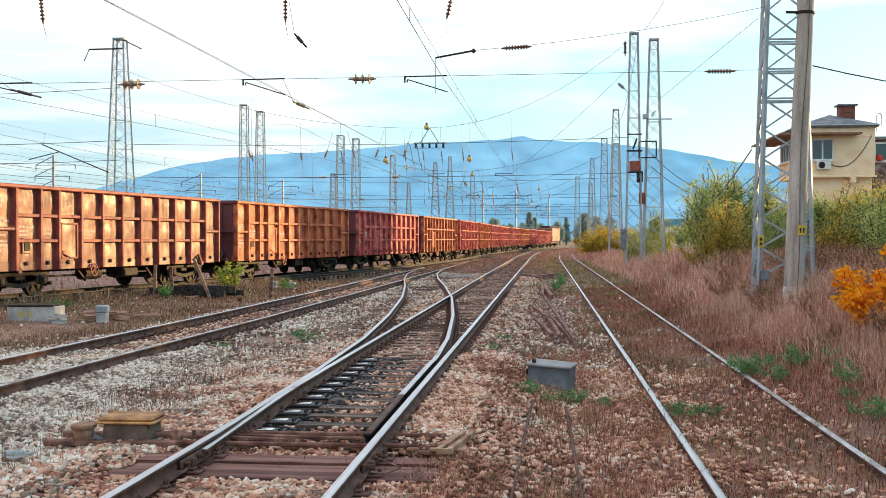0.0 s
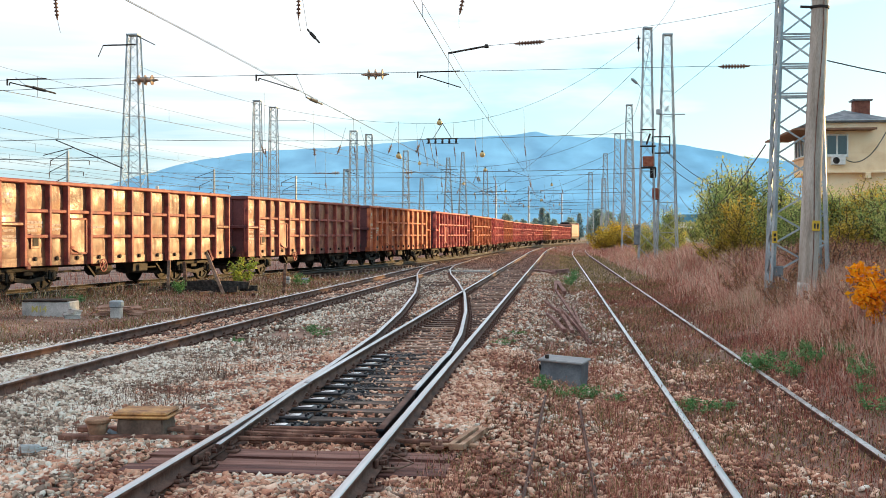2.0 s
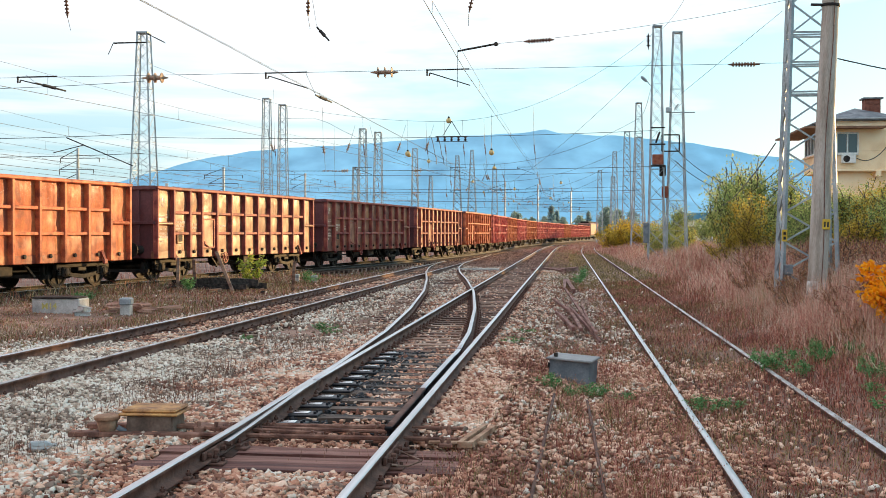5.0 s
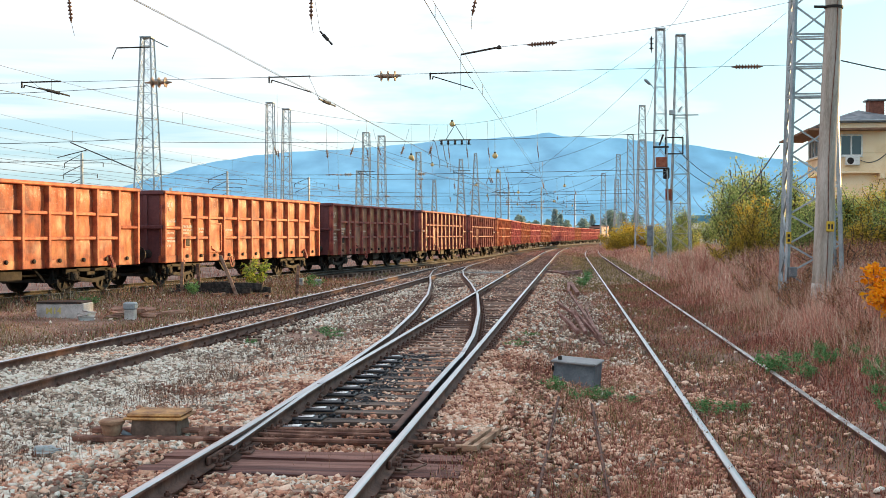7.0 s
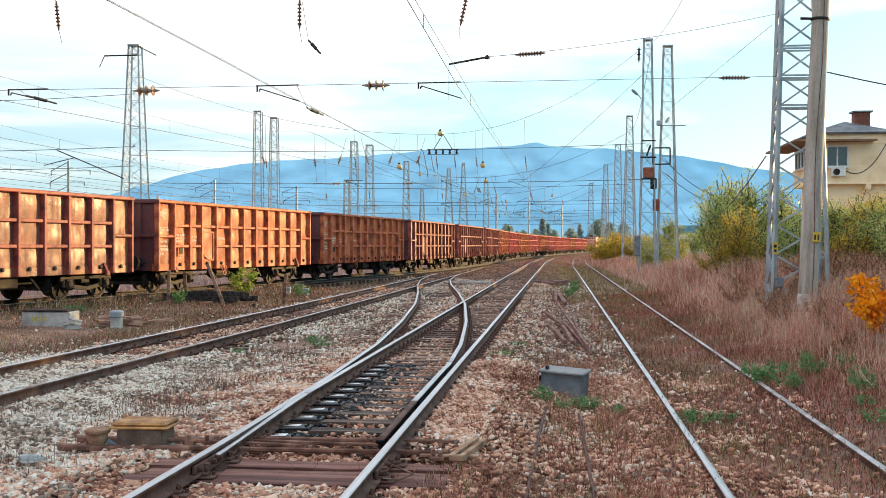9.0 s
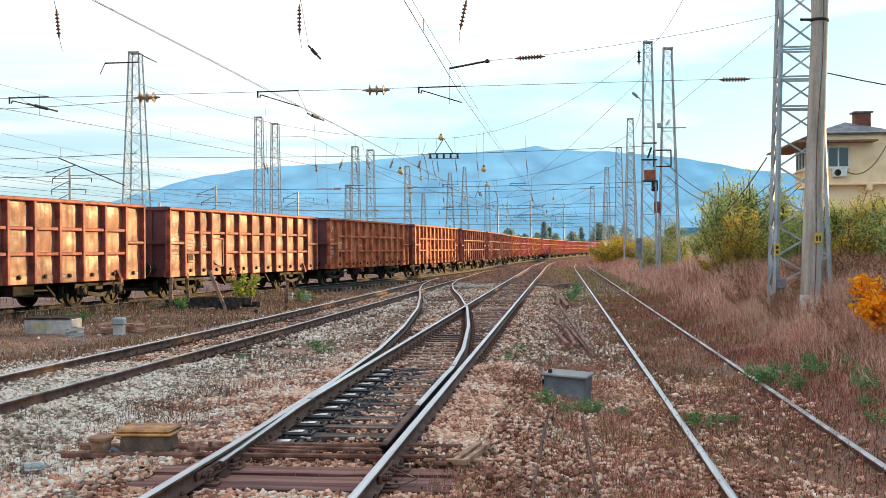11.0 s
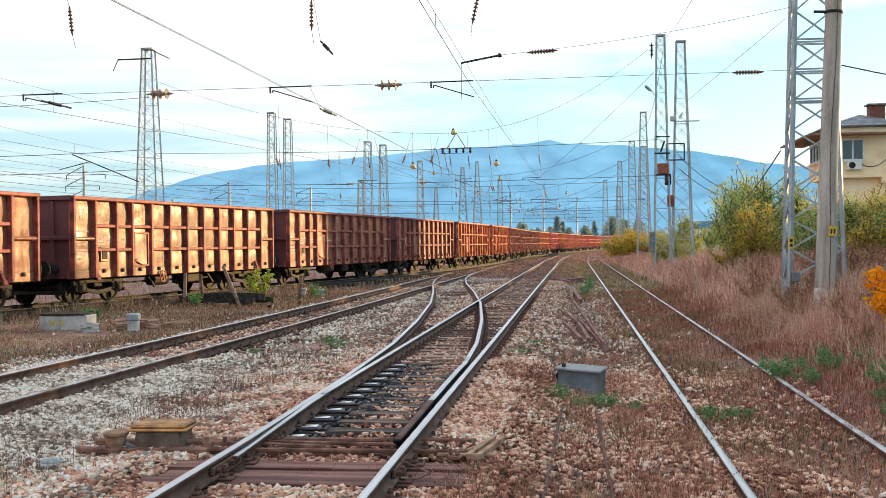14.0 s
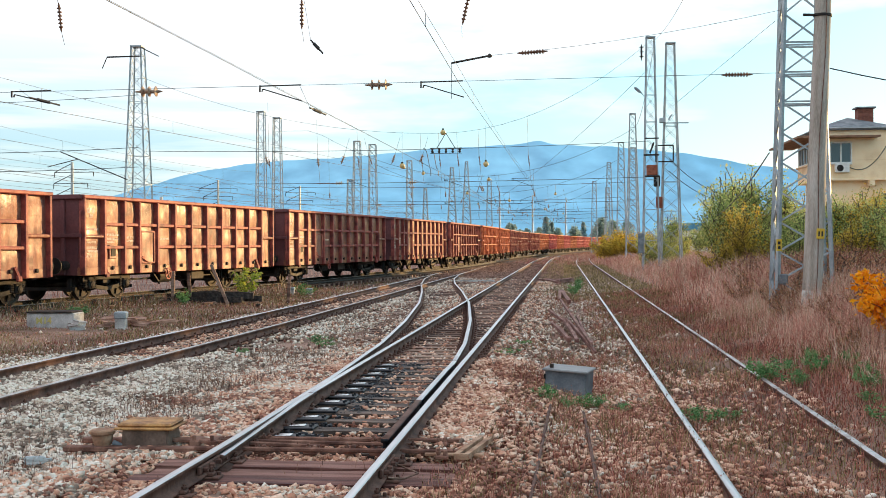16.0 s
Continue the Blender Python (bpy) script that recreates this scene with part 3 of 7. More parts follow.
def build_wagon(wheel_me, bogie_me, ti):
    """An open high-sided freight wagon: sheet sides in bays, posts, rails, doors, ends, underframe, two bogies."""
    w = thing("freight_wagon", "", "freight wagon", group="wagons of the freight train")
    mp_, mw = M_POST[ti], M_WAG[ti]
    H = W_Z1 - W_Z0
    edges = [-W_L / 2]
    for b in BAYS:
        edges.append(edges[-1] + b)
    scale = W_L / (edges[-1] - edges[0])
    edges = [(-W_L / 2) + (e + W_L / 2) * scale for e in edges]
    rnd = random.Random(ti)
    for sx in (1, -1):
        # wall sheets: slightly pillowed plates, one a bay
        for i in range(12):
            y0, y1 = edges[i], edges[i + 1]
            bm = bmesh.new()
            nu, nv = 8, 15
            dents = [(rnd.random(), rnd.uniform(0.1, 1.0), rnd.uniform(0.10, 0.22), rnd.uniform(-0.03, 0.012)) for _ in range(5)]
            front, back = [], []

            def belly_at(pu, pv):
                cell = (pv - 0.64) / 0.36 if pv > 0.64 else ((pv - 0.34) / 0.30 if pv > 0.34 else pv / 0.34)
                q = 0.030 * math.sin(pu * math.pi) ** 0.7 * math.sin(max(0.0, min(1.0, cell)) * math.pi) ** 0.6 if 0 < pu < 1 else 0.0
                for du, dv, dr, dd in dents:
                    q += dd * math.exp(-(((pu - du) * 1.1) ** 2 + ((pv - dv) * 2.2) ** 2) / dr ** 2)
                return max(-0.03, q)
            for a in range(nu + 1):
                fr, bk = [], []
                for b in range(nv + 1):
                    pu, pv = a / nu, b / nv
                    yy, zz = y0 + (y1 - y0) * pu, W_Z0 + 0.02 + (H - 0.1) * pv
                    fr.append(bm.verts.new((sx * (1.31 + belly_at(pu, pv)), yy, zz)))
                    bk.append(bm.verts.new((sx * 1.26, yy, zz)))
                front.append(fr)
                back.append(bk)
            for a in range(nu):
                for b in range(nv):
                    q = (front[a][b], front[a + 1][b], front[a + 1][b + 1], front[a][b + 1])
                    bm.faces.new(q if sx > 0 else q[::-1])
                    q = (back[a][b], back[a][b + 1], back[a + 1][b + 1], back[a + 1][b])
                    bm.faces.new(q if sx > 0 else q[::-1])
            sheet = part("wall_sheet", bm, mw, w, smooth=True)
            # stencilled rows, too worn to read: (from, to, height, thickness)
            for u0, u1, v0, th in STENCIL.get(i if sx > 0 else 11 - i, ()):
                bm = bmesh.new()
                nq = 5
                lo_ = [bm.verts.new((sx * (1.316 + belly_at(u0 + (u1 - u0) * q / nq, v0)), y0 + (y1 - y0) * (u0 + (u1 - u0) * q / nq), W_Z0 + 0.02 + (H - 0.1) * v0)) for q in range(nq + 1)]
                up_ = [bm.verts.new((sx * (1.316 + belly_at(u0 + (u1 - u0) * q / nq, v0 + th)), y0 + (y1 - y0) * (u0 + (u1 - u0) * q / nq), W_Z0 + 0.02 + (H - 0.1) * (v0 + th))) for q in range(nq + 1)]
                for q in range(nq):
                    fq = (lo_[q], lo_[q + 1], up_[q + 1], up_[q])
                    bm.faces.new(fq if sx > 0 else fq[::-1])
                part("lettering", bm, M_LETTER, sheet, "worn pale stencilled rows")
        for i, e in enumerate(edges):
            hw = 0.055
            bm = bmesh.new()
            x0, x1 = sorted((sx * 1.29, sx * 1.46))
            yy0, yy1 = e - hw, e + hw
            if i == 0:
                yy0, yy1 = e, e + 0.1
            if i == 12:
                yy0, yy1 = e - 0.1, e
            box(bm, x0, yy0, W_Z0 - 0.02, x1, yy1, W_Z1 - 0.09, 0.012)
            part("side_post", bm, mp_, w)
        bm = bmesh.new()
        x0, x1 = sorted((sx * 1.28, sx * 1.48))
        box(bm, x0, -W_L / 2 - 0.03, W_Z1 - 0.10, x1, W_L / 2 + 0.03, W_Z1, 0.02)
        part("top_rail", bm, mp_, w)
        bm = bmesh.new()
        x0, x1 = sorted((sx * 1.22, sx * 1.335))
        box(bm, x0, -W_L / 2, W_Z0 - 0.03, x1, W_L / 2, W_Z0 + 0.20, 0.01)
        part("sole_bar", bm, mw, w)
        door = 3 if sx > 0 else 8
        for zf in (0.64, 0.34):
            for i in range(1, 11):
                if i == door and zf < 0.5:
                    continue
                bm = bmesh.new()
                x0, x1 = sorted((sx * 1.29, sx * 1.43))
                z = W_Z0 + H * zf
                box(bm, x0, edges[i] + 0.055, z - 0.045, x1, edges[i + 1] - 0.055, z + 0.045, 0.012)
                part("side_rail", bm, mp_, w)
        for i in (0, 11):
            bm = bmesh.new()
            x0, x1 = sorted((sx * 1.30, sx * 1.40))
            z = W_Z0 + H * 0.48
            box(bm, x0, edges[i] + 0.02, z - 0.05, x1 + (0.05 if sx > 0 else 0), edges[i + 1] - 0.06, z + 0.05, 0.03)
            part("side_rail", bm, mw, w)
        # door with its frame, bolt and hinges
        d0, d1 = edges[door] + 0.16, edges[door + 1] - 0.16
        bm = bmesh.new()
        x0, x1 = sorted((sx * 1.325, sx * 1.375))
        box(bm, x0, d0, W_Z0 + 0.28, x1, d1, W_Z0 + 1.22, 0.01)
        dr = part("door", bm, mw, w)
        bm = bmesh.new()
        xf = sx * 1.385
        zz0, zz1 = W_Z0 + 0.28, W_Z0 + 1.22
        for a, b in (((d0, zz0), (d1, zz0)), ((d1, zz0), (d1, zz1)), ((d1, zz1), (d0, zz1)), ((d0, zz1), (d0, zz0))):
            bar(bm, (xf, a[0], a[1]), (xf, b[0], b[1]), 0.024, 4)
        part("door_frame", bm, mp_, dr)
        bm = bmesh.new()
        bar(bm, (sx * 1.41, d0 - 0.03, zz0 + 0.16), (sx * 1.41, d0 + 0.35, zz0 + 0.02), 0.025, 6)
        box(bm, *( (sx * 1.39 - 0.04, d0 + 0.02, zz0 + 0.10, sx * 1.39 + 0.04, d0 + 0.14, zz0 + 0.2)), 0.01)
        part("door_bolt", bm, mp_, dr)
        # instrument plate in the first bay, lashing hooks along the foot
        bm = bmesh.new()
        yb = (edges[1] + edges[2]) / 2
        x0, x1 = sorted((sx * 1.33, sx * 1.37))
        box(bm, x0, yb - 0.2, W_Z0 + 0.42, x1, yb + 0.18, W_Z0 + 0.82, 0.012)
        box(bm, sx * 1.365 - 0.02, yb - 0.13, W_Z0 + 0.49, sx * 1.365 + 0.02, yb + 0.11, W_Z0 + 0.75, 0.01, mi=1)
        part("notice_plate", bm, [mw, M_DARKSTEEL], w)
        for i in range(1, 12):
            bm = bmesh.new()
            yh = (edges[i] + edges[min(12, i + 1)]) / 2
            lathe(bm, [(0.02, 0), (0.055, 0), (0.055, 0.05), (0.02, 0.06)], 8, Matrix.Translation((sx * 1.335, yh, W_Z0 + 0.16)) @ Matrix.Rotation(radians(90 * sx), 4, "Y"))
            part("lashing_hook", bm, M_DARKSTEEL, w)
        for yy in (edges[1] + 0.15, edges[11] - 0.25):
            bm = bmesh.new()
            box(bm, sx * 1.40 - 0.04, yy - 0.09, W_Z0 - 0.10, sx * 1.40 + 0.04, yy + 0.09, W_Z0 + 0.04, 0.02)
            bar(bm, (sx * 1.41, yy, W_Z0 - 0.02), (sx * 1.37, yy - 0.14, W_Z0 + 0.26), 0.035, 4)
            part("hinge_bracket", bm, M_POST[3], w)
    for sy in (1, -1):
        bm = bmesh.new()
        ya, yb = sorted((sy * (W_L / 2 - 0.06), sy * (W_L / 2 - 0.01)))
        box(bm, -1.30, ya, W_Z0 - 0.02, 1.30, yb, W_Z1 - 0.02, 0.01)
        for xx in (-0.8, 0.0, 0.8):
            ya2, yb2 = sorted((sy * (W_L / 2 - 0.02), sy * (W_L / 2 + 0.06)))
            rib = box(bmesh.new(), xx - 0.06, ya2, W_Z0, xx + 0.06, yb2, W_Z1 - 0.13, 0.012)
            part("end_rib", rib, M_WAGEND, w)
        ya3, yb3 = sorted((sy * (W_L / 2 - 0.02), sy * (W_L / 2 + 0.09)))
        part("end_beam", box(bmesh.new(), -1.38, ya3, W_Z0 + 1.02, 1.38, yb3, W_Z0 + 1.13, 0.015), M_WAGEND, w)
        part("end_top_rail", box(bmesh.new(), -1.42, ya3, W_Z1 - 0.12, 1.42, yb3, W_Z1 + 0.005, 0.015), M_WAGEND, w)
        part("end_wall", bm, M_WAGEND, w)
        for bx in (-0.87, 0.87):
            bm = bmesh.new()
            lathe(bm, [(0.13, 0), (0.13, 0.3), (0.09, 0.31), (0.09, 0.5), (0.23, 0.52), (0.23, 0.56), (0.1, 0.58)], 14,
                  Matrix.Translation((bx, sy * (W_L / 2), 1.05 - 0.06)) @ Matrix.Rotation(radians(-90 * sy), 4, "X"))
            part("buffer", bm, M_DARKSTEEL, w)
        bm = bmesh.new()
        bar(bm, (0, sy * (W_L / 2 - 0.1), 0.98), (0, sy * (W_L / 2 + 0.72), 0.93), 0.05, 6)
        bar(bm, (0.3, sy * (W_L / 2 - 0.1), 0.85), (0.25, sy * (W_L / 2 + 0.65), 0.6), 0.025, 6)
        part("coupling", bm, M_DARKSTEEL, w)
        for bx in (-1.36, 1.36):
            bm = bmesh.new()
            yy = sy * (W_L / 2 + 0.07)
            bar(bm, (bx, yy, W_Z0 + 0.5), (bx, yy, W_Z0 + 1.75), 0.018, 6)
            for z in (W_Z0 + 0.5, W_Z0 + 1.75):
                bar(bm, (bx, yy, z), (bx, sy * (W_L / 2 - 0.05), z), 0.018, 6)
            part("grab_rail", bm, M_POST[2], w)
    bm = bmesh.new()
    box(bm, -1.25, -W_L / 2 + 0.05, W_Z0, 1.25, W_L / 2 - 0.05, W_Z0 + 0.10, 0)
    box(bm, -0.5, -W_L / 2 + 0.1, 0.62, 0.5, W_L / 2 - 0.1, W_Z0, 0.0)
    part("floor", bm, M_DARKSTEEL, w)
    bm = bmesh.new()
    lathe(bm, [(0.1, -0.5), (0.2, -0.42), (0.2, 0.42), (0.1, 0.5)], 12, Matrix.Translation((0.7, -0.8, 0.55)) @ Matrix.Rotation(radians(90), 4, "X"))
    box(bm, 0.4, 0.6, 0.4, 1.0, 1.5, 0.74, 0.03)
    for yy in (-1.8, 2.0):
        bar(bm, (0.9, yy, 0.74), (0.9, yy + 0.5, 0.34), 0.03, 4)
    bar(bm, (0.6, -3.2, 0.5), (0.6, 3.2, 0.5), 0.03, 6)
    part("brake_gear", bm, M_DARKSTEEL, w)
    bm = bmesh.new()
    yy, n = edges[5] - 0.4, 16
    for i in range(n):
        a, b = 2 * math.pi * i / n, 2 * math.pi * (i + 1) / n
        bar(bm, (1.40, yy + 0.17 * math.cos(a), 0.66 + 0.17 * math.sin(a)), (1.40, yy + 0.17 * math.cos(b), 0.66 + 0.17 * math.sin(b)), 0.015, 4)
    for a in (0.5, 2.07, 3.64, 5.2):
        bar(bm, (1.40, yy, 0.66), (1.40, yy + 0.17 * math.cos(a), 0.66 + 0.17 * math.sin(a)), 0.016, 4)
    bar(bm, (1.0, yy, 0.66), (1.41, yy, 0.66), 0.025, 6)
    part("brake_wheel", bm, M_POST[3], w, "small ochre handwheel of the brake")
    for by in (-4.5, 4.5):
        bog = part("bogie", bogie_me, None, w)
        bog.location = (0, by, 0)
        for ay in (-0.9, 0.9):
            ws = part("wheelset", wheel_me, None, bog)
            ws.location = (0, ay, 0.46)
    return w


WAGON_TAN = {-13: 2, -12: 1, -11: 2, -10: 2, -9: 2, -8: 3, -7: 2, -6: 2, -5: 1, -4: 1, -3: 3, -2: 3, -1: 2, 0: 1, 1: 0, 2: 1, 3: 0, 4: 1, 5: 0, 6: 0, 7: 0, 8: 1, 9: 0, 10: 0, 11: 0}
WAGON_LABEL = ["dark red open freight wagon with rusty ribbed steel sides", "red-brown open freight wagon with ribbed steel sides",
               "brown open freight wagon with dusty ribbed steel sides", "tan weathered open freight wagon with ribbed steel sides"]
WAGONS = {}


def make_train():
    wheel_me, bogie_me = wheelset_mesh(), bogie_frame_mesh()
    first = {}
    for k in range(-13, 12):
        ti = WAGON_TAN[k]
        if ti not in first:
            first[ti] = w = build_wagon(wheel_me, bogie_me, ti)
            tagged(w, WAGON_LABEL[ti])
        else:
            w = copy_thing(first[ti], Matrix.Identity(4))
        WAGONS[k] = w


make_train()


def travelled(t):
    return 6.85 * t + 0.023 * t * t


def bogie_pose(s_mid, z, half=4.5):
    """The pose of a vehicle whose bogies stand half a base before and behind s_mid."""
    xa, ya = train_xy(s_mid - half)
    xb, yb = train_xy(s_mid + half)
    turn = math.degrees(math.atan2(-(xb - xa), yb - ya))
    return pose(float(xa + xb) / 2, float(ya + yb) / 2, z, 0, 0, turn)


def motions():
    for k, w in WAGONS.items():
        mid = 10.84 + 14.04 * (k if k != "loco" else 12.12) + W_L / 2
        spin = [(f / FPS, f / FPS) for f in range(0, 16 * FPS + 1, 2)]
        for part_ob in w.children_recursive:
            if part_ob.name.startswith("wheelset"):
                at = part_ob.location.copy()
                walk(part_ob, [(t, Matrix.Translation(at) @ Matrix.Rotation(-travelled(t) / 0.46, 4, "X")) for t, _ in spin])
        walk(w, [(t, bogie_pose(mid + travelled(t), TRAIN_Z)) for t in np.arange(0, 16.5, 1.0).tolist()])


# ---- masts, wires and lamps of the overhead line ----
M_BROWNINS = mat("brown_porcelain", [(0.10, 0.045, 0.03), (0.20, 0.10, 0.06)], scale=6, rough=0.5, bump=0)
M_PALEINS = mat("pale_porcelain", [(0.20, 0.12, 0.08), (0.36, 0.25, 0.17)], scale=6, rough=0.5, bump=0)
M_LAMP = mat("yellowed_lamp_globe", [(0.50, 0.34, 0.12), (0.68, 0.52, 0.24)], scale=5, rough=0.35, bump=0)
M_PLATE = mat("yellow_enamel", [(0.55, 0.36, 0.03), (0.68, 0.46, 0.05)], scale=8, rough=0.5, bump=0.1)
M_BLACK = mat("black_paint", [(0.012, 0.012, 0.012), (0.03, 0.03, 0.03)], scale=8, rough=0.6, bump=0)
M_TARP = mat("rust_red_box", [(0.20, 0.04, 0.02), (0.32, 0.11, 0.06)], scale=5, rough=0.7)


def tube(pts, r, sides=4):
    """Arrays of a thin round wire through pts."""
    p = np.asarray(pts, dtype=float)
    t = np.gradient(p, axis=0)
    t /= np.linalg.norm(t, axis=1)[:, None] + 1e-9
    up = np.where(np.abs(t[:, 2:3]) > 0.9, np.array([[1.0, 0, 0]]), np.array([[0, 0, 1.0]]))
    a = np.cross(t, up)
    a /= np.linalg.norm(a, axis=1)[:, None] + 1e-9
    b = np.cross(a, t)
    ang = np.arange(sides) * 2 * math.pi / sides
    v = p[:, None, :] + r * (np.cos(ang)[None, :, None] * a[:, None, :] + np.sin(ang)[None, :, None] * b[:, None, :])
    i = np.arange(len(p) - 1)[:, None] * sides
    j = np.arange(sides)[None, :]
    j2 = (j + 1) % sides
    f = np.stack([i + j, i + j2, i + sides + j2, i + sides + j], -1).reshape(-1, 4)
    return v.reshape(-1, 3), f


def wire_me(name, lines, r, material=None):
    vs, fs, n = [], [], 0
    for pts in lines:
        v, f = tube(pts, r)
        vs.append(v)
        fs.append(f + n)
        n += len(v)
    return raw(name, np.concatenate(vs), np.concatenate(fs), material or M_WIRE)


def sag(a, b, drop, n=12):
    a, b = np.asarray(a, float), np.asarray(b, float)
    t = np.linspace(0, 1, n)[:, None]
    p = a + (b - a) * t
    p[:, 2] -= (4 * t * (1 - t))[:, 0] * drop
    return p


def insulator_me(name, length=0.6, sheds=4, r=0.09, material=None):
    """A rod insulator along z, from 0 down to -length, with sheds."""
    bm = bmesh.new()
    rings = [(0.012, 0.08), (0.03, 0.0)]
    for i in range(sheds):
        z = -length * (i + 0.3) / sheds
        rings += [(r * 0.38, z), (r, z - 0.025), (r * 0.95, z - 0.045), (r * 0.38, z - 0.05)]
    rings += [(0.03, -length), (0.012, -length - 0.1)]
    lathe(bm, rings, 10)
    return mesh_of(name, bm, material or M_BROWNINS)


INS_DARK = insulator_me("insulator", 0.55, 6, 0.055, M_BROWNINS)
INS_PALE = insulator_me("insulator", 0.5, 3, 0.13, M_PALEINS)
INS_THIN = insulator_me("insulator", 0.55, 8, 0.06, M_BROWNINS)


def set_ins(me, at, direction=(0, 0, -1), label="ribbed porcelain insulator on the overhead line"):
    ob = tagged(new("insulator", me), label, "insulator", "insulators of the overhead line")
    q = Vector(direction).to_track_quat("-Z", "Y")
    ob.matrix_basis = Matrix.Translation(at) @ q.to_matrix().to_4x4()
    return ob


def lattice_mast(x, y, z0, z1, w0, w1, panels, leg=0.034, brace=0.014, label="tall grey steel lattice mast of the overhead line", split=False, turn=0.0, levels=None, doubles=(), deep=1.0):
    t = thing("lattice_mast", label, "lattice mast", "lattice masts in the yard", at=pose(x, y, 0, 0, 0, turn))

    def corner(i, z):
        w = w0 + (w1 - w0) * (z - z0) / (z1 - z0)
        sx, sy = ((-1, -1), (1, -1), (1, 1), (-1, 1))[i]
        return Vector((sx * w / 2, sy * w / 2 * deep, z))
    for i in range(4):
        bm = bmesh.new()
        bar(bm, corner(i, z0), corner(i, z1), leg, 4)
        part("leg", bm, M_GALV, t)
    zs = [z0 + (z1 - z0) * (1 - (1 - k / panels) ** 1.15) for k in range(panels + 1)]
    if levels:
        zs, panels = levels, len(levels) - 1
    lat = bmesh.new()
    for k in range(panels):
        for i in range(4):
            j = (i + 1) % 4
            for a, b in ((corner(i, zs[k]), corner(j, zs[k + 1])), (corner(j, zs[k]), corner(i, zs[k + 1])))[:(2 if i in (0, 3) else 1)]:
                if split and i in (1, 2):
                    continue
                if split and i in (0, 3):
                    bm = bmesh.new()
                    bar(bm, a, b, brace, 4)
                    part("brace", bm, M_GALV, t)
                else:
                    bar(lat, a, b, brace, 4)
            if k in doubles or (not levels and k % 2 == 0):
                if split and i in (0, 3):
                    for dz in (-0.034, 0.028):
                        bm = bmesh.new()
                        bar(bm, corner(i, zs[k] + dz), corner(j, zs[k] + dz), brace, 4)
                        part("crossbar", bm, M_GALV, t)
                else:
                    bar(lat, corner(i, zs[k]), corner(j, zs[k]), brace, 4)
    lat2 = tagged(part("lattice", lat, M_GALV, t), kind="stuff")
    bm = bmesh.new()
    box(bm, -w1 / 2 - 0.06, -w1 / 2 * deep - 0.06, z1 - 0.04, w1 / 2 + 0.06, w1 / 2 * deep + 0.06, z1 + 0.06, 0.01)
    part("cap", bm, M_GALV, t)
    return t


# the near mast and the leaning concrete pole beside it
BIG = lattice_mast(5.63, 27.64, 0.0, 15.0, 1.30, 0.40, 19, 0.042, 0.02, "large grey steel lattice mast in dry grass beside a concrete pole", split=True, turn=0.5,
                   levels=[0.15 + 0.7 * k for k in range(21)] + [15.0], doubles=(0, 7, 8, 9, 13, 17), deep=0.6)
bm = bmesh.new()
box(bm, -0.75, -0.75, -0.45, 0.75, 0.75, 0.04, 0.022)
part("footing", bm, M_CONCRETE, BIG)
bm = bmesh.new()
box(bm, -0.66, -0.44, 1.56, -0.54, -0.415, 1.84, 0.005)
for q in (1.64, 1.75):
    box(bm, -0.63, -0.446, q - 0.035, -0.57, -0.44, q + 0.035, 0, mi=1)
part("number_plate", bm, [M_PLATE, M_BLACK], BIG, "yellow plate with unreadable black marks")
bm = bmesh.new()
box(bm, -0.60, -0.54, 0.78, -0.42, -0.40, 1.02, 0.02)
part("junction_box", bm, M_GREYBOX, BIG)

pole_ = thing("concrete_pole", "leaning weathered concrete pole with yellow plate beside lattice mast", "concrete pole", at=pose(5.31, 25.1, 0.1, 0, 2.3, 0))
bm = bmesh.new()
lathe(bm, [(0.225, -0.5), (0.215, 0.0), (0.205, 0.9), (0.20, 2.4), (0.197, 2.41), (0.185, 4.4), (0.188, 4.42), (0.165, 7.4), (0.14, 9.5)], 20)
part("shaft", bm, mat("stained_concrete_pole", [(0.22, 0.185, 0.155), (0.38, 0.34, 0.295), (0.49, 0.45, 0.41)], scale=2.5, stretch=(2.2, 2.2, 0.25), fine=40, bump=0.5, bump_scale=30), pole_, smooth=True)
bm = bmesh.new()
box(bm, 0.0, -0.235, 1.74, 0.165, -0.205, 1.96, 0.006)
for q in (0.05, 0.115):
    box(bm, q - 0.018, -0.239, 1.79, q + 0.018, -0.235, 1.90, 0, mi=1)
_wb = bmesh.new()
lathe(_wb, [(0.221, 0.30), (0.219, 0.55), (0.212, 0.62)], 20)
part("whitewash_band", _wb, mat("flaking_whitewash", [(0.30, 0.27, 0.24), (0.52, 0.50, 0.47), (0.66, 0.65, 0.62)], scale=9, fine=50, bump=0.4), pole_, "flaking whitewash at the foot")
part("number_plate", bm, [M_PLATE, M_BLACK], pole_, "yellow plate with unreadable black marks")
part("cable", raw("cable", *tube([(0.02 + 0.03 * math.sin(z * 1.3), -0.22 + 0.006 * z, z) for z in np.linspace(0.2, 9, 40)], 0.009), M_RUSTFIT), None, pole_)
for z in (6.55,):
    bm = bmesh.new()
    lathe(bm, [(0.19, -0.03), (0.20, -0.02), (0.20, 0.02), (0.19, 0.03)], 16, Matrix.Translation((0, 0, z)))
    if z > 6:
        bar(bm, (-0.15, -0.05, 6.55), (-0.42, -0.05, 6.55), 0.03, 6)
    part("clamp", bm, M_DARKSTEEL, pole_)

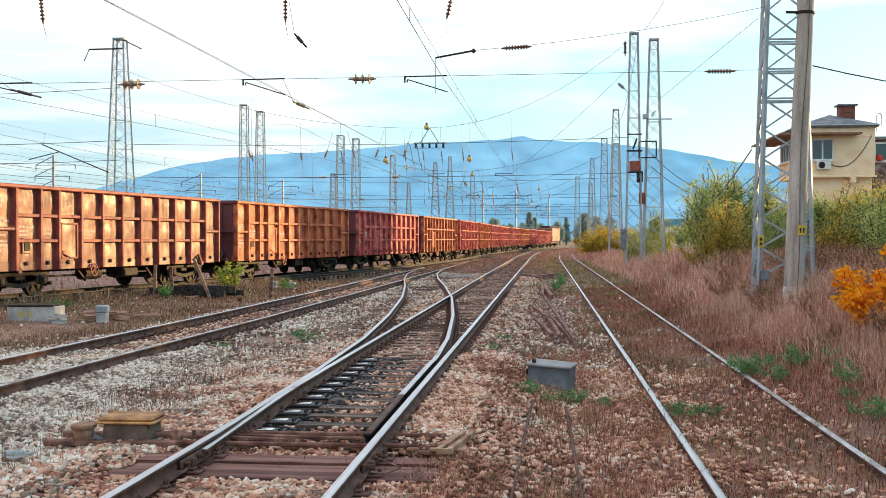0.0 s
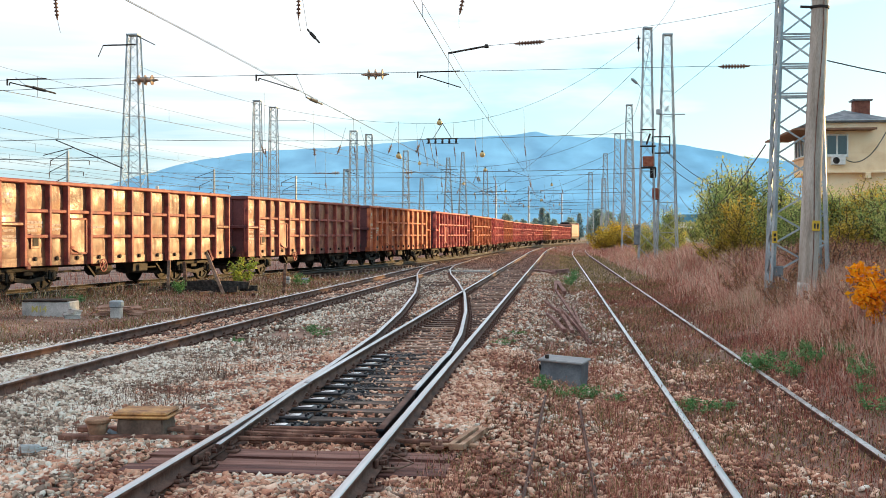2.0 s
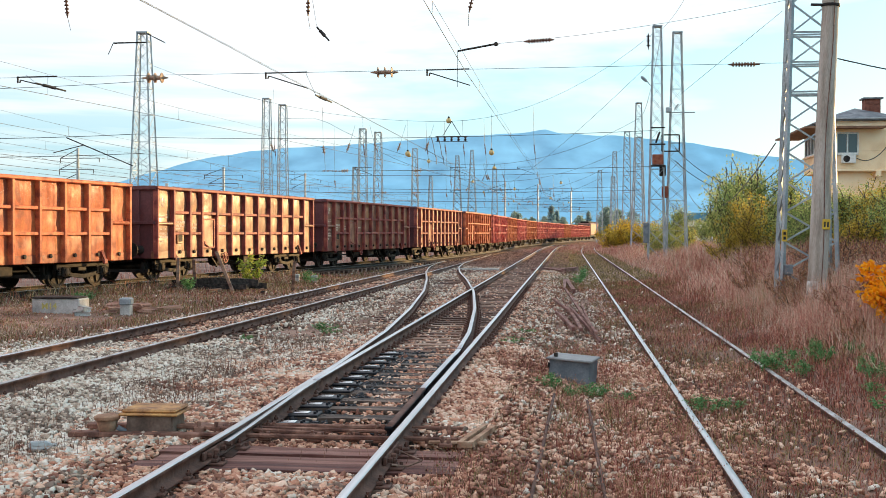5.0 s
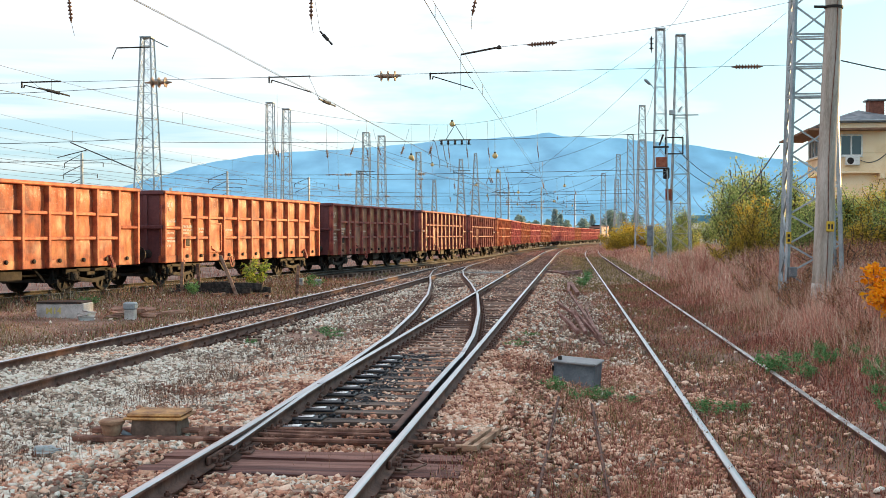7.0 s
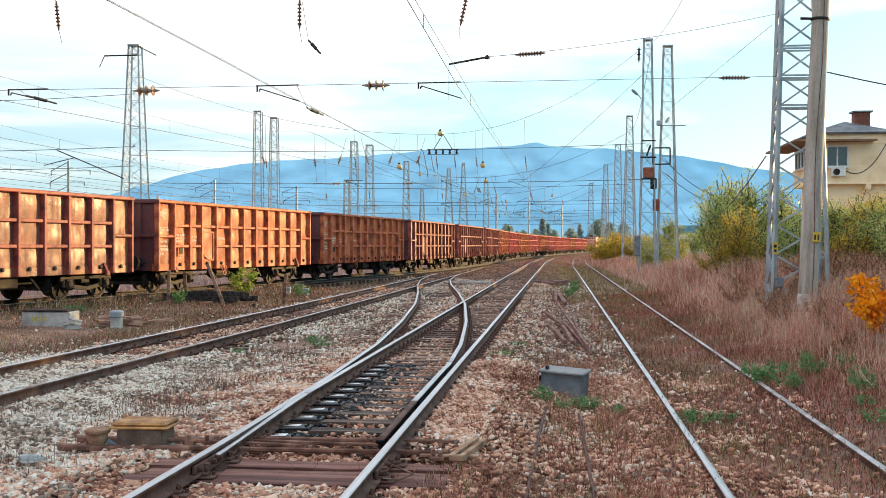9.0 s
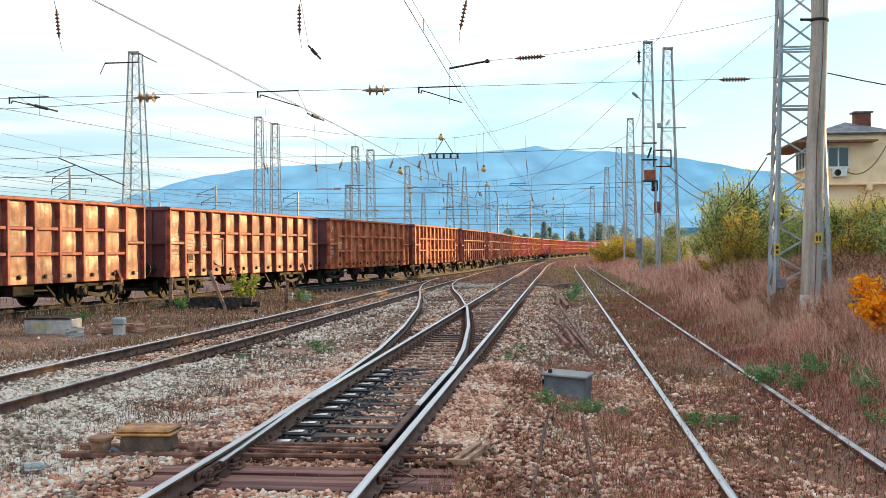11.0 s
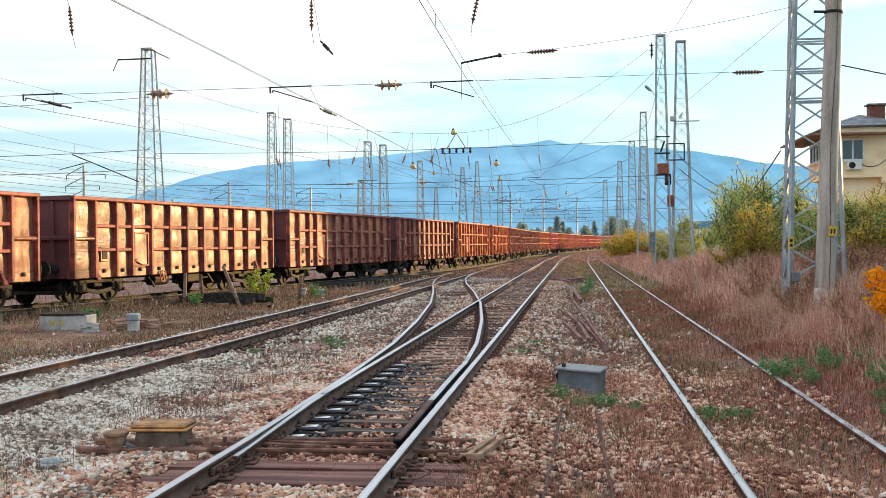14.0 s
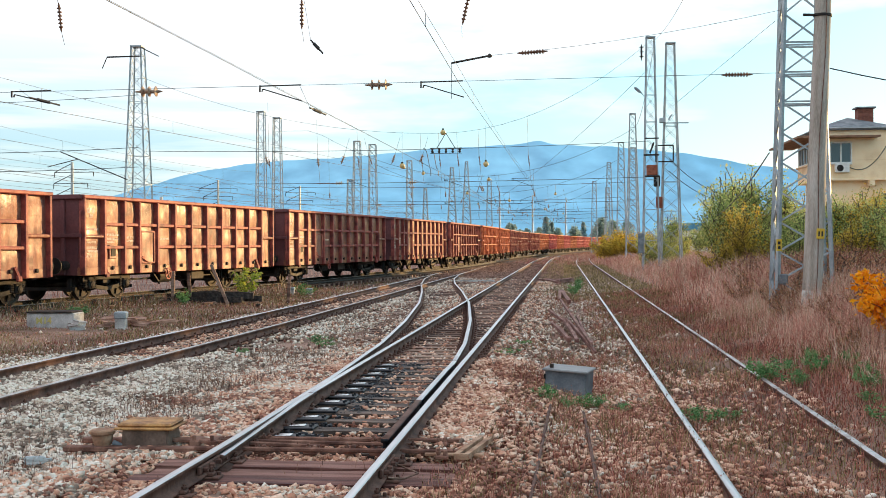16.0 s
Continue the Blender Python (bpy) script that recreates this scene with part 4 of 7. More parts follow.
# masts further off: (x, y, height, foot width, top width)
lattice_mast(-28.2, 72.9, -0.1, 15.0, 1.75, 0.66, 17, 0.04, 0.016)
lattice_mast(-30.1, 110.8, -0.1, 15.1, 1.1, 0.66, 16, 0.036, 0.016)
lattice_mast(-28.6, 111.4, -0.1, 14.5, 1.1, 0.66, 16, 0.036, 0.016)
lattice_mast(-26.3, 143.3, -0.1, 15.0, 1.3, 0.8, 14, 0.04, 0.02)
lattice_mast(-24.4, 143.9, -0.1, 14.6, 1.3, 0.8, 14, 0.04, 0.02)
lattice_mast(-23.0, 168.7, -0.1, 14.3, 1.2, 0.7, 14, 0.04, 0.02)
lattice_mast(-18.6, 189.2, -0.1, 14.6, 1.9, 0.5, 13, 0.05, 0.028)
lattice_mast(-16.2, 190.0, -0.1, 15.6, 1.9, 0.4, 13, 0.05, 0.028)
lattice_mast(-14.0, 215.0, -0.1, 14.0, 1.3, 0.7, 12, 0.05, 0.028)
lattice_mast(-33.5, 176.0, -0.1, 12.0, 1.2, 0.7, 12, 0.05, 0.028)
lattice_mast(-21.5, 176.0, -0.1, 10.5, 1.2, 0.4, 12, 0.05, 0.028)
lattice_mast(7.1, 117.3, -0.1, 15.0, 1.5, 0.55, 16, 0.036, 0.016)
lattice_mast(7.6, 150.5, -0.1, 15.0, 1.3, 0.7, 14, 0.04, 0.022)
lattice_mast(9.2, 152.0, -0.1, 14.4, 1.3, 0.7, 14, 0.04, 0.022)
lattice_mast(7.5, 187.6, -0.1, 15.0, 1.3, 0.6, 13, 0.05, 0.028)
lattice_mast(6.0, 221.6, -0.1, 13.8, 1.3, 0.7, 12, 0.05, 0.028)
lattice_mast(10.0, 260.0, -0.1, 14.5, 1.4, 0.8, 12, 0.055, 0.034)
R1A = lattice_mast(5.62, 73.9, -0.1, 15.0, 1.05, 0.50, 17, 0.034, 0.014, "grey lattice mast carrying transformer boxes and a lamp")
R1B = lattice_mast(6.95, 74.6, -0.1, 14.7, 1.35, 0.52, 17, 0.034, 0.014, "grey lattice mast carrying floodlights and cables")
bm = bmesh.new()
box(bm, -0.32, -0.85, 6.1, 0.36, -0.5, 6.75, 0.03)
part("transformer_box", bm, M_TARP, R1A)
part("shelf", box(bmesh.new(), -0.42, -0.8, 5.98, 0.5, -0.45, 6.08, 0.02), M_DARKSTEEL, R1A)
part("crossarm", box(bmesh.new(), -0.5, -0.7, 7.35, 0.5, -0.55, 7.45, 0.02), M_DARKSTEEL, R1A)
part("fuse_tube", bar(bmesh.new(), (-0.1, -0.6, 7.5), (0.15, -0.6, 8.2), 0.06, 6), M_DARKSTEEL, R1A)
part("crossarm", box(bmesh.new(), -0.42, -0.7, 8.42, 0.48, -0.6, 8.5, 0.015), M_DARKSTEEL, R1A)
bm = bmesh.new()
bar(bm, (-0.4, 0, 11.2), (-0.62, -0.1, 11.5), 0.03, 6)
lathe(bm, [(0.03, 0), (0.1, 0.1), (0.1, 0.45), (0.04, 0.55)], 8, Matrix.Translation((-0.62, -0.1, 11.45)) @ Matrix.Rotation(radians(-48), 4, "Y"))
part("lamp", bm, M_GALV, R1A, "grey street-lamp head on the mast")
set_ins(insulator_me("insulator", 0.9, 3, 0.16, M_BLACK), (5.05, 73.8, 14.5))
bm = bmesh.new()
box(bm, -1.15, -0.9, 5.4, -0.75, -0.6, 6.1, 0.04)
part("transformer_box", bm, M_DARKSTEEL, R1B)
bm = bmesh.new()
box(bm, -1.0, -0.9, 4.0, -0.6, -0.6, 4.75, 0.04)
part("transformer_box", bm, M_TARP, R1B, "rusty brown transformer box")
bm = bmesh.new()
for z in (7.0, 8.05):
    bar(bm, (-1.0, -0.7, z), (0.1, -0.7, z), 0.04, 4)
bar(bm, (-1.0, -0.7, 7.0), (-1.0, -0.7, 8.05), 0.04, 4)
bar(bm, (0.1, -0.7, 7.0), (0.1, -0.7, 8.05), 0.04, 4)
part("switch_frame", bm, M_DARKSTEEL, R1B)
bm = bmesh.new()
box(bm, -0.75, -0.6, 9.5, -0.35, -0.35, 9.85, 0.05)
bar(bm, (-0.4, -0.5, 9.5), (1.1, -0.5, 9.5), 0.035, 4)
bar(bm, (-0.2, -0.5, 9.7), (0.05, -0.6, 10.05), 0.05, 6)
part("floodlight", bm, M_GALV, R1B)
bm = bmesh.new()
box(bm, -0.85, -0.6, 1.1, -0.5, -0.2, 2.4, 0.03)
part("cabinet", bm, M_GREYBOX, R1A)


def t_pole(x, y, h, arms, label="far yard pole with crossarms of the overhead line"):
    t = thing("crossarm_pole", label, "pole", "crossarm poles in the yard", at=pose(x, y, 0))
    bm = bmesh.new()
    bar(bm, (0, 0, -0.3), (0, 0, h), 0.20, 8, 0.14)
    part("shaft", bm, M_GALV, t)
    for z, a, b in arms:
        bm = bmesh.new()
        bar(bm, (a, 0, z), (b, 0, z), 0.028, 4)
        bar(bm, (a, 0, z), (a, 0, z - 0.5), 0.03, 4)
        bar(bm, (b, 0, z), (b, 0, z - 0.4), 0.03, 4)
        bar(bm, (a, 0, z), (0, 0, z + 0.9), 0.03, 4)
        part("crossarm", bm, M_DARKSTEEL, t)


t_pole(-48.2, 107.1, 10.0, [(9.0, -1.8, 2.2), (7.9, -1.9, 1.6), (6.6, -2.0, 1.5)])
t_pole(-45.7, 146.5, 10.4, [(9.3, -2.6, 2.6), (8.2, -2.0, 2.0), (6.6, -2.4, 1.2)])
t_pole(-39.5, 167.2, 10.6, [(9.6, -2.2, 2.4), (8.4, -2.0, 2.0)])
t_pole(-6.5, 240.0, 12.0, [(11.0, -2.5, 2.5), (9.0, -2.5, 2.5)])
t_pole(-11.5, 205.0, 11.0, [(9.6, -3, 2.5)])
t_pole(0.5, 255.0, 11.0, [(9.0, -3, 2.5), (7.0, -2, 2)])


def crosswire(name, pts, r=0.011):
    ob = tagged(new(name, wire_me(name, [pts], r)), "thin dark cross-span wire between overhead line masts", "wire", "cross-span wires")
    return ob


def ball_lamp(x, y, z, r=0.18):
    t = thing("globe_lamp", "yellowed globe lamp hanging from a cross-span wire", "lamp", "globe lamps over the tracks", at=pose(x, y, z))
    bm = bmesh.new()
    lathe(bm, [(0.02, r * 1.25), (r * 0.35, r * 1.2), (r * 0.4, r * 0.9), (r * 0.8, r * 0.6), (r, 0.0), (r * 0.8, -r * 0.62), (r * 0.35, -r * 0.95), (0.01, -r)], 14)
    part("globe", bm, M_LAMP, t, smooth=True)
    bm = bmesh.new()
    lathe(bm, [(r * 0.42, r * 0.85), (r * 0.42, r * 1.35), (0.03, r * 1.5)], 10)
    part("holder", bm, M_DARKSTEEL, t)


# the near cross-span, its insulators and registration arms
crosswire("cross_span_wire", sag((5.1, 27.5, 5.78), (-28, 25.5, 5.35), 0.02, 20), 0.0055)
crosswire("cross_span_wire", sag((5.1, 27.5, 9.6), (-28, 25.5, 9.3), 1.5, 20), 0.009)
crosswire("cross_span_wire", sag((5.75, 25.2, 5.52), (14.0, 27.0, 4.95), 0.30, 12), 0.014)
for x, y, z, me in ((-10.0, 26.6, 5.50, INS_PALE), (-4.4, 26.9, 5.60, INS_PALE), (4.15, 27.45, 5.75, INS_THIN)):
    set_ins(me, (x + 0.25, y, z), (-1, 0, 0))
for x, z, lean in ((-12.24, 7.62, 0.1), (-6.19, 7.55, 0.0), (-2.2, 7.55, -0.22)):
    set_ins(INS_DARK, (x, 26.5, z), (lean, 0, -1))
    crosswire("hanger_wire", [(x, 26.5, z), (x - lean * 0.5, 27.5 - (5.1 - x) * 0.0604, 9.6 - 0.3 * (5.1 - x) / 33.1 - 6 * ((5.1 - x) / 33.1) * (1 - (5.1 - x) / 33.1))], 0.008)
    crosswire("hanger_wire", [(x + lean * 0.7, 26.5, z - 0.66), (x + lean * 0.9 + 0.05, 26.5, z - 0.95)], 0.006)


def registration_arm(x, y, z, length=1.02, drop=0.38):
    t = thing("registration_arm", "dark tubular registration arm steadying the contact wire", "registration arm", "registration arms", at=pose(x, y, z))
    bm = bmesh.new()
    bar(bm, (0, 0, 0), (length, 0, 0.012), 0.016, 6)
    bar(bm, (0, 0, 0.02), (0, 0, -0.14), 0.022, 6)
    part("upper_tube", bm, M_DARKSTEEL, t)
    bm = bmesh.new()
    bar(bm, (0.07, 0, -0.07), (length + 0.02, 0, -drop), 0.013, 6)
    bar(bm, (0.07, 0, -0.07), (0.05, 0, -0.14), 0.018, 6)
    part("steady_tube", bm, M_DARKSTEEL, t)


registration_arm(-7.29, 26.75, 5.60)
registration_arm(-3.39, 26.99, 5.655)
registration_arm(-13.4, 26.38, 5.53, 1.0, 0.3)
bm = bmesh.new()
bar(bm, (0, 0, 0), (0.91, 0.08, 0.17), 0.024, 6)
bar(bm, (0, 0, 0), (0, 0, -0.85), 0.006, 6)
lathe(bm, [(0.02, -0.05), (0.07, -0.03), (0.05, 0.016), (0.02, 0.05)], 8, Matrix.Translation((0.91, 0.08, 0.17)))
tagged(new("pull_off_arm", mesh_of("pull_off_arm", bm, M_DARKSTEEL)), "dark bent pull-off arm on the overhead line", "registration arm").location = (-2.65, 26.95, 6.09)
set_ins(INS_THIN, (-1.0, 27.05, 6.31), (1, 0, 0.05))
crosswire("cross_span_wire", sag((-1.74, 27.0, 6.26), (5.3, 27.5, 7.3), 0.12, 8), 0.005)
crosswire("stay_wire", [(5.0, 27.5, 7.0), (2.9, 30.5, 5.4)], 0.006)
crosswire("stay_wire", sag((4.9, 27.7, 3.9), (7.6, 73, 4.2), 1.3, 16), 0.018)


for a_, b_ in (((-6.0, 26.6, 6.66), (-5.7, 26.6, 6.33)), ((-6.05, 26.7, 5.05), (-5.85, 27.6, 4.98)), ((-13.0, 26.5, 5.4), (-12.6, 27.3, 5.3))):
    bm = bmesh.new()
    bar(bm, a_, b_, 0.022, 6)
    bar(bm, (Vector(a_) * 0.75 + Vector(b_) * 0.25), (Vector(a_) * 0.35 + Vector(b_) * 0.65), 0.04, 8)
    tagged(new("section_insulator", mesh_of("section_insulator", bm, M_BLACK)), "dark section insulator set in an overhead wire", "insulator", "section insulators")
    crosswire("stay_wire", [a_, (a_[0] - 0.25, a_[1], 8.2 if a_[2] > 6 else 5.6)], 0.005)


def rail_x(track, y):
    return {"main": lambda q: main_x(q), "left": left_x, "train": train_x_at}.get(track, lambda q: np.zeros_like(np.asarray(q, float)) + track)(np.asarray(y, float))


SPANS = [-20.0, 26.8, 73.5, 114.5, 147.5, 187.0, 222.0, 262.0, 320.0]


def line_over(track, zc=5.62, zm=7.0, label="copper contact wire over the track"):
    """Contact wire, sagging messenger wire and droppers over one track."""
    t = thing("overhead_line", label, "overhead wire", "overhead lines along the tracks")
    con, mes, drp = [], [], []
    for i, (a, b) in enumerate(zip(SPANS, SPANS[1:])):
        n = 14
        ys = np.linspace(a, b, n)
        xs = rail_x(track, ys)
        st = 0.18 * (-1 if i % 2 else 1)
        xs = xs + np.linspace(st, -st, n)
        q = np.linspace(0, 1, n)
        con.append(np.stack([xs, ys, np.full(n, zc)], 1))
        mz = zm - 4 * q * (1 - q) * (zm - zc) * 0.6
        mes.append(np.stack([xs, ys, mz], 1))
        for k in range(1, n - 1, 2):
            drp.append([(xs[k], ys[k], zc), (xs[k], ys[k], mz[k])])
    for nm, ln, r in (("contact_wire", con, 0.0078), ("messenger_wire", mes, 0.005)):
        part(nm, wire_me(nm, [np.concatenate([ln[0]] + [q[1:] for q in ln[1:2]])], r), None, t)
        part(nm, wire_me(nm, [np.concatenate([ln[2]] + [q[1:] for q in ln[3:]])], r * 1.7), None, t)
    for ln in drp:
        part("dropper", wire_me("dropper", [ln], 0.006), None, t)


for tk, zc, zm in (("main", 5.55, 5.9), ("left", 5.72, 5.75), ("train", 5.6, 6.3), (-20.5, 5.7, 6.6), (-25.0, 5.7, 6.7), (-30.0, 5.7, 6.6), (-36.0, 5.7, 6.8)):
    line_over(tk, zc, zm)


def portal(y, xl, xr, ztop, zlow, k, drops, lamps, arms, low2=None):
    """A head-span: sagging carrier wire, two level cross wires, droppers with insulators, globe lamps."""
    xm, n = -9.0, 26
    xs = np.linspace(xl, xr, n)
    zs = np.minimum(zlow + k * (xs - xm) ** 2, ztop)
    if y < 100:
        zs = zlow + np.where(xs > -8, 0.031, 0.010) * (xs + 8) ** 2
    crosswire("head_span_wire", np.stack([xs, np.full(n, y), zs], 1), 0.010 + (y > 100) * y * 0.00005)
    crosswire("cross_span_wire", sag((xl, y, zlow - 0.9), (xr, y, zlow - 0.7), 0.25), 0.012 + y * 0.00006)
    crosswire("cross_span_wire", sag((xl, y, 5.9), (xr, y, 6.0), 0.15), 0.012 + y * 0.00006)
    for x in drops:
        zt = zlow + k * (x - xm) ** 2
        crosswire("dropper_wire", [(x, y, zt), (x + 0.06, y, zlow - 1.6)], 0.010)
        set_ins(INS_DARK if int(x * 10) % 2 else INS_PALE, (x + 0.06, y, zlow - 1.55), (0.12, 0, -1))
        crosswire("dropper_wire", [(x + 0.13, y, zlow - 2.1), (x + 0.2, y, 5.9)], 0.009)
    for x, z in lamps:
        ball_lamp(x, y, z)
        crosswire("hanger_wire", [(x, y, z + 0.22), (x, y, max(z + 0.3, zlow + k * (x - xm) ** 2 + 0.12))], 0.010)
    for x in arms:
        registration_arm(x, y, 6.0, 1.1, 0.45)
    # strain insulators set into the spans
    rp = random.Random(int(y))
    for i in range(9):
        x = rp.uniform(xl * 0.75, xr * 0.5)
        tilt = rp.choice(((1, 0, 0.02), (1, 0, -0.03), (0.35, 0.1, -1), (-0.4, 0.1, -1)))
        u = (x - xl) / (xr - xl)
        lvl = rp.choice((zlow - 0.9 + 0.2 * u - u * (1 - u), 5.9 + 0.1 * u - 0.6 * u * (1 - u))) if tilt[2] > -0.5 else 7.1
        set_ins(INS_PALE if rp.random() < 0.6 else INS_DARK, (x, y, lvl + (0.5 if tilt[2] < -0.5 else 0)), tilt)
        if tilt[2] < -0.5:
            crosswire("hanger_wire", [(x, y, lvl + 0.5), (x - tilt[0] * 0.9, y, lvl + 1.7)], 0.010)


portal(73.5, -28.0, 5.4, 14.0, 9.0, 0.020, (-19.5, -16.2, -13.5, -9.3, -8.1, -6.9, -5.5, -2.3), ((-7.8, 9.05), (-10.5, 6.9), (-5.0, 6.95)), (-7.7, -3.3, -14.0))
portal(114.5, -29.0, 7.0, 13.5, 8.6, 0.018, (-24, -19.5, -15.5, -12.0, -6.5, -3.0), ((-16.2, 9.6), (-14.2, 9.0), (-7.5, 8.3)), (-7.5, -2.9, -12.0))
portal(147.5, -25.5, 7.4, 13.0, 8.4, 0.016, (-20, -16.0, -11.0, -7.0, -2.0), ((-12.5, 8.4), (-7.0, 7.4), (-1.0, 8.2)), (-6.0, -2.0))
portal(187.0, -18.0, 7.2, 13.0, 8.3, 0.018, (-14, -10.0, -6.0, -1.0), ((-14.0, 8.4), (-9.0, 6.9), (-3.0, 7.4)), (-4.0, 0.5))
portal(222.0, -14.0, 6.0, 12.5, 8.3, 0.018, (-10, -6.0, -2.0, 2.0), ((-6.0, 7.2), (0.0, 7.6)), (-1.0, 2.5))
for x_, r_ in ((-9.1, 0.30), (-8.6, 0.24)):  # slack feeder loops beside the rack
    t_ = np.linspace(0, 1, 14)
    lp = np.stack([x_ + r_ * np.sin(t_ * math.pi) + 0.5 * t_ ** 2, np.full(14, 73.4), 8.0 - 1.9 * t_ + 0.25 * np.sin(t_ * 9)], 1)
    tagged(new("feeder_loop", wire_me("feeder_loop", [lp], 0.022)), "slack dark feeder cable looping down to the wires", "cable", "feeder loops")
# the bracket with hanging insulators over the main track, and long feeder wires
bm = bmesh.new()
for dx in (-0.9, -0.45, 0.0, 0.45, 0.9):
    lathe(bm, [(0.03, 0.0), (0.10, -0.08), (0.04, -0.12), (0.10, -0.22), (0.03, -0.3)], 8, Matrix.Translation((dx, 0, 0)))
bar(bm, (-1.05, 0, 0.02), (1.05, 0, 0.02), 0.022, 4)
bar(bm, (-1.05, 0, -0.32), (1.05, 0, -0.32), 0.016, 4)
bar(bm, (-0.6, 0, 0.02), (0, 0, 1.0), 0.02, 4)
bar(bm, (0.6, 0, 0.02), (0, 0, 1.0), 0.02, 4)
tagged(new("insulator_rack", mesh_of("insulator_rack", bm, M_DARKSTEEL)), "dark rack of insulators hanging over the tracks", "insulator rack").location = (-7.6, 73.4, 8.0)
crosswire("feeder_wire", sag((5.5, 73.9, 13.0), (-12.0, 190.0, 9.0), 1.0, 20), 0.018)
crosswire("feeder_wire", sag((5.5, 73.9, 14.6), (5.4, 27.9, 14.0), 1.5, 20), 0.012)
crosswire("feeder_wire", sag((6.8, 74.0, 6.4), (13.5, 76.0, 5.0), 1.2, 14), 0.022)
crosswire("feeder_wire", sag((6.8, 74.0, 7.2), (14.5, 76.0, 5.6), 1.6, 14), 0.022)
crosswire("feeder_wire", sag((7.1, 117.0, 13.6), (5.8, 74.0, 14.2), 1.4, 14), 0.018)
crosswire("feeder_wire", sag((-28.2, 72.9, 8.3), (-60.0, 60.0, 8.0), 0.6, 12), 0.02)
crosswire("feeder_wire", sag((-28.2, 72.9, 7.0), (-60.0, 62.0, 7.2), 0.6, 12), 0.02)
crosswire("feeder_wire", sag((-28.2, 72.9, 11.8), (-60.0, 70.0, 11.6), 0.5, 12), 0.018)
for za, zb in ((9.5, 8.2), (8.4, 7.2), (10.5, 9.0)):
    crosswire("feeder_wire", sag((-62.0, 60.0, za), (-24.0, 190.0, zb), 1.6, 24), 0.022)
bm = bmesh.new()
bar(bm, (-1.95, 0, 0), (0.3, 0, 0.02), 0.05, 6)
bar(bm, (-1.95, 0, 0), (-2.3, 0, -0.75), 0.03, 6)
bar(bm, (0.35, 0, 0.6), (1.6, 0, -0.02), 0.03, 6)
tagged(new("mast_arm", mesh_of("mast_arm", bm, M_DARKSTEEL)), "dark steel arm at the top of a lattice mast", "mast arm").location = (-28.2, 72.5, 14.3)
bm = bmesh.new()
bar(bm, (0, 0, 0), (4.6, 0, -1.9), 0.035, 6)
bar(bm, (1.2, 0, -0.5), (-0.9, 0, -1.0), 0.03, 6)
tagged(new("cantilever_arm", mesh_of("cantilever_arm", bm, M_DARKSTEEL)), "sloping dark cantilever arm beside a lattice mast", "cantilever").location = (-33.2, 72.0, 8.0)


# ---- the signal house beyond the bank ----
M_GLASS = bpy.data.materials.new("window_glass")
M_GLASS.use_nodes = True
_g = M_GLASS.node_tree.nodes["Principled BSDF"]
_g.inputs["Base Color"].default_value = (0.02, 0.03, 0.04, 1)
_g.inputs["Roughness"].default_value = 0.05
_g.inputs["Specular IOR Level"].default_value = 0.9
M_WHITE = mat("white_window_frame", [(0.62, 0.62, 0.60), (0.78, 0.78, 0.76)], scale=5, rough=0.5, bump=0)
M_SOFFIT = mat("brown_soffit_boards", [(0.16, 0.085, 0.05), (0.28, 0.16, 0.10)], scale=3, fine=30, rough=0.8)
M_OLDBRICK = mat("crumbling_brick", [(0.10, 0.06, 0.055), (0.24, 0.15, 0.13), (0.40, 0.34, 0.31)], scale=3.5, fine=20, bump=0.6, bump_scale=14)


def window(parent, x0, x1, z0, z1, y, panes=2):
    w = part("window", box(bmesh.new(), x0 + 0.02, y - 0.02, z0 + 0.02, x1 - 0.02, y + 0.05, z1 - 0.02), M_GLASS, parent, "dark reflecting window pane")
    bm = bmesh.new()
    for a in [x0 + (x1 - x0) * i / panes for i in range(panes + 1)]:
        box(bm, a - 0.05, y - 0.07, z0, a + 0.05, y + 0.02, z1, 0.01)
    box(bm, x0, y - 0.069, z0 - 0.05, x1, y + 0.02, z0 + 0.06, 0.01)
    box(bm, x0, y - 0.069, z1 - 0.06, x1, y + 0.02, z1 + 0.05, 0.01)
    part("window_frame", bm, M_WHITE, w)
    bm = bmesh.new()
    box(bm, x0 - 0.05, y - 0.16, z0 - 0.12, x1 + 0.05, y - 0.01, z0 - 0.055, 0.01)
    part("window_sill", bm, M_WHITE, w)


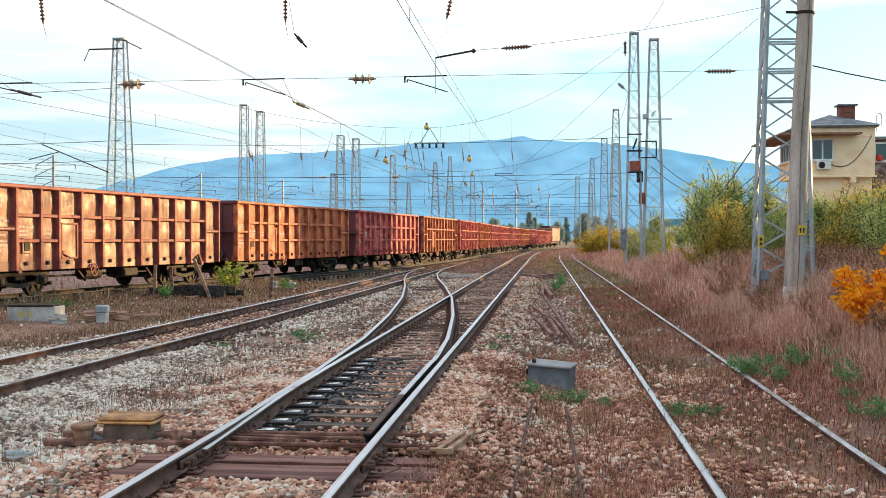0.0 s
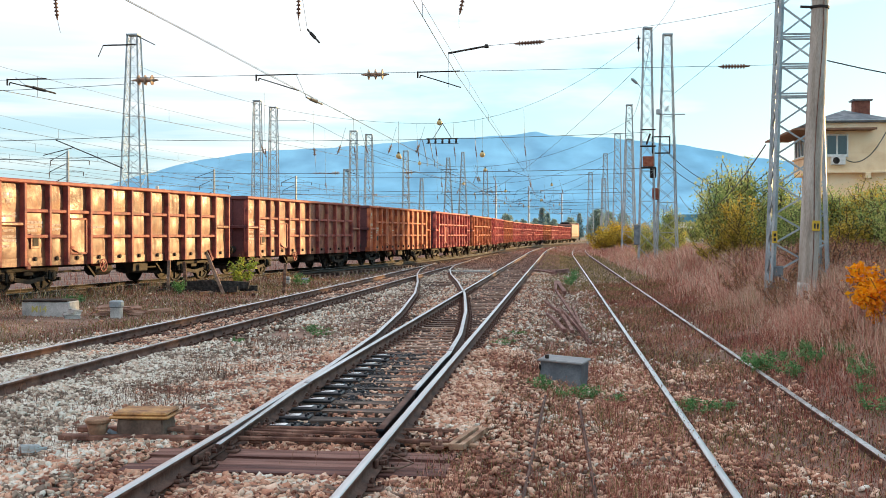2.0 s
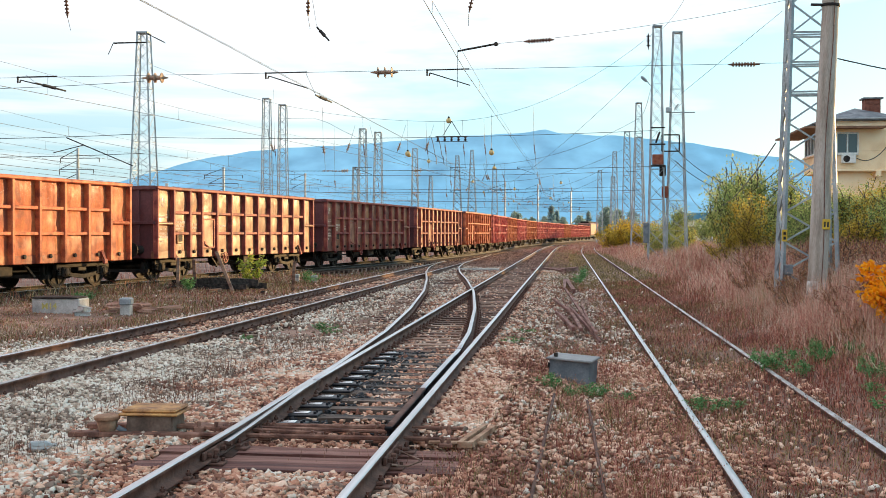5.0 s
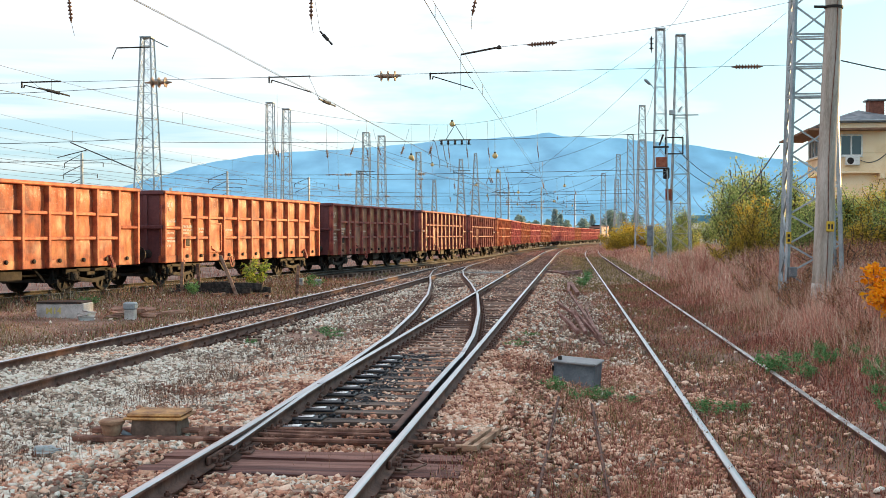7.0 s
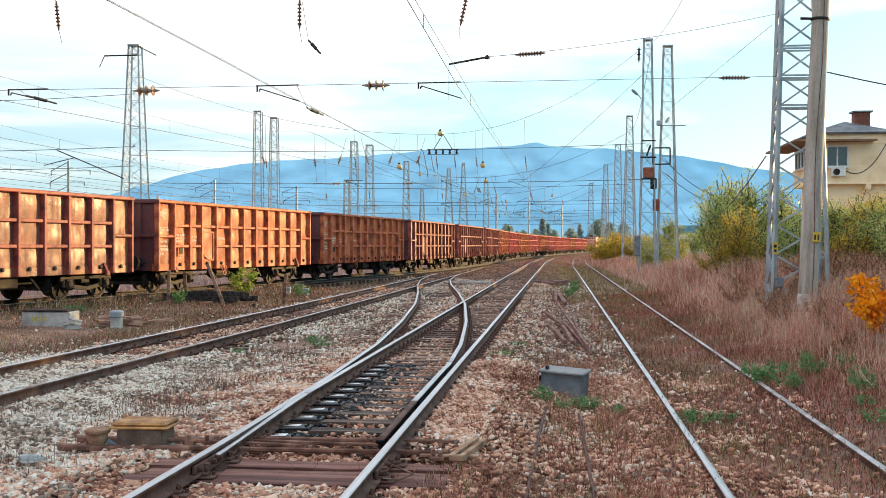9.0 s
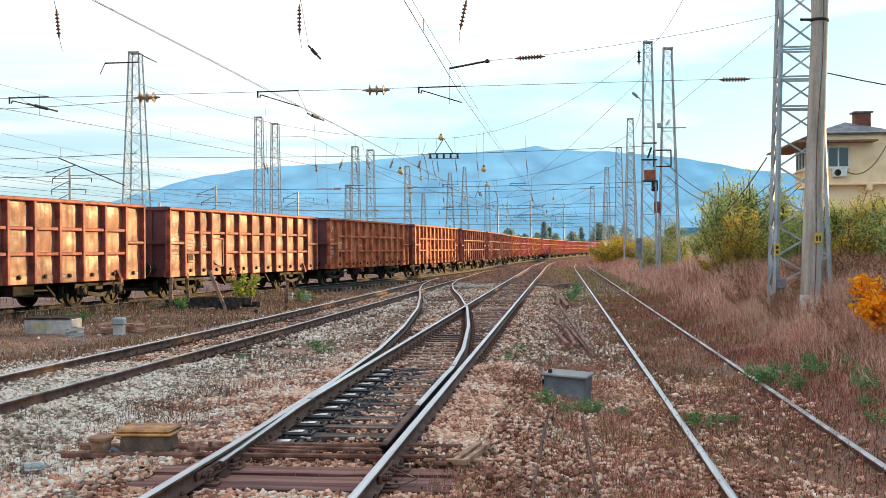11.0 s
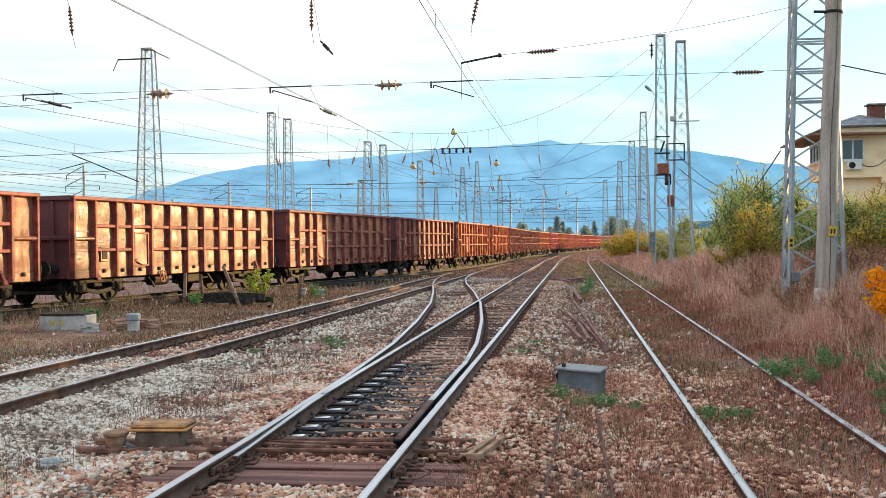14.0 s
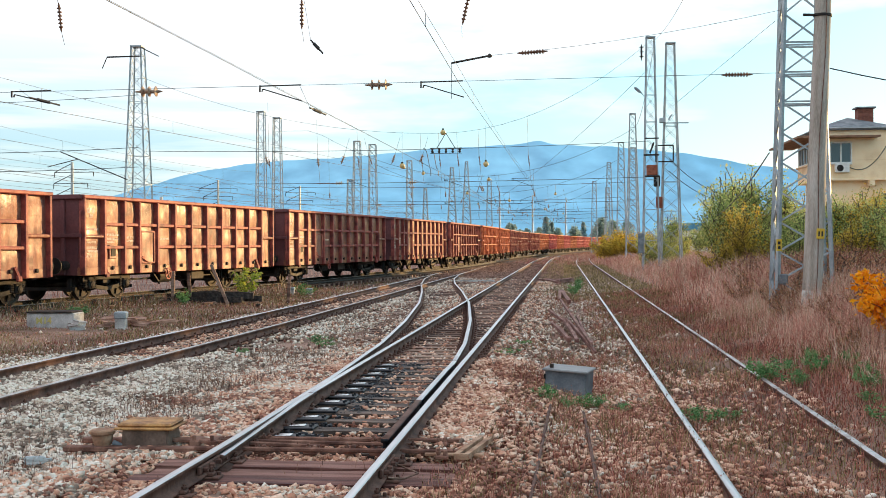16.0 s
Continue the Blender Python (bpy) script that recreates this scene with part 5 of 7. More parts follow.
def make_house():
    h = thing("signal_house", "ochre rendered two-storey signal house with dark hipped roof", "house", at=pose(0, 0, 0))
    bm = bmesh.new()
    box(bm, 17.5, 77.45, 0.0, 21.55, 84.4, 5.9, 0.03)
    part("lower_wall", bm, M_WALL, h)
    bm = bmesh.new()  # the upper floor, open on its track side for a glazed band
    box(bm, 17.0, 77.0, 5.9, 21.62, 84.7, 7.2, 0.03)
    box(bm, 17.0, 77.0, 8.5, 21.62, 84.7, 9.15, 0.03)
    box(bm, 17.003, 77.003, 7.19, 21.617, 80.6, 8.51, 0)
    box(bm, 17.5, 80.6, 7.19, 21.617, 84.69, 8.51, 0)
    part("upper_wall", bm, M_WALL, h)
    gl = part("side_glazing", box(bmesh.new(), 17.1, 80.6, 7.2, 17.15, 84.6, 8.5), M_GLASS, h, "long band of glazing facing the tracks")
    for y in (80.66, 81.65, 82.6, 83.6, 84.55):
        part("mullion", box(bmesh.new(), 17.02, y - 0.06, 7.2, 17.16, y + 0.06, 8.5, 0.01), M_WHITE, gl)
    for z in (7.24, 8.46):
        part("glazing_rail", box(bmesh.new(), 17.01, 80.6, z - 0.05, 17.17, 84.66, z + 0.05, 0.01), M_WHITE, gl)
    part("sill_band", box(bmesh.new(), 16.88, 77.1, 7.06, 17.02, 84.8, 7.17, 0.015), M_WALL, h)
    bm = bmesh.new()
    box(bm, 16.9, 76.85, 5.82, 21.7, 77.02, 5.96, 0.02)
    box(bm, 20.0, 76.75, 5.45, 20.35, 77.4, 5.85, 0.03)
    part("ledge", bm, M_WALL, h)
    # hipped roof with eaves
    bm = bmesh.new()
    e = [(16.7, 76.7), (21.8, 76.7), (21.8, 85.1), (16.7, 85.1)]
    lo = [bm.verts.new((x, y, 9.15)) for x, y in e]
    up = [bm.verts.new((x, y, 9.33)) for x, y in e]
    r1, r2 = bm.verts.new((19.2, 82.6, 10.2)), bm.verts.new((19.2, 79.2, 10.2))
    for i in range(4):
        bm.faces.new((lo[i], lo[(i + 1) % 4], up[(i + 1) % 4], up[i]))
    bm.faces.new(lo[::-1])
    bm.faces.new((up[0], up[1], r2))
    bm.faces.new((up[1], up[2], r1, r2))
    bm.faces.new((up[2], up[3], r1))
    bm.faces.new((up[3], up[0], r2, r1))
    roof = part("roof", bm, M_ROOF, h)
    bm = bmesh.new()
    box(bm, 19.75, 78.6, 9.4, 20.75, 79.5, 10.75, 0.02)
    ch = part("chimney", bm, M_BRICK, roof)
    bm = bmesh.new()
    for r in range(14):
        for c in range(4):
            x = 19.76 + c * 0.25 + (0.0 if r % 2 else 0.1)
            box(bm, x, 78.575, 9.55 + r * 0.083, min(x + 0.23, 20.75), 78.60, 9.55 + r * 0.083 + 0.068, 0.006)
    tagged(part("brick_facing", bm, M_BRICK, ch), kind="stuff")
    bm = bmesh.new()
    box(bm, 19.6, 78.45, 10.75, 20.9, 79.65, 10.86, 0.02)
    part("chimney_cap", bm, M_ROOF, ch)
    # the thin brown canopy runs round two sides under the eaves
    for x0, y0, x1, y1 in ((15.3, 75.9, 20.45, 77.0), (15.3, 77.0, 17.0, 86.4)):
        cp = part("canopy", box(bmesh.new(), x0, y0, 8.60, x1, y1, 8.66, 0.01), M_SOFFIT, h, "thin brown canopy of weathered boards")
    part("canopy_edge", box(bmesh.new(), 15.26, 75.86, 8.58, 20.5, 75.9, 8.72, 0.01), M_SOFFIT, cp)
    part("canopy_edge", box(bmesh.new(), 15.26, 75.9, 8.58, 15.3, 86.44, 8.72, 0.01), M_SOFFIT, cp)
    part("gutter", raw("gutter", *tube([(16.65, 85.0, 9.27), (16.65, 76.66, 9.27), (21.8, 76.66, 9.27)], 0.06, 6), M_GALV), None, roof)
    window(h, 17.55, 18.9, 7.0, 8.35, 77.0)
    bm = bmesh.new()
    box(bm, 17.8, 76.6, 6.35, 18.7, 76.95, 6.93, 0.03)
    ac = part("air_conditioner", bm, M_WHITE, h, "white outdoor air-conditioning unit")
    bm = bmesh.new()
    lathe(bm, [(0.05, 0), (0.22, 0), (0.22, 0.015), (0.05, 0.02)], 16, Matrix.Translation((18.1, 76.6, 6.63)) @ Matrix.Rotation(radians(90), 4, "X"))
    part("fan_grille", bm, M_DARKSTEEL, ac)
    part("cable", raw("cable", *tube(sag((18.8, 76.97, 6.7), (21.4, 76.97, 8.6), 0.85, 16), 0.025), M_WIRE), None, h)
    part("vent_pipe", raw("vent_pipe", *tube([(21.75, 77.2, 8.9), (21.75, 77.2, 9.9), (21.85, 77.2, 10.05), (22.0, 77.2, 10.05), (22.1, 77.2, 9.9), (22.1, 77.2, 9.2)], 0.035, 6), M_WHITE), None, h)
    a = thing("brick_annex", "crumbling brick annex with dark window beside the house", "building", at=pose(0, 0, 0))
    bm = bmesh.new()
    box(bm, 21.7, 78.4, 0.0, 23.9, 80.8, 8.4, 0.03)
    part("wall", bm, M_OLDBRICK, a)
    bm = bmesh.new()
    box(bm, 21.65, 78.1, 8.4, 24.1, 81.0, 8.62, 0.03)
    part("roof", bm, M_ROOF, a)
    window(a, 22.0, 23.6, 7.0, 8.2, 78.4)
    bm = bmesh.new()
    lathe(bm, [(0.06, 0), (0.2, 0.08), (0.22, 0.25), (0.12, 0.42), (0.02, 0.46)], 12)
    tagged(new("red_lamp", mesh_of("red_lamp", bm, mat("red_enamel", [(0.55, 0.03, 0.02), (0.7, 0.06, 0.04)], scale=5, rough=0.4, bump=0))), "round red lamp on the annex sill", "lamp").location = (22.25, 78.22, 6.96)


make_house()


# ---- plants ----
def leaves_me(name, centres, normals_seed, size, material, aspect=0.5, droop=0.3):
    """Leaves as pairs of bent triangles about given points."""
    rng = np.random.default_rng(normals_seed)
    n = len(centres)
    d = rng.normal(size=(n, 3))
    d[:, 2] = d[:, 2] * 0.6 - droop * rng.random(n)
    d /= np.linalg.norm(d, axis=1)[:, None]
    s = np.cross(d, rng.normal(size=(n, 3)))
    s /= np.linalg.norm(s, axis=1)[:, None]
    up = np.cross(s, d)
    L = size * rng.uniform(0.6, 1.3, n)[:, None]
    c = np.asarray(centres)
    v = np.stack([c, c + d * L * 0.5 + s * L * aspect * 0.5 + up * L * 0.08, c + d * L, c + d * L * 0.5 - s * L * aspect * 0.5 + up * L * 0.08], 1).reshape(-1, 3)
    i = np.arange(n)[:, None] * 4
    f = np.concatenate([i + np.array([[0, 1, 2]]), i + np.array([[0, 2, 3]])], 1).reshape(-1, 3)
    return raw(name, v, f, material)


M_LEAF_G = leaf_mat("green_leaves", [(0.17, 0.245, 0.075), (0.36, 0.44, 0.13), (0.58, 0.58, 0.21)])
M_LEAF_Y = leaf_mat("yellowing_leaves", [(0.20, 0.17, 0.03), (0.44, 0.33, 0.05), (0.68, 0.48, 0.08)])
M_LEAF_O = leaf_mat("orange_leaves", [(0.80, 0.25, 0.004), (0.95, 0.40, 0.006), (0.98, 0.52, 0.02)], 3.0)
M_LEAF_BRIGHT = leaf_mat("fresh_green_leaves", [(0.08, 0.20, 0.07), (0.16, 0.37, 0.13), (0.28, 0.50, 0.21)], 4.0)
M_LEAF_SAP = leaf_mat("yellow_green_leaves", [(0.16, 0.26, 0.04), (0.32, 0.42, 0.06), (0.50, 0.52, 0.10)], 4.0)
# distance haze is painted into these two: needles and leaves paled to blue-grey
M_LEAF_HAZE = leaf_mat("haze_tinted_needles", [(0.27, 0.39, 0.41), (0.36, 0.48, 0.49)])
M_LEAF_FAR = leaf_mat("haze_tinted_leaves", [(0.26, 0.36, 0.34), (0.33, 0.43, 0.38), (0.40, 0.48, 0.40)])
M_LEAF_YY = leaf_mat("golden_leaves", [(0.30, 0.22, 0.03), (0.56, 0.40, 0.05), (0.78, 0.56, 0.08)])
M_BARK = mat("bark", [(0.05, 0.04, 0.03), (0.11, 0.085, 0.065)], scale=6, stretch=(3, 3, 0.6), bump=0.6)


def shrub_me(seed, stems, height, spread, nleaf, lsize, material, aspect=0.5, base_leaves=0.15, stem=0.012, stem_mat=None):
    """Meshes of a many-stemmed shrub of unit place: wood and leaves."""
    rng = np.random.default_rng(seed)
    lines, pts = [], []
    for _ in range(stems):
        a, q = rng.uniform(0, 2 * math.pi), rng.random() ** 0.6
        h = height * rng.uniform(0.55, 1.0) * (1 - 0.35 * q)
        tip = np.array([math.cos(a) * spread * q, math.sin(a) * spread * q, h])
        foot = np.array([math.cos(a) * spread * 0.25 * q, math.sin(a) * spread * 0.25 * q, 0])
        t = np.linspace(0, 1, 7)[:, None]
        line = foot + (tip - foot) * t + np.stack([np.zeros(7), np.zeros(7), 0.12 * h * np.sin(t[:, 0] * math.pi)], 1) + rng.normal(size=(7, 3)) * 0.04 * t
        lines.append(line)
        for _ in range(5):
            t0 = rng.uniform(0.3, 0.95)
            p0 = foot + (tip - foot) * t0
            p1 = p0 + rng.normal(size=3) * np.array([0.4, 0.4, 0.25]) * height * 0.22 + np.array([0, 0, 0.12 * height])
            lines.append(np.linspace(p0, p1, 4))
    nl = len(lines)
    which = rng.integers(0, nl, nleaf)
    tt = rng.random(nleaf) ** (0.8) * (1 - base_leaves) + base_leaves
    for w, t in zip(which, tt):
        ln = lines[w]
        k = t * (len(ln) - 1)
        i = min(int(k), len(ln) - 2)
        pts.append(ln[i] + (ln[i + 1] - ln[i]) * (k - i))
    pts = np.array(pts) + rng.normal(size=(nleaf, 3)) * 0.10 * height * 0.35
    pts[:, 2] = np.abs(pts[:, 2])
    return wire_me("stem_cluster", lines, stem, stem_mat or M_BARK), leaves_me("foliage", pts, seed + 1, lsize, material, aspect)


SHRUBS = [shrub_me(11, 22, 3.6, 1.6, 5200, 0.11, M_LEAF_G), shrub_me(12, 20, 3.6, 1.5, 5200, 0.11, M_LEAF_Y),
          shrub_me(13, 16, 3.6, 1.3, 4200, 0.10, M_LEAF_G), shrub_me(14, 26, 2.4, 1.8, 5200, 0.10, M_LEAF_Y), shrub_me(15, 28, 3.0, 1.8, 5200, 0.15, M_LEAF_YY)]
rs = random.Random(21)


def shrub(kind_, x, y, sc, zs=1.0, label="tall leafy shrub with yellowing autumn leaves on the bank", name="shrub", group="shrubs on the bank"):
    st, lv = SHRUBS[kind_]
    t = thing(name, label, "shrub", group, at=pose(x, y, float(ground_z(x, y)) - 0.05, 0, 0, rs.uniform(0, 360)) @ Matrix.Diagonal((sc, sc, sc * zs, 1)))
    tagged(part("wood", st, None, t), kind="stuff")
    part("foliage", lv, None, t)
    return t


# (mesh, x, y, scale, height factor)
for k_, x, y, sc, zs in ((0, 6.5, 44.5, 0.95, 1.2), (2, 7.2, 45.5, 1.05, 1.25), (2, 8.4, 46.0, 1.05, 1.2), (2, 6.6, 47.5, 1.1, 1.25), (3, 6.1, 42.5, 0.7, 1.0), (1, 6.6, 42.0, 0.8, 1.0),
                         (0, 8.1, 40.0, 0.80, 1.0), (2, 9.4, 41.5, 0.9, 1.0), (1, 10.6, 41.0, 0.9, 1.0), (0, 11.8, 43.0, 1.0, 1.0), (3, 8.9, 36.5, 0.95, 0.9), (0, 10.2, 36.5, 0.85, 1.0), (2, 11.5, 37.0, 1.0, 1.0),
                         # those nearer than y 30 stand out of view, added to shade the tracks
                         (1, 12.8, 40.0, 1.0, 1.0), (0, 9.6, 31.5, 0.8, 1.0), (2, 10.8, 31.0, 0.9, 1.0), (1, 9.7, 26.0, 0.85, 1.0), (0, 11.0, 25.0, 0.95, 1.0), (2, 10.0, 21.0, 0.9, 1.0), (0, 9.4, 16.5, 0.9, 1.0),
                         (1, 10.6, 15.0, 1.0, 1.0), (2, 9.2, 11.5, 0.9, 1.0), (0, 9.6, 7.0, 0.95, 1.0), (1, 11.0, 9.5, 1.0, 1.0), (0, 9.5, 2.0, 0.95, 1.0), (2, 10.5, -2.5, 1.0, 1.0), (3, 12.0, 4.0, 1.2, 1.2),
                         (0, 13.0, 12.0, 1.1, 1.1), (2, 13.0, 20.0, 1.1, 1.1), (0, 13.2, 28.0, 1.1, 1.1), (2, 13.2, 34.0, 1.1, 1.1), (0, 14.0, 47.0, 1.2, 1.0), (1, 15.5, 55.0, 1.2, 1.0), (0, 12.5, 54.0, 1.1, 1.0), (2, 18.0, 60.0, 1.3, 1.0),
                         (2, 7.3, 79.0, 1.15, 1.1), (2, 7.7, 80.5, 1.0, 1.0), (0, 6.3, 82.0, 0.9, 1.0), (2, 7.0, 77.5, 0.8, 1.0), (1, 12.0, 70.0, 0.9, 1.0), (0, 15.0, 71.0, 1.0, 1.0), (3, 18.0, 70.5, 1.1, 1.0), (0, 21.0, 71.0, 1.1, 1.0)):
    shrub(k_, x, y, sc, zs)
for i_ in range(23):  # unseen hedge beyond the bank, added to keep the low sun off the yard
    shrub((0, 2, 1)[i_ % 3], 16.4 + 1.2 * (i_ % 2), 12.0 + 2.0 * i_, 1.42, 1.0 if i_ < 19 else 0.8)
for i_, (x, y) in enumerate(((11.0, 57.0), (12.4, 59.5), (13.6, 58.0), (14.6, 61.5), (16.0, 63.5), (11.8, 62.5), (13.4, 64.5), (17.4, 66.0), (15.2, 66.5), (10.2, 60.5))):
    shrub((0, 1, 2)[i_ % 3], x, y, 1.12, 1.0)
for k_, x, y, sc, zs in ((4, 4.8, 126.0, 1.1, 1.0), (4, 6.3, 130.0, 1.35, 1.05), (4, 7.4, 128.0, 1.2, 1.0), (4, 8.8, 126.0, 1.3, 0.95), (1, 9.6, 119.0, 1.0, 0.9), (3, 11.0, 122.0, 1.3, 1.0), (0, 15.4, 128.0, 1.3, 1.0), (1, 10.5, 104.0, 0.8, 0.8), (3, 14.6, 108.0, 0.9, 0.9)):
    shrub(k_, x, y, sc, zs, "bright yellow autumn shrub beside the track", group="far shrubs by the track")

# low red-brown brush under the tall shrubs
M_LEAF_RED = leaf_mat("red_brown_leaves", [(0.24, 0.09, 0.055), (0.42, 0.20, 0.11), (0.52, 0.34, 0.16)], 1.5)
BRUSH = [shrub_me(41 + i, 16, 1.15, 0.85, 1500, 0.06, M_LEAF_RED, 0.45, 0.1, 0.006) for i in range(2)]
for i_ in range(62):
    x, y = (5.4 + 4.2 * ((i_ * 0.618) % 1), 26.8 + 0.56 * i_) if i_ < 26 else (4.5 + 3.6 * ((i_ * 0.618) % 1), 14.5 + 0.46 * (i_ - 26))
    sc = (0.75 if i_ < 26 else 0.42) + 0.45 * ((i_ * 0.414) % 1)
    t = thing("brush", "low red-brown autumn brush under the shrubs", "shrub", "brush on the bank", at=pose(x, y, float(ground_z(x, y)) - 0.04, 0, 0, 47 * i_) @ Matrix.Diagonal((sc, sc, sc, 1)))
    tagged(part("wood", BRUSH[i_ % 2][0], None, t), kind="stuff")
    part("foliage", BRUSH[i_ % 2][1], None, t)

# the orange shrub near the rail
_st, _lv = shrub_me(31, 26, 1.5, 1.0, 5200, 0.10, M_LEAF_O, 0.6, 0.36, 0.006)
_o = thing("orange_shrub", "small shrub with glowing orange autumn leaves in dry grass", "shrub", at=pose(5.40, 18.6, 0.16))
tagged(part("wood", _st, None, _o), kind="stuff")
part("foliage", _lv, None, _o)


def tree(x, y, h, dark=False, seed=0, label="distant green tree behind the yard"):
    rng = np.random.default_rng(seed)
    t = thing("tree", label, "tree", "distant trees", at=pose(x, y, 0))
    bm = bmesh.new()
    bar(bm, (0, 0, -0.3), (0, 0, h * 0.7), 0.03 * h, 7, 0.01 * h)
    for i in range(6):
        a = i * 1.1
        bar(bm, (0, 0, h * (0.25 + 0.07 * i)), (math.cos(a) * h * 0.2, math.sin(a) * h * 0.2, h * (0.42 + 0.08 * i)), 0.012 * h, 5, 0.004 * h)
    part("trunk", bm, M_BARK, t)
    n = 1500
    u = rng.random(n)
    if dark:
        r = 0.27 * h * (1 - u) + 0.02 * h
        z = h * (0.12 + 0.88 * u)
    else:
        r = 0.30 * h * np.sqrt(np.clip(1 - (2 * u - 1) ** 2, 0, 1))
        z = h * (0.22 + 0.75 * u)
    a = rng.uniform(0, 2 * math.pi, n)
    lob = 0.7 + 0.3 * np.sin(a * 3 + u * 9 + seed)
    q = np.sqrt(rng.random(n))
    part("crown", leaves_me("crown", np.stack([np.cos(a) * r * q * lob, np.sin(a) * r * q * lob, z + rng.normal(size=n) * 0.02 * h], 1), seed + 5, 0.085 * h, M_LEAF_HAZE if dark else M_LEAF_FAR, 0.6), None, t)


for i_, (x, y, h, dk) in enumerate(((-14, 300, 11, 0), (-10, 310, 9, 0), (-5, 330, 14, 1), (-3.5, 335, 12, 1), (-8, 335, 8, 0), (3, 320, 10, 0), (10, 300, 13, 0), (13, 305, 12, 0), (16, 290, 11, 0), (6, 345, 12, 1),
                                    (-30, 330, 7, 0), (-45, 320, 7, 0), (-60, 340, 8, 0), (33, 290, 9, 1), (36, 293, 8, 1)) + tuple((-52 + 5.6 * q, 330 + 9 * (q % 3), 8.6 + 1.6 * ((q * 0.618) % 1), 0) for q in range(13))):
    tree(x, y, 0.66 * h, bool(dk), 50 + i_)

sh = thing("long_shed", "low white and blue shed far beyond the bank", "shed", at=pose(27, 185, 0) @ Matrix.Diagonal((1, 1, 1.25, 1)))
bm = bmesh.new()
box(bm, -9, 0, 0, 9, 8, 3.0, 0.05)
part("wall", bm, M_WHITE, sh)
bm = bmesh.new()
box(bm, -9.4, -0.4, 3.0, 9.4, 8.4, 4.0, 0.05)
part("roof", bm, mat("blue_sheet_roof", [(0.06, 0.22, 0.36), (0.10, 0.30, 0.45)], scale=1, rough=0.5), sh)
bm = bmesh.new()
for i in range(6):
    box(bm, -8 + i * 2.8, -0.04, 1.0, -6.4 + i * 2.8, 0.02, 2.2)
part("window_band", bm, M_GLASS, sh)
M_CHW, M_CHR = mat("chimney_white", [(0.6, 0.55, 0.52), (0.7, 0.66, 0.62)], scale=0.1, bump=0), mat("chimney_red", [(0.45, 0.22, 0.2), (0.5, 0.28, 0.25)], scale=0.1, bump=0)
for x, h in ((-548, 68), (-538, 64), (-528, 60), (-518, 57)):
    bm = bmesh.new()
    for i in range(9):
        n0 = len(bm.faces)
        bar(bm, (0, 0, h * i / 9), (0, 0, h * (i + 1) / 9), 3.0 - 0.1 * i, 12)
        bm.faces.ensure_lookup_table()
        for f_ in bm.faces[n0:]:
            f_.material_index = i % 2
    tagged(new("striped_chimney", mesh_of("striped_chimney", bm, M_CHW, M_CHR)), "far red and white striped power station chimney", "chimney", "far chimneys").location = (x, 1500, 0)


# ---- ballast and weeds ----
def rng_of(n):
    return np.random.default_rng(n)


def near_track(x, y):
    """Distance to the nearest track's middle, and whether the place lies inside a track."""
    d = np.minimum(np.minimum(np.abs(x - main_x(y)), np.abs(x - left_x(y))), np.where((y > 10) & (y < 72), np.abs(x - branch_x(y)), 99))
    return d


def patch(x, y, f=0.5, s=0.0):
    """Smooth patchiness between 0 and 1."""
    return 0.5 + 0.25 * (np.sin(x * f * 2.1 + s + 1.3 * np.sin(y * f + s)) + np.sin(y * f * 1.7 - s + 1.7 * np.sin(x * f * 0.9 + 2 * s)))


def stones(name, x, y, size, seed, material, label, octa=False, lift=0.0):
    rng = rng_of(seed)
    if octa:
        bv = np.array([(1, 0, 0), (-1, 0, 0), (0, 1, 0), (0, -1, 0), (0, 0, 1), (0, 0, -1)], float)
        bf = np.array([(0, 2, 4), (2, 1, 4), (1, 3, 4), (3, 0, 4), (2, 0, 5), (1, 2, 5), (3, 1, 5), (0, 3, 5)])
    else:
        bv = np.array([(sx_, sy_, sz_) for sz_ in (-0.55, 0.55) for sx_, sy_ in ((-0.8, -0.8), (0.8, -0.8), (0.8, 0.8), (-0.8, 0.8))], float)
        bf = np.array([(0, 2, 1), (0, 3, 2), (4, 5, 6), (4, 6, 7), (0, 1, 5), (0, 5, 4), (1, 2, 6), (1, 6, 5), (2, 3, 7), (2, 7, 6), (3, 0, 4), (3, 4, 7)])
    n, k = len(x), len(bv)
    v = bv[None] * rng.uniform(0.70, 1.15, (n, k, 1)) * np.where(bv[None, :, 2:] > 0, [[[0.82, 0.82, 1]]], 1) + rng.uniform(-0.2, 0.2, (n, k, 3))
    v = v * np.stack([rng.uniform(0.75, 1.35, n), rng.uniform(0.6, 1.0, n), rng.uniform(0.40, 0.75, n)], 1)[:, None, :] * size[:, None, None]
    q = rng.normal(size=(n, 4)) * np.array([1, 0.2, 0.2, 1])
    q /= np.linalg.norm(q, axis=1)[:, None]
    w_, a, b, c = q.T
    R_ = np.stack([1 - 2 * (b * b + c * c), 2 * (a * b - c * w_), 2 * (a * c + b * w_), 2 * (a * b + c * w_), 1 - 2 * (a * a + c * c), 2 * (b * c - a * w_), 2 * (a * c - b * w_), 2 * (b * c + a * w_), 1 - 2 * (a * a + b * b)], 1).reshape(n, 3, 3)
    v = np.einsum("nij,nkj->nki", R_, v)
    z = ground_z(x, y) + size * 0.15 + rng.uniform(-0.015, 0.03, n) + lift
    v += np.stack([x, y, z], 1)[:, None, :]
    f = (bf[None] + np.arange(n)[:, None, None] * k).reshape(-1, 3)
    tagged(new(name, raw(name, v.reshape(-1, 3), f, material)), label, "ballast", kind="stuff")


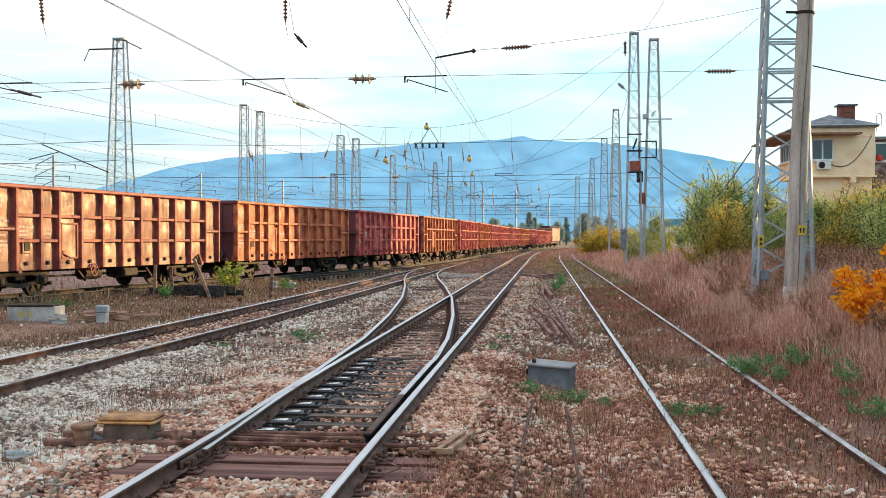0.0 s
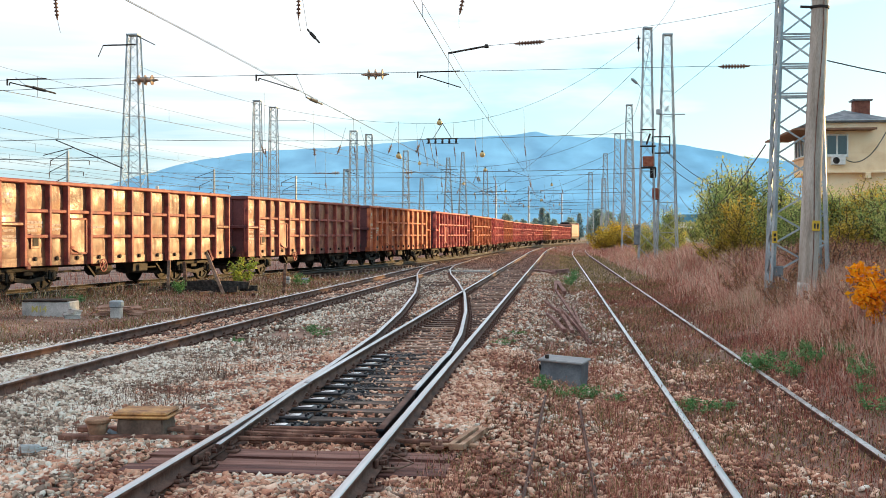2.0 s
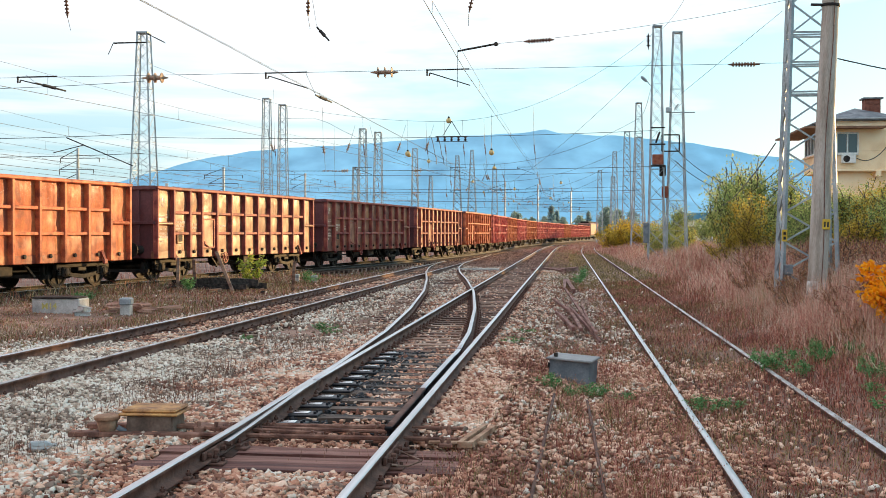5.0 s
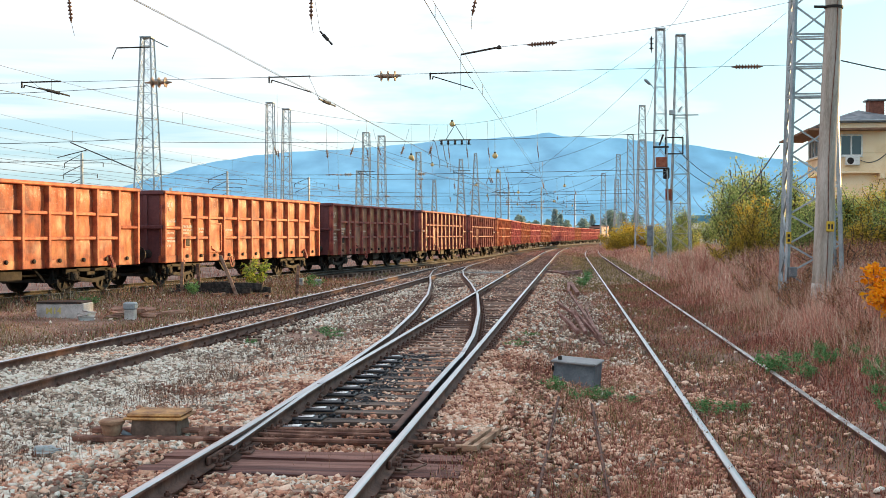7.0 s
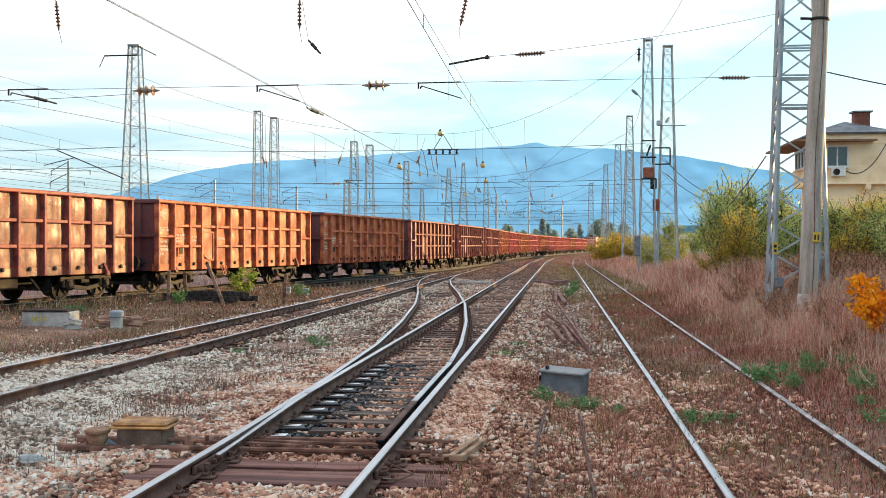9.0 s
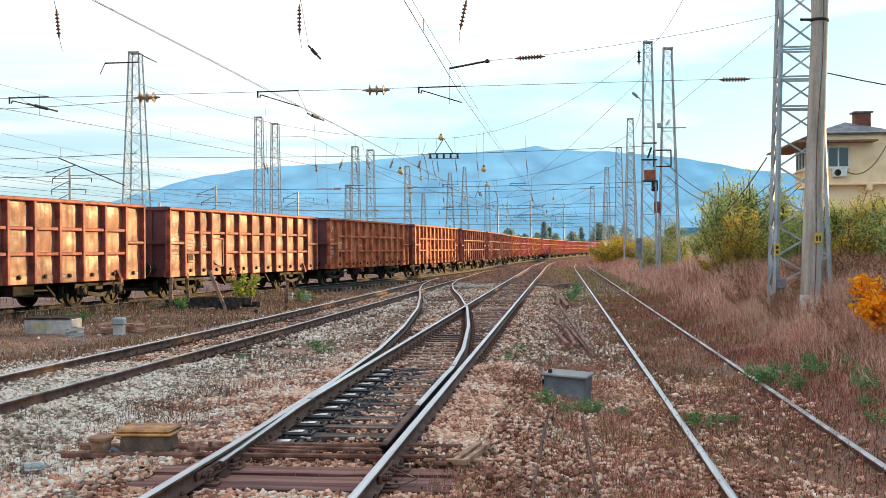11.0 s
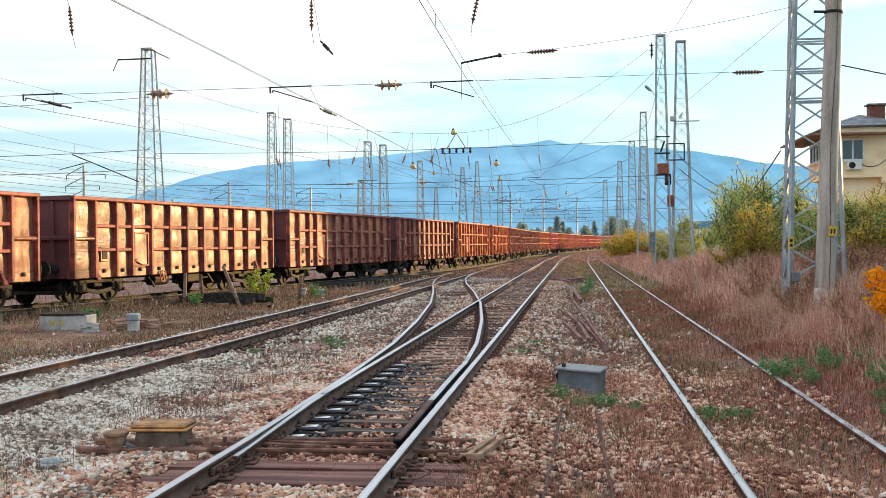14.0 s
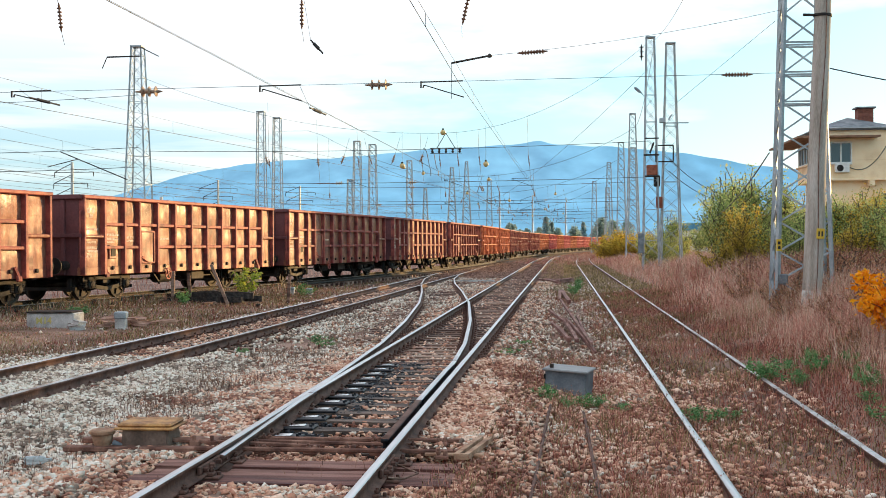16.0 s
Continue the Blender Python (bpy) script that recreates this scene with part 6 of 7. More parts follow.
def scatter(n, x0, x1, y0, y1, seed, bias=1.0):
    rng = rng_of(seed)
    x = rng.uniform(x0, x1, n)
    y = y0 + (y1 - y0) * rng.random(n) ** bias
    return x, y, rng


M_SLIDE = mat("bright_worn_slide_plate", [(0.66, 0.68, 0.70), (0.80, 0.81, 0.83)], scale=6, rough=0.16, metal=1.0, bump=0.03)


def make_ballast():
    x, y, r = scatter(185000, -9.5, 3.2, 6.3, 18.5, 61)
    d = near_track(x, y)
    # weeds thin the stone out beside the low track and beyond the side track
    keep = np.where(x > 1.3, 0.05 + 0.25 * (patch(x, y, 1.6, 2.2) > 0.72), np.where(x > -0.75, 0.30, np.where(x < -8.6, 0.12, 1.0)))
    keep = keep * np.where(patch(x, y, 0.6, 0.4) < 0.18, 0.35, 1.0)
    ok = (r.random(len(x)) < keep) & (x < y * 0.34 + 0.6) & (x > -y * 0.56 - 0.8)
    ok &= ~((np.abs(x - main_x(y)) < 0.72) & (y > 9.7) & (r.random(len(x)) < 0.2))
    # nothing on the rails' heads or the blades' plates
    x, y, d = x[ok], y[ok], d[ok]
    rail = np.minimum(np.abs(np.abs(x - main_x(y)) - 0.752), np.abs(np.abs(x - left_x(y)) - 0.752))
    ok = rail > 0.08
    ok &= ~((np.abs(x - main_x(y)) < 1.34) & (y > 8.93) & (y < 9.98))
    x, y, d = x[ok], y[ok], d[ok]
    size = rng_of(62).uniform(0.018, 0.044, len(x)) * (1 + 0.3 * (rng_of(63).random(len(x)) > 0.93))
    stain = np.where(x > -3.3, 0.78, np.clip(0.78 - (-3.3 - x) * 0.30, 0.16, 0.78))
    rust = 0.4 * patch(x, y, 1.5, 0.7) + 0.6 * rng_of(64).random(len(x)) < stain
    inside = np.abs(x - main_x(y)) < 1.3
    side = (np.abs(x - main_x(y)) > 0.80) & (np.abs(x - main_x(y)) < 1.75) & ((y > 10.1) | (np.abs(x - main_x(y)) > 1.35))
    side |= (np.abs(x - left_x(y)) > 0.93) & (np.abs(x - left_x(y)) < 1.7)
    mx = x - main_x(y)
    oily = (y > 10.7) & (y < 18.4) & ((mx > -0.70) & (mx < -0.20 - 0.12 * np.sin(y * 11) + 0.25 * smoothstep(11.5, 14, y)) | (mx > 0.36) & (mx < 0.70) & (y < 16.5)) & (rng_of(67).random(len(x)) < 0.85)
    lift = np.where(inside & ~side, np.where(y > 9.7, 0.003, 0.02), np.maximum(0.055 * (1 - smoothstep(1.2, 2.5, np.abs(x - left_x(y)))), 0.075 * (1 - smoothstep(1.3, 2.4, np.abs(x - main_x(y)))) * np.maximum(smoothstep(9.6, 10.9, y), smoothstep(1.3, 1.7, np.abs(x - main_x(y))))))
    for nm, m_, mk, lab in (("ballast", M_STONE, ~rust, "pale crushed limestone ballast between the tracks"), ("rusty_ballast", M_STONE_RUST, rust, "rust-stained crushed ballast along the rails")):
        stones(nm, x[mk & ~oily], y[mk & ~oily], size[mk & ~oily], 65, m_, lab, lift=lift[mk & ~oily])
    stones("oily_ballast", x[oily], y[oily], size[oily], 66, M_OIL, "black oil-soaked ballast under the switch blades", lift=lift[oily])
    x, y, r = scatter(62000, -14.0, 3.0, 18.5, 62, 71, 1.5)
    keep = np.where(x > 1.3, 0.03, np.where(x > -0.4, 0.40, np.where(x < left_x(y) - 1.4, 0.025, 1.0)))
    keep = keep * np.where(patch(x, y, 0.35, 2.4) < 0.2, 0.3, 1.0)
    ok = (r.random(len(x)) < keep) & (x > -y * 0.5)
    x, y = x[ok], y[ok]
    rail = np.minimum(np.abs(np.abs(x - main_x(y)) - 0.752), np.abs(np.abs(x - left_x(y)) - 0.752))
    rail = np.minimum(rail, np.abs(np.abs(x - branch_x(y)) - 0.752))
    ok = rail > 0.11
    x, y = x[ok], y[ok]
    size = rng_of(72).uniform(0.035, 0.062, len(x))
    rust = rng_of(74).random(len(x)) < np.maximum(np.clip(1.2 - np.abs(x - main_x(y)) * 0.5, 0.15, 0.8), 0.9 * (np.abs(x - left_x(y)) < 0.9))
    for nm, m_, mk, lab in (("far_ballast", M_STONE, ~rust, "pale crushed ballast further along the yard"), ("far_rusty_ballast", M_STONE_RUST, rust, "rust-stained ballast further along the yard")):
        inn = np.minimum(np.abs(x - main_x(y)), np.abs(x - left_x(y))) < 0.93
        stones(nm, x[mk], y[mk], size[mk], 75, m_, lab, octa=True, lift=np.where(inn, 0.0, 0.05 * (1 - smoothstep(1.2, 2.4, np.minimum(np.abs(x - main_x(y)), np.abs(x - left_x(y))))))[mk])


make_ballast()


def grass(name, x, y, h, width, seed, material, label, lean=0.35, z=None, heads=0.0):
    """Dry stalks: each a bent, tapering blade; some carry a small seed head."""
    rng = rng_of(seed)
    n = len(x)
    a = rng.uniform(0, 2 * math.pi, n)
    l = np.abs(rng.normal(size=n)) * lean
    dx, dy = np.cos(a) * l, np.sin(a) * l
    fa = rng.uniform(0, math.pi, n)
    wx, wy = np.cos(fa) * width, np.sin(fa) * width
    z0 = (ground_z(x, y) - 0.04) if z is None else z
    P = np.empty((n, 5, 3))
    P[:, 0] = np.stack([x - wx, y - wy, z0], 1)
    P[:, 1] = np.stack([x + wx, y + wy, z0], 1)
    P[:, 2] = np.stack([x + wx * 0.7 + dx * h * 0.4, y + wy * 0.7 + dy * h * 0.4, z0 + h * 0.62], 1)
    P[:, 3] = np.stack([x - wx * 0.7 + dx * h * 0.4, y - wy * 0.7 + dy * h * 0.4, z0 + h * 0.62], 1)
    P[:, 4] = np.stack([x + dx * h, y + dy * h, z0 + h * (1 - 0.25 * np.minimum(l, 1))], 1)
    i = np.arange(n)[:, None] * 5
    f = np.concatenate([i + np.array([[0, 1, 2]]), i + np.array([[0, 2, 3]]), i + np.array([[3, 2, 4]])], 1).reshape(-1, 3)
    v = P.reshape(-1, 3)
    if heads > 0:
        m_ = rng.random(n) < heads
        t = P[m_, 4]
        k = len(t)
        s = (0.0035 + 0.005 * rng.random(k))[:, None] * (0.6 + width.mean() * 60 if hasattr(width, "mean") else 1.0)
        q = np.stack([t + np.array([0, 0, 1.0]) * s * 2.6, t + np.array([1.0, 0, 0.4]) * s, t - np.array([1.0, 0, -0.4]) * s, t + np.array([0, 1.0, -0.6]) * s], 1).reshape(-1, 3)
        j = np.arange(k)[:, None] * 4 + len(v)
        f = np.concatenate([f, np.concatenate([j + np.array([[0, 1, 3]]), j + np.array([[0, 3, 2]]), j + np.array([[1, 2, 3]])], 1).reshape(-1, 3)])
        v = np.concatenate([v, q])
    tagged(new(name, raw(name, v, f, material)), label, "dry grass", kind="stuff")


M_GRASS_RED = mat("reddish_dry_grass", [(0.36, 0.125, 0.095), (0.62, 0.295, 0.22), (0.80, 0.50, 0.39)], scale=0.5, fine=6, island=0.6, bump=0, rough=0.85, spec=0.2)
M_WEED_RED = mat("low_red_brown_weed", [(0.22, 0.062, 0.048), (0.42, 0.155, 0.108), (0.58, 0.29, 0.215)], scale=0.5, fine=6, island=0.6, bump=0, rough=0.85, spec=0.2)
M_GRASS_STRAW = mat("straw_dry_grass", [(0.36, 0.23, 0.16), (0.58, 0.42, 0.30), (0.74, 0.60, 0.47)], scale=0.5, fine=6, island=0.6, bump=0, rough=0.85, spec=0.2)
M_GRASS_OLIVE = mat("olive_grass", [(0.12, 0.10, 0.04), (0.25, 0.20, 0.08), (0.40, 0.30, 0.14)], scale=0.5, fine=6, island=0.6, bump=0, rough=0.85, spec=0.2)
M_WEED_DARK = mat("dark_dead_weed", [(0.09, 0.045, 0.035), (0.20, 0.10, 0.07), (0.33, 0.18, 0.12)], scale=0.8, fine=8, island=0.6, bump=0, rough=0.9, spec=0.1)


def make_grass():
    # tall dry grass on the bank
    x, y, r = scatter(95000, 3.1, 9.5, 8.5, 32, 81, 1.0)
    edge = np.interp(y, [8, 14, 22, 32], [3.9, 3.7, 3.5, 3.4]) + 0.5 * (patch(x, y, 0.8, 1.0) - 0.5)
    dens = np.clip((x - edge) / 0.9, 0, 1) * np.where(patch(x, y, 0.7, 3.0) < 0.25, 0.5, 1)
    ok = r.random(len(x)) < dens
    x, y = x[ok], y[ok]
    h = rng_of(82).uniform(0.12, 0.82, len(x)) ** 1.2 * np.clip(0.45 + (x - 3.6) * 0.35, 0.4, 1.15)
    q = rng_of(83).random(len(x)) + 0.35 * (patch(x, y, 0.45, 5.0) - 0.5)
    for nm, m_, a, b in (("reddish_grass", M_GRASS_RED, -1, 0.55), ("straw_grass", M_GRASS_STRAW, 0.55, 0.9), ("olive_grass", M_GRASS_OLIVE, 0.9, 3)):
        k = (q >= a) & (q < b)
        grass(nm, x[k], y[k], h[k], np.full(k.sum(), 0.0036), 84, m_, "tall dry autumn grass on the bank", 0.75, heads=0.5)
    x, y, r = scatter(46000, 3.1, 13, 32, 130, 85, 1.7)
    x = x + bend(y)
    edge = 3.6 + bend(y) + 0.6 * (patch(x, y, 0.4, 1.0) - 0.5)
    ok = r.random(len(x)) < np.clip((x - edge) / 1.0, 0, 1)
    x, y = x[ok], y[ok]
    h = rng_of(86).uniform(0.3, 1.0, len(x)) * np.clip(0.5 + (x - bend(y) - 3.6) * 0.3, 0.45, 1.2)
    q = rng_of(87).random(len(x))
    for nm, m_, a, b in (("reddish_grass", M_GRASS_RED, -1, 0.66), ("straw_grass", M_GRASS_STRAW, 0.66, 0.95), ("olive_grass", M_GRASS_OLIVE, 0.95, 3)):
        k = (q >= a) & (q < b)
        grass(nm, x[k], y[k], h[k], np.full(k.sum(), 0.008), 88, m_, "dry reddish grass along the far bank", 0.7, heads=0.3)
    # low weeds round the sunken track
    x, y, r = scatter(135000, -1.1, 4.6, 6.5, 48, 91, 1.5)
    dens = np.where((x > -0.35) & (x < 0.65) & (y > 21.5) & (y < 38), 0.2, 1.0) * np.where(x < 1.2, 0.30 + 0.4 * patch(x, y, 0.9, 0.3), 1.0) * np.where((y < 14.3) & (np.minimum(np.abs(x + 0.26), np.abs(x - 0.29)) < 0.10), 0.12, 1.0) * np.where(patch(x, y, 1.1, 4.0) < 0.3, 0.45, 1.0)
    ok = r.random(len(x)) < dens
    x, y = x[ok], y[ok]
    ok = np.minimum(np.abs(x - right_x(y) - 0.752), np.abs(x - right_x(y) + 0.752)) > 0.06
    x, y = x[ok], y[ok]
    h = rng_of(92).uniform(0.05, 0.20, len(x)) * np.where((x < 0.7) & (y < 20), 1.15, 0.9) * (0.7 + 0.6 * patch(x, y, 0.8, 2.0))
    q = rng_of(93).random(len(x)) + 0.5 * (patch(x, y, 0.6, 6.0) - 0.5)
    for nm, m_, a, b in (("low_red_weeds", M_WEED_RED, -1, 0.5), ("low_dark_weeds", M_WEED_DARK, 0.5, 0.75), ("low_olive_weeds", M_GRASS_OLIVE, 0.75, 3)):
        k = (q >= a) & (q < b)
        grass(nm, x[k], y[k], h[k], 0.003 + 0.00012 * y[k], 94, m_, "low reddish weeds round the sunken track", 0.6, heads=0.4)
    x, y, r = scatter(46000, -1.25, 1.3, 6.4, 21, 191, 1.25)
    clump = patch(x, y, 1.7, 0.9) * 0.6 + patch(x, y, 4.1, 2.6) * 0.4
    dens = np.clip((clump - 0.40) * 3.4, 0.0, 1.0) * np.where((x > -0.16) & (x < 0.27) & (y < 14), 0.25, 1.0) * np.where(x < -0.95, 0.35, 1.0)
    dens = dens * np.where((y < 10.2) & (x < -0.45), 0.35, 1.0)
    dens = dens * np.where((y < 14.3) & (np.minimum(np.abs(x + 0.24), np.abs(x - 0.285)) < 0.13), 0.05, 1.0)
    ok = (r.random(len(x)) < dens) & ~((np.abs(x - 0.06) < 0.36) & (np.abs(y - 16.1) < 0.3))
    x, y = x[ok], y[ok]
    h = rng_of(192).uniform(0.05, 0.24, len(x)) * np.where(y > 15, 0.8, 1.0)
    q = rng_of(193).random(len(x)) + 0.4 * (patch(x, y, 1.1, 3.0) - 0.5)
    for nm, m_, a, b in (("clumped_red_weeds", M_WEED_RED, -1, 0.5), ("clumped_tan_weeds", M_GRASS_RED, 0.5, 0.72), ("clumped_olive_weeds", M_GRASS_OLIVE, 0.72, 3)):
        k = (q >= a) & (q < b)
        grass(nm, x[k], y[k], h[k], 0.0026 + 0.0001 * y[k], 194, m_, "red-brown weeds in clumps round the cable box", 0.7, heads=0.6)
    # weeds in the ballast
    x, y, r = scatter(26000, -9.5, 0.2, 6.5, 40, 95, 1.4)
    dens = np.clip((patch(x, y, 1.3, 1.0) - 0.55) * 3.2, 0.02, 1.0) * np.where(np.abs(x + 5.0) < 1.2, 1.0, 0.35)
    ok = (r.random(len(x)) < dens) & (np.abs(np.abs(x - main_x(y)) - 0.752) > 0.08)
    x, y = x[ok], y[ok]
    h = rng_of(96).uniform(0.06, 0.26, len(x))
    grass("ballast_weeds", x, y, h, 0.0022 + 0.0001 * y, 97, M_WEED_DARK, "thin dead weeds growing through the ballast", 0.5, heads=0.6)
    # dark dead clumps standing in the ballast
    r = rng_of(201)
    cx, cy = np.array([-4.75, -4.5, -5.0, -5.15, -4.35, -4.9, -5.4, -4.1, -4.6, -5.2, -6.1, -5.6, -3.75, -3.9]), np.array([9.3, 11.9, 12.6, 13.6, 13.0, 15.2, 16.6, 15.8, 18.4, 19.5, 12.2, 10.4, 18.0, 21.0])
    k = r.integers(0, len(cx), 3000)
    x, y = cx[k] + r.normal(size=len(k)) * 0.24, cy[k] + r.normal(size=len(k)) * 0.5
    ok = (np.abs(np.abs(x - left_x(y)) - 0.752) > 0.1) & (np.abs(x - main_x(y)) > 0.9)
    x, y = x[ok], y[ok]
    grass("dead_weed_clumps", x, y, rng_of(202).uniform(0.06, 0.30, len(x)), 0.0024 + 0.00008 * y, 203, M_WEED_DARK, "dark dead weed clumps in the ballast", 0.55, heads=0.7)
    # rough grass between the side track and the train
    x, y, r = scatter(60000, -17, -7.6, 17, 75, 98, 1.5)
    ok = (x < left_x(y) - 1.15) & (x > train_x_at(y) + 0.95) & (r.random(len(x)) < 0.5 + 0.6 * patch(x, y, 0.6, 1.5))
    x, y = x[ok], y[ok]
    h = rng_of(99).uniform(0.04, 0.17, len(x)) * np.where((y < 25.2) & (y > 21) & (x < -9.4), 0.4, 1.0)
    q = rng_of(100).random(len(x)) + 0.4 * (patch(x, y, 0.4, 2.0) - 0.5)
    for nm, m_, a, b in (("yard_olive_grass", M_GRASS_OLIVE, -1, 0.55), ("yard_dark_weeds", M_WEED_DARK, 0.55, 0.72), ("yard_red_grass", M_WEED_RED, 0.72, 3)):
        k = (q >= a) & (q < b)
        grass(nm, x[k], y[k], h[k], 0.004 + 0.00015 * y[k], 101, m_, "rough autumn grass between the tracks", 0.6, heads=0.3)
    # denser turf on the near part of the yard, and taller tufts along the train's rail
    x, y, r = scatter(90000, -17, -7.6, 16, 46, 111, 1.3)
    gap = x - train_x_at(y)
    ok = (x < left_x(y) - 1.05) & (gap > 0.9) & (x > -0.56 * y - 1) & (r.random(len(x)) < 0.35 + 0.75 * patch(x, y, 0.9, 4.5))
    x, y, gap = x[ok], y[ok], gap[ok]
    h = rng_of(112).uniform(0.03, 0.13, len(x)) * (1 + 2.8 * (1 - smoothstep(1.0, 2.2, gap))) * np.where((y < 25.2) & (y > 21) & (x < -9.4), 0.5, 1.0)
    q = rng_of(113).random(len(x)) + 0.5 * (patch(x, y, 0.5, 1.2) - 0.5)
    for nm, m_, a, b in (("turf_olive", M_GRASS_OLIVE, -1, 0.42), ("turf_red", M_WEED_RED, 0.42, 0.72), ("turf_straw", M_GRASS_STRAW, 0.72, 3)):
        k = (q >= a) & (q < b)
        grass(nm, x[k], y[k], h[k], 0.0035 + 0.00013 * y[k], 114, m_, "short rough turf between the side track and the train", 0.8, heads=0.3)
    x, y, r = scatter(20000, -40, -8, 14, 130, 102, 1.6)
    ok = (x < train_x_at(y) - 1.0) & (r.random(len(x)) < 0.8)
    x, y = x[ok], y[ok]
    grass("far_yard_grass", x, y, rng_of(103).uniform(0.1, 0.4, len(x)), np.full(len(x), 0.012), 104, M_GRASS_RED, "rough dry grass behind the train", 0.6)
    x, y, r = scatter(14000, -9, 0, 55, 110, 108, 1.4)
    stones("distant_ballast", x, y, rng_of(109).uniform(0.05, 0.08, len(x)), 110, M_STONE_BROWN, "brownish ballast far along the tracks", octa=True)
    # weeds close over the tracks far off
    x, y, r = scatter(26000, -9, 16, 108, 250, 301, 1.2)
    tall = x > 3.2
    x = x + bend(y)
    ok = (x > train_x_at(y) + 1.6) & (tall | (np.abs(np.abs(x - main_x(y)) - 0.752) > 0.12) | (y > 140))
    x, y, tall = x[ok], y[ok], tall[ok]
    h = rng_of(302).uniform(0.5, 1.0, len(x)) * np.where(tall, 0.9, 0.28)
    q = rng_of(303).random(len(x))
    for nm, m_, a, b in (("far_red_growth", M_GRASS_RED, -1, 0.6), ("far_dark_growth", M_WEED_RED, 0.6, 0.85), ("far_olive_growth", M_GRASS_OLIVE, 0.85, 3)):
        k = (q >= a) & (q < b)
        grass(nm, x[k], y[k], h[k], np.full(k.sum(), 0.022), 304, m_, "dry growth closing over the far tracks", 0.6)
    # beyond the near yard, between the far rails
    x, y, r = scatter(42000, -6, 4, 42, 130, 105, 1.3)
    ok = (np.abs(x - main_x(y)) > 1.0) & (np.abs(np.abs(x - right_x(y)) - 0.752) > 0.07) & (x - bend(y) > -1.2)
    x, y = x[ok], y[ok]
    grass("far_low_weeds", x, y, rng_of(106).uniform(0.05, 0.2, len(x)), np.full(len(x), 0.012), 107, M_GRASS_OLIVE, "low weeds between the far rails", 0.6)


make_grass()

# fresh green weeds: (x, y, width, height)
_wd = [shrub_me(200 + i, 12, 0.42, 0.30, 560, 0.040, M_LEAF_BRIGHT, 0.55, 0.1, 0.003, M_LEAF_BRIGHT) for i in range(3)]
for i_, (x, y, sc, zs) in enumerate(((1.62, 13.6, 0.9, 0.6), (1.95, 13.8, 0.7, 0.6), (2.95, 17.0, 1.2, 0.9), (3.25, 16.4, 0.8, 0.8), (3.75, 17.3, 0.8, 1.1), (3.9, 18.6, 0.6, 1.2), (3.45, 17.9, 0.7, 0.8), (4.15, 16.2, 0.7, 0.9), (4.5, 14.9, 0.7, 0.8), (3.7, 14.2, 0.6, 0.7), (4.3, 17.6, 0.6, 1.0), (3.95, 15.2, 0.9, 0.8), (3.55, 12.7, 1.0, 0.7), (3.8, 12.1, 1.0, 0.8),
                                     (4.3, 13.6, 1.0, 0.8), (0.65, 51.0, 1.5, 1.1), (0.45, 48.0, 1.2, 1.0), (-5.75, 19.8, 0.55, 0.9), (-4.9, 22.5, 1.0, 0.5), (-4.6, 21.6, 0.8, 0.5), (-12.2, 27.6, 1.5, 0.5), (-0.25, 14.9, 0.8, 0.8), (0.35, 14.9, 0.9, 0.8),
                                     (0.0, 14.6, 0.7, 0.7), (0.75, 14.5, 0.6, 0.6), (-1.0, 20.0, 1.0, 0.5), (-0.8, 22.0, 0.9, 0.5), (-9.5, 41.0, 1.4, 0.9), (-5.6, 10.6, 0.35, 0.6), (-11.4, 33.2, 1.1, 1.2))):
    t = thing("green_weed", "low fresh green weed among dry grass", "weed", "green weeds", at=pose(x, y, float(ground_z(x, y)) - 0.02, 0, 0, 40 * i_) @ Matrix.Diagonal((sc, sc, sc * zs, 1)))
    tagged(part("wood", _wd[i_ % 3][0], None, t), kind="stuff")
    part("foliage", _wd[i_ % 3][1], None, t)
t = thing("leafy_sapling", "green sapling by the timber stack near the train", "sapling", at=pose(-10.35, 36.4, -0.05))
_a, _b = shrub_me(222, 9, 1.35, 0.5, 520, 0.13, M_LEAF_SAP, 0.5, 0.2, 0.008)
tagged(part("wood", _a, None, t), kind="stuff")
part("foliage", _b, None, t)


# ---- small things by the tracks ----
M_LIDGREY = mat("pale_grey_lid_paint", [(0.17, 0.175, 0.18), (0.25, 0.255, 0.26)], scale=5, fine=50, rough=0.5, bump=0.1)


def make_cable_box():
    t = thing("cable_box", "grey painted steel cable box with sloping lid", "cable box", at=pose(0.06, 16.1, -0.43, 0, 3.0, -17))
    bm = bmesh.new()
    box(bm, -0.30, -0.19, -0.08, 0.30, 0.19, 0.40, 0.012)
    part("body", bm, M_GREYBOX, t)
    bm = bmesh.new()
    box(bm, -0.33, -0.23, 0.40, 0.33, 0.23, 0.435, 0.012, m=Matrix.Rotation(radians(3), 4, "X"))
    part("lid", bm, M_LIDGREY, t, "pale grey sloping lid")
    for z in (0.12, 0.30):
        bm = bmesh.new()
        bar(bm, (-0.30, -0.20, z - 0.04), (-0.30, -0.20, z + 0.04), 0.016, 6)
        part("hinge", bm, M_DARKSTEEL, t)
    bm = bmesh.new()
    bar(bm, (-0.22, -0.15, 0.43), (-0.22, -0.15, 0.48), 0.03, 8)
    part("knob", bm, M_DARKSTEEL, t)


make_cable_box()
M_TANRUST = mat("tan_rusted_iron", [(0.20, 0.10, 0.06), (0.36, 0.21, 0.13), (0.48, 0.32, 0.22)], scale=6, fine=40, rough=0.9, bump=0.3)
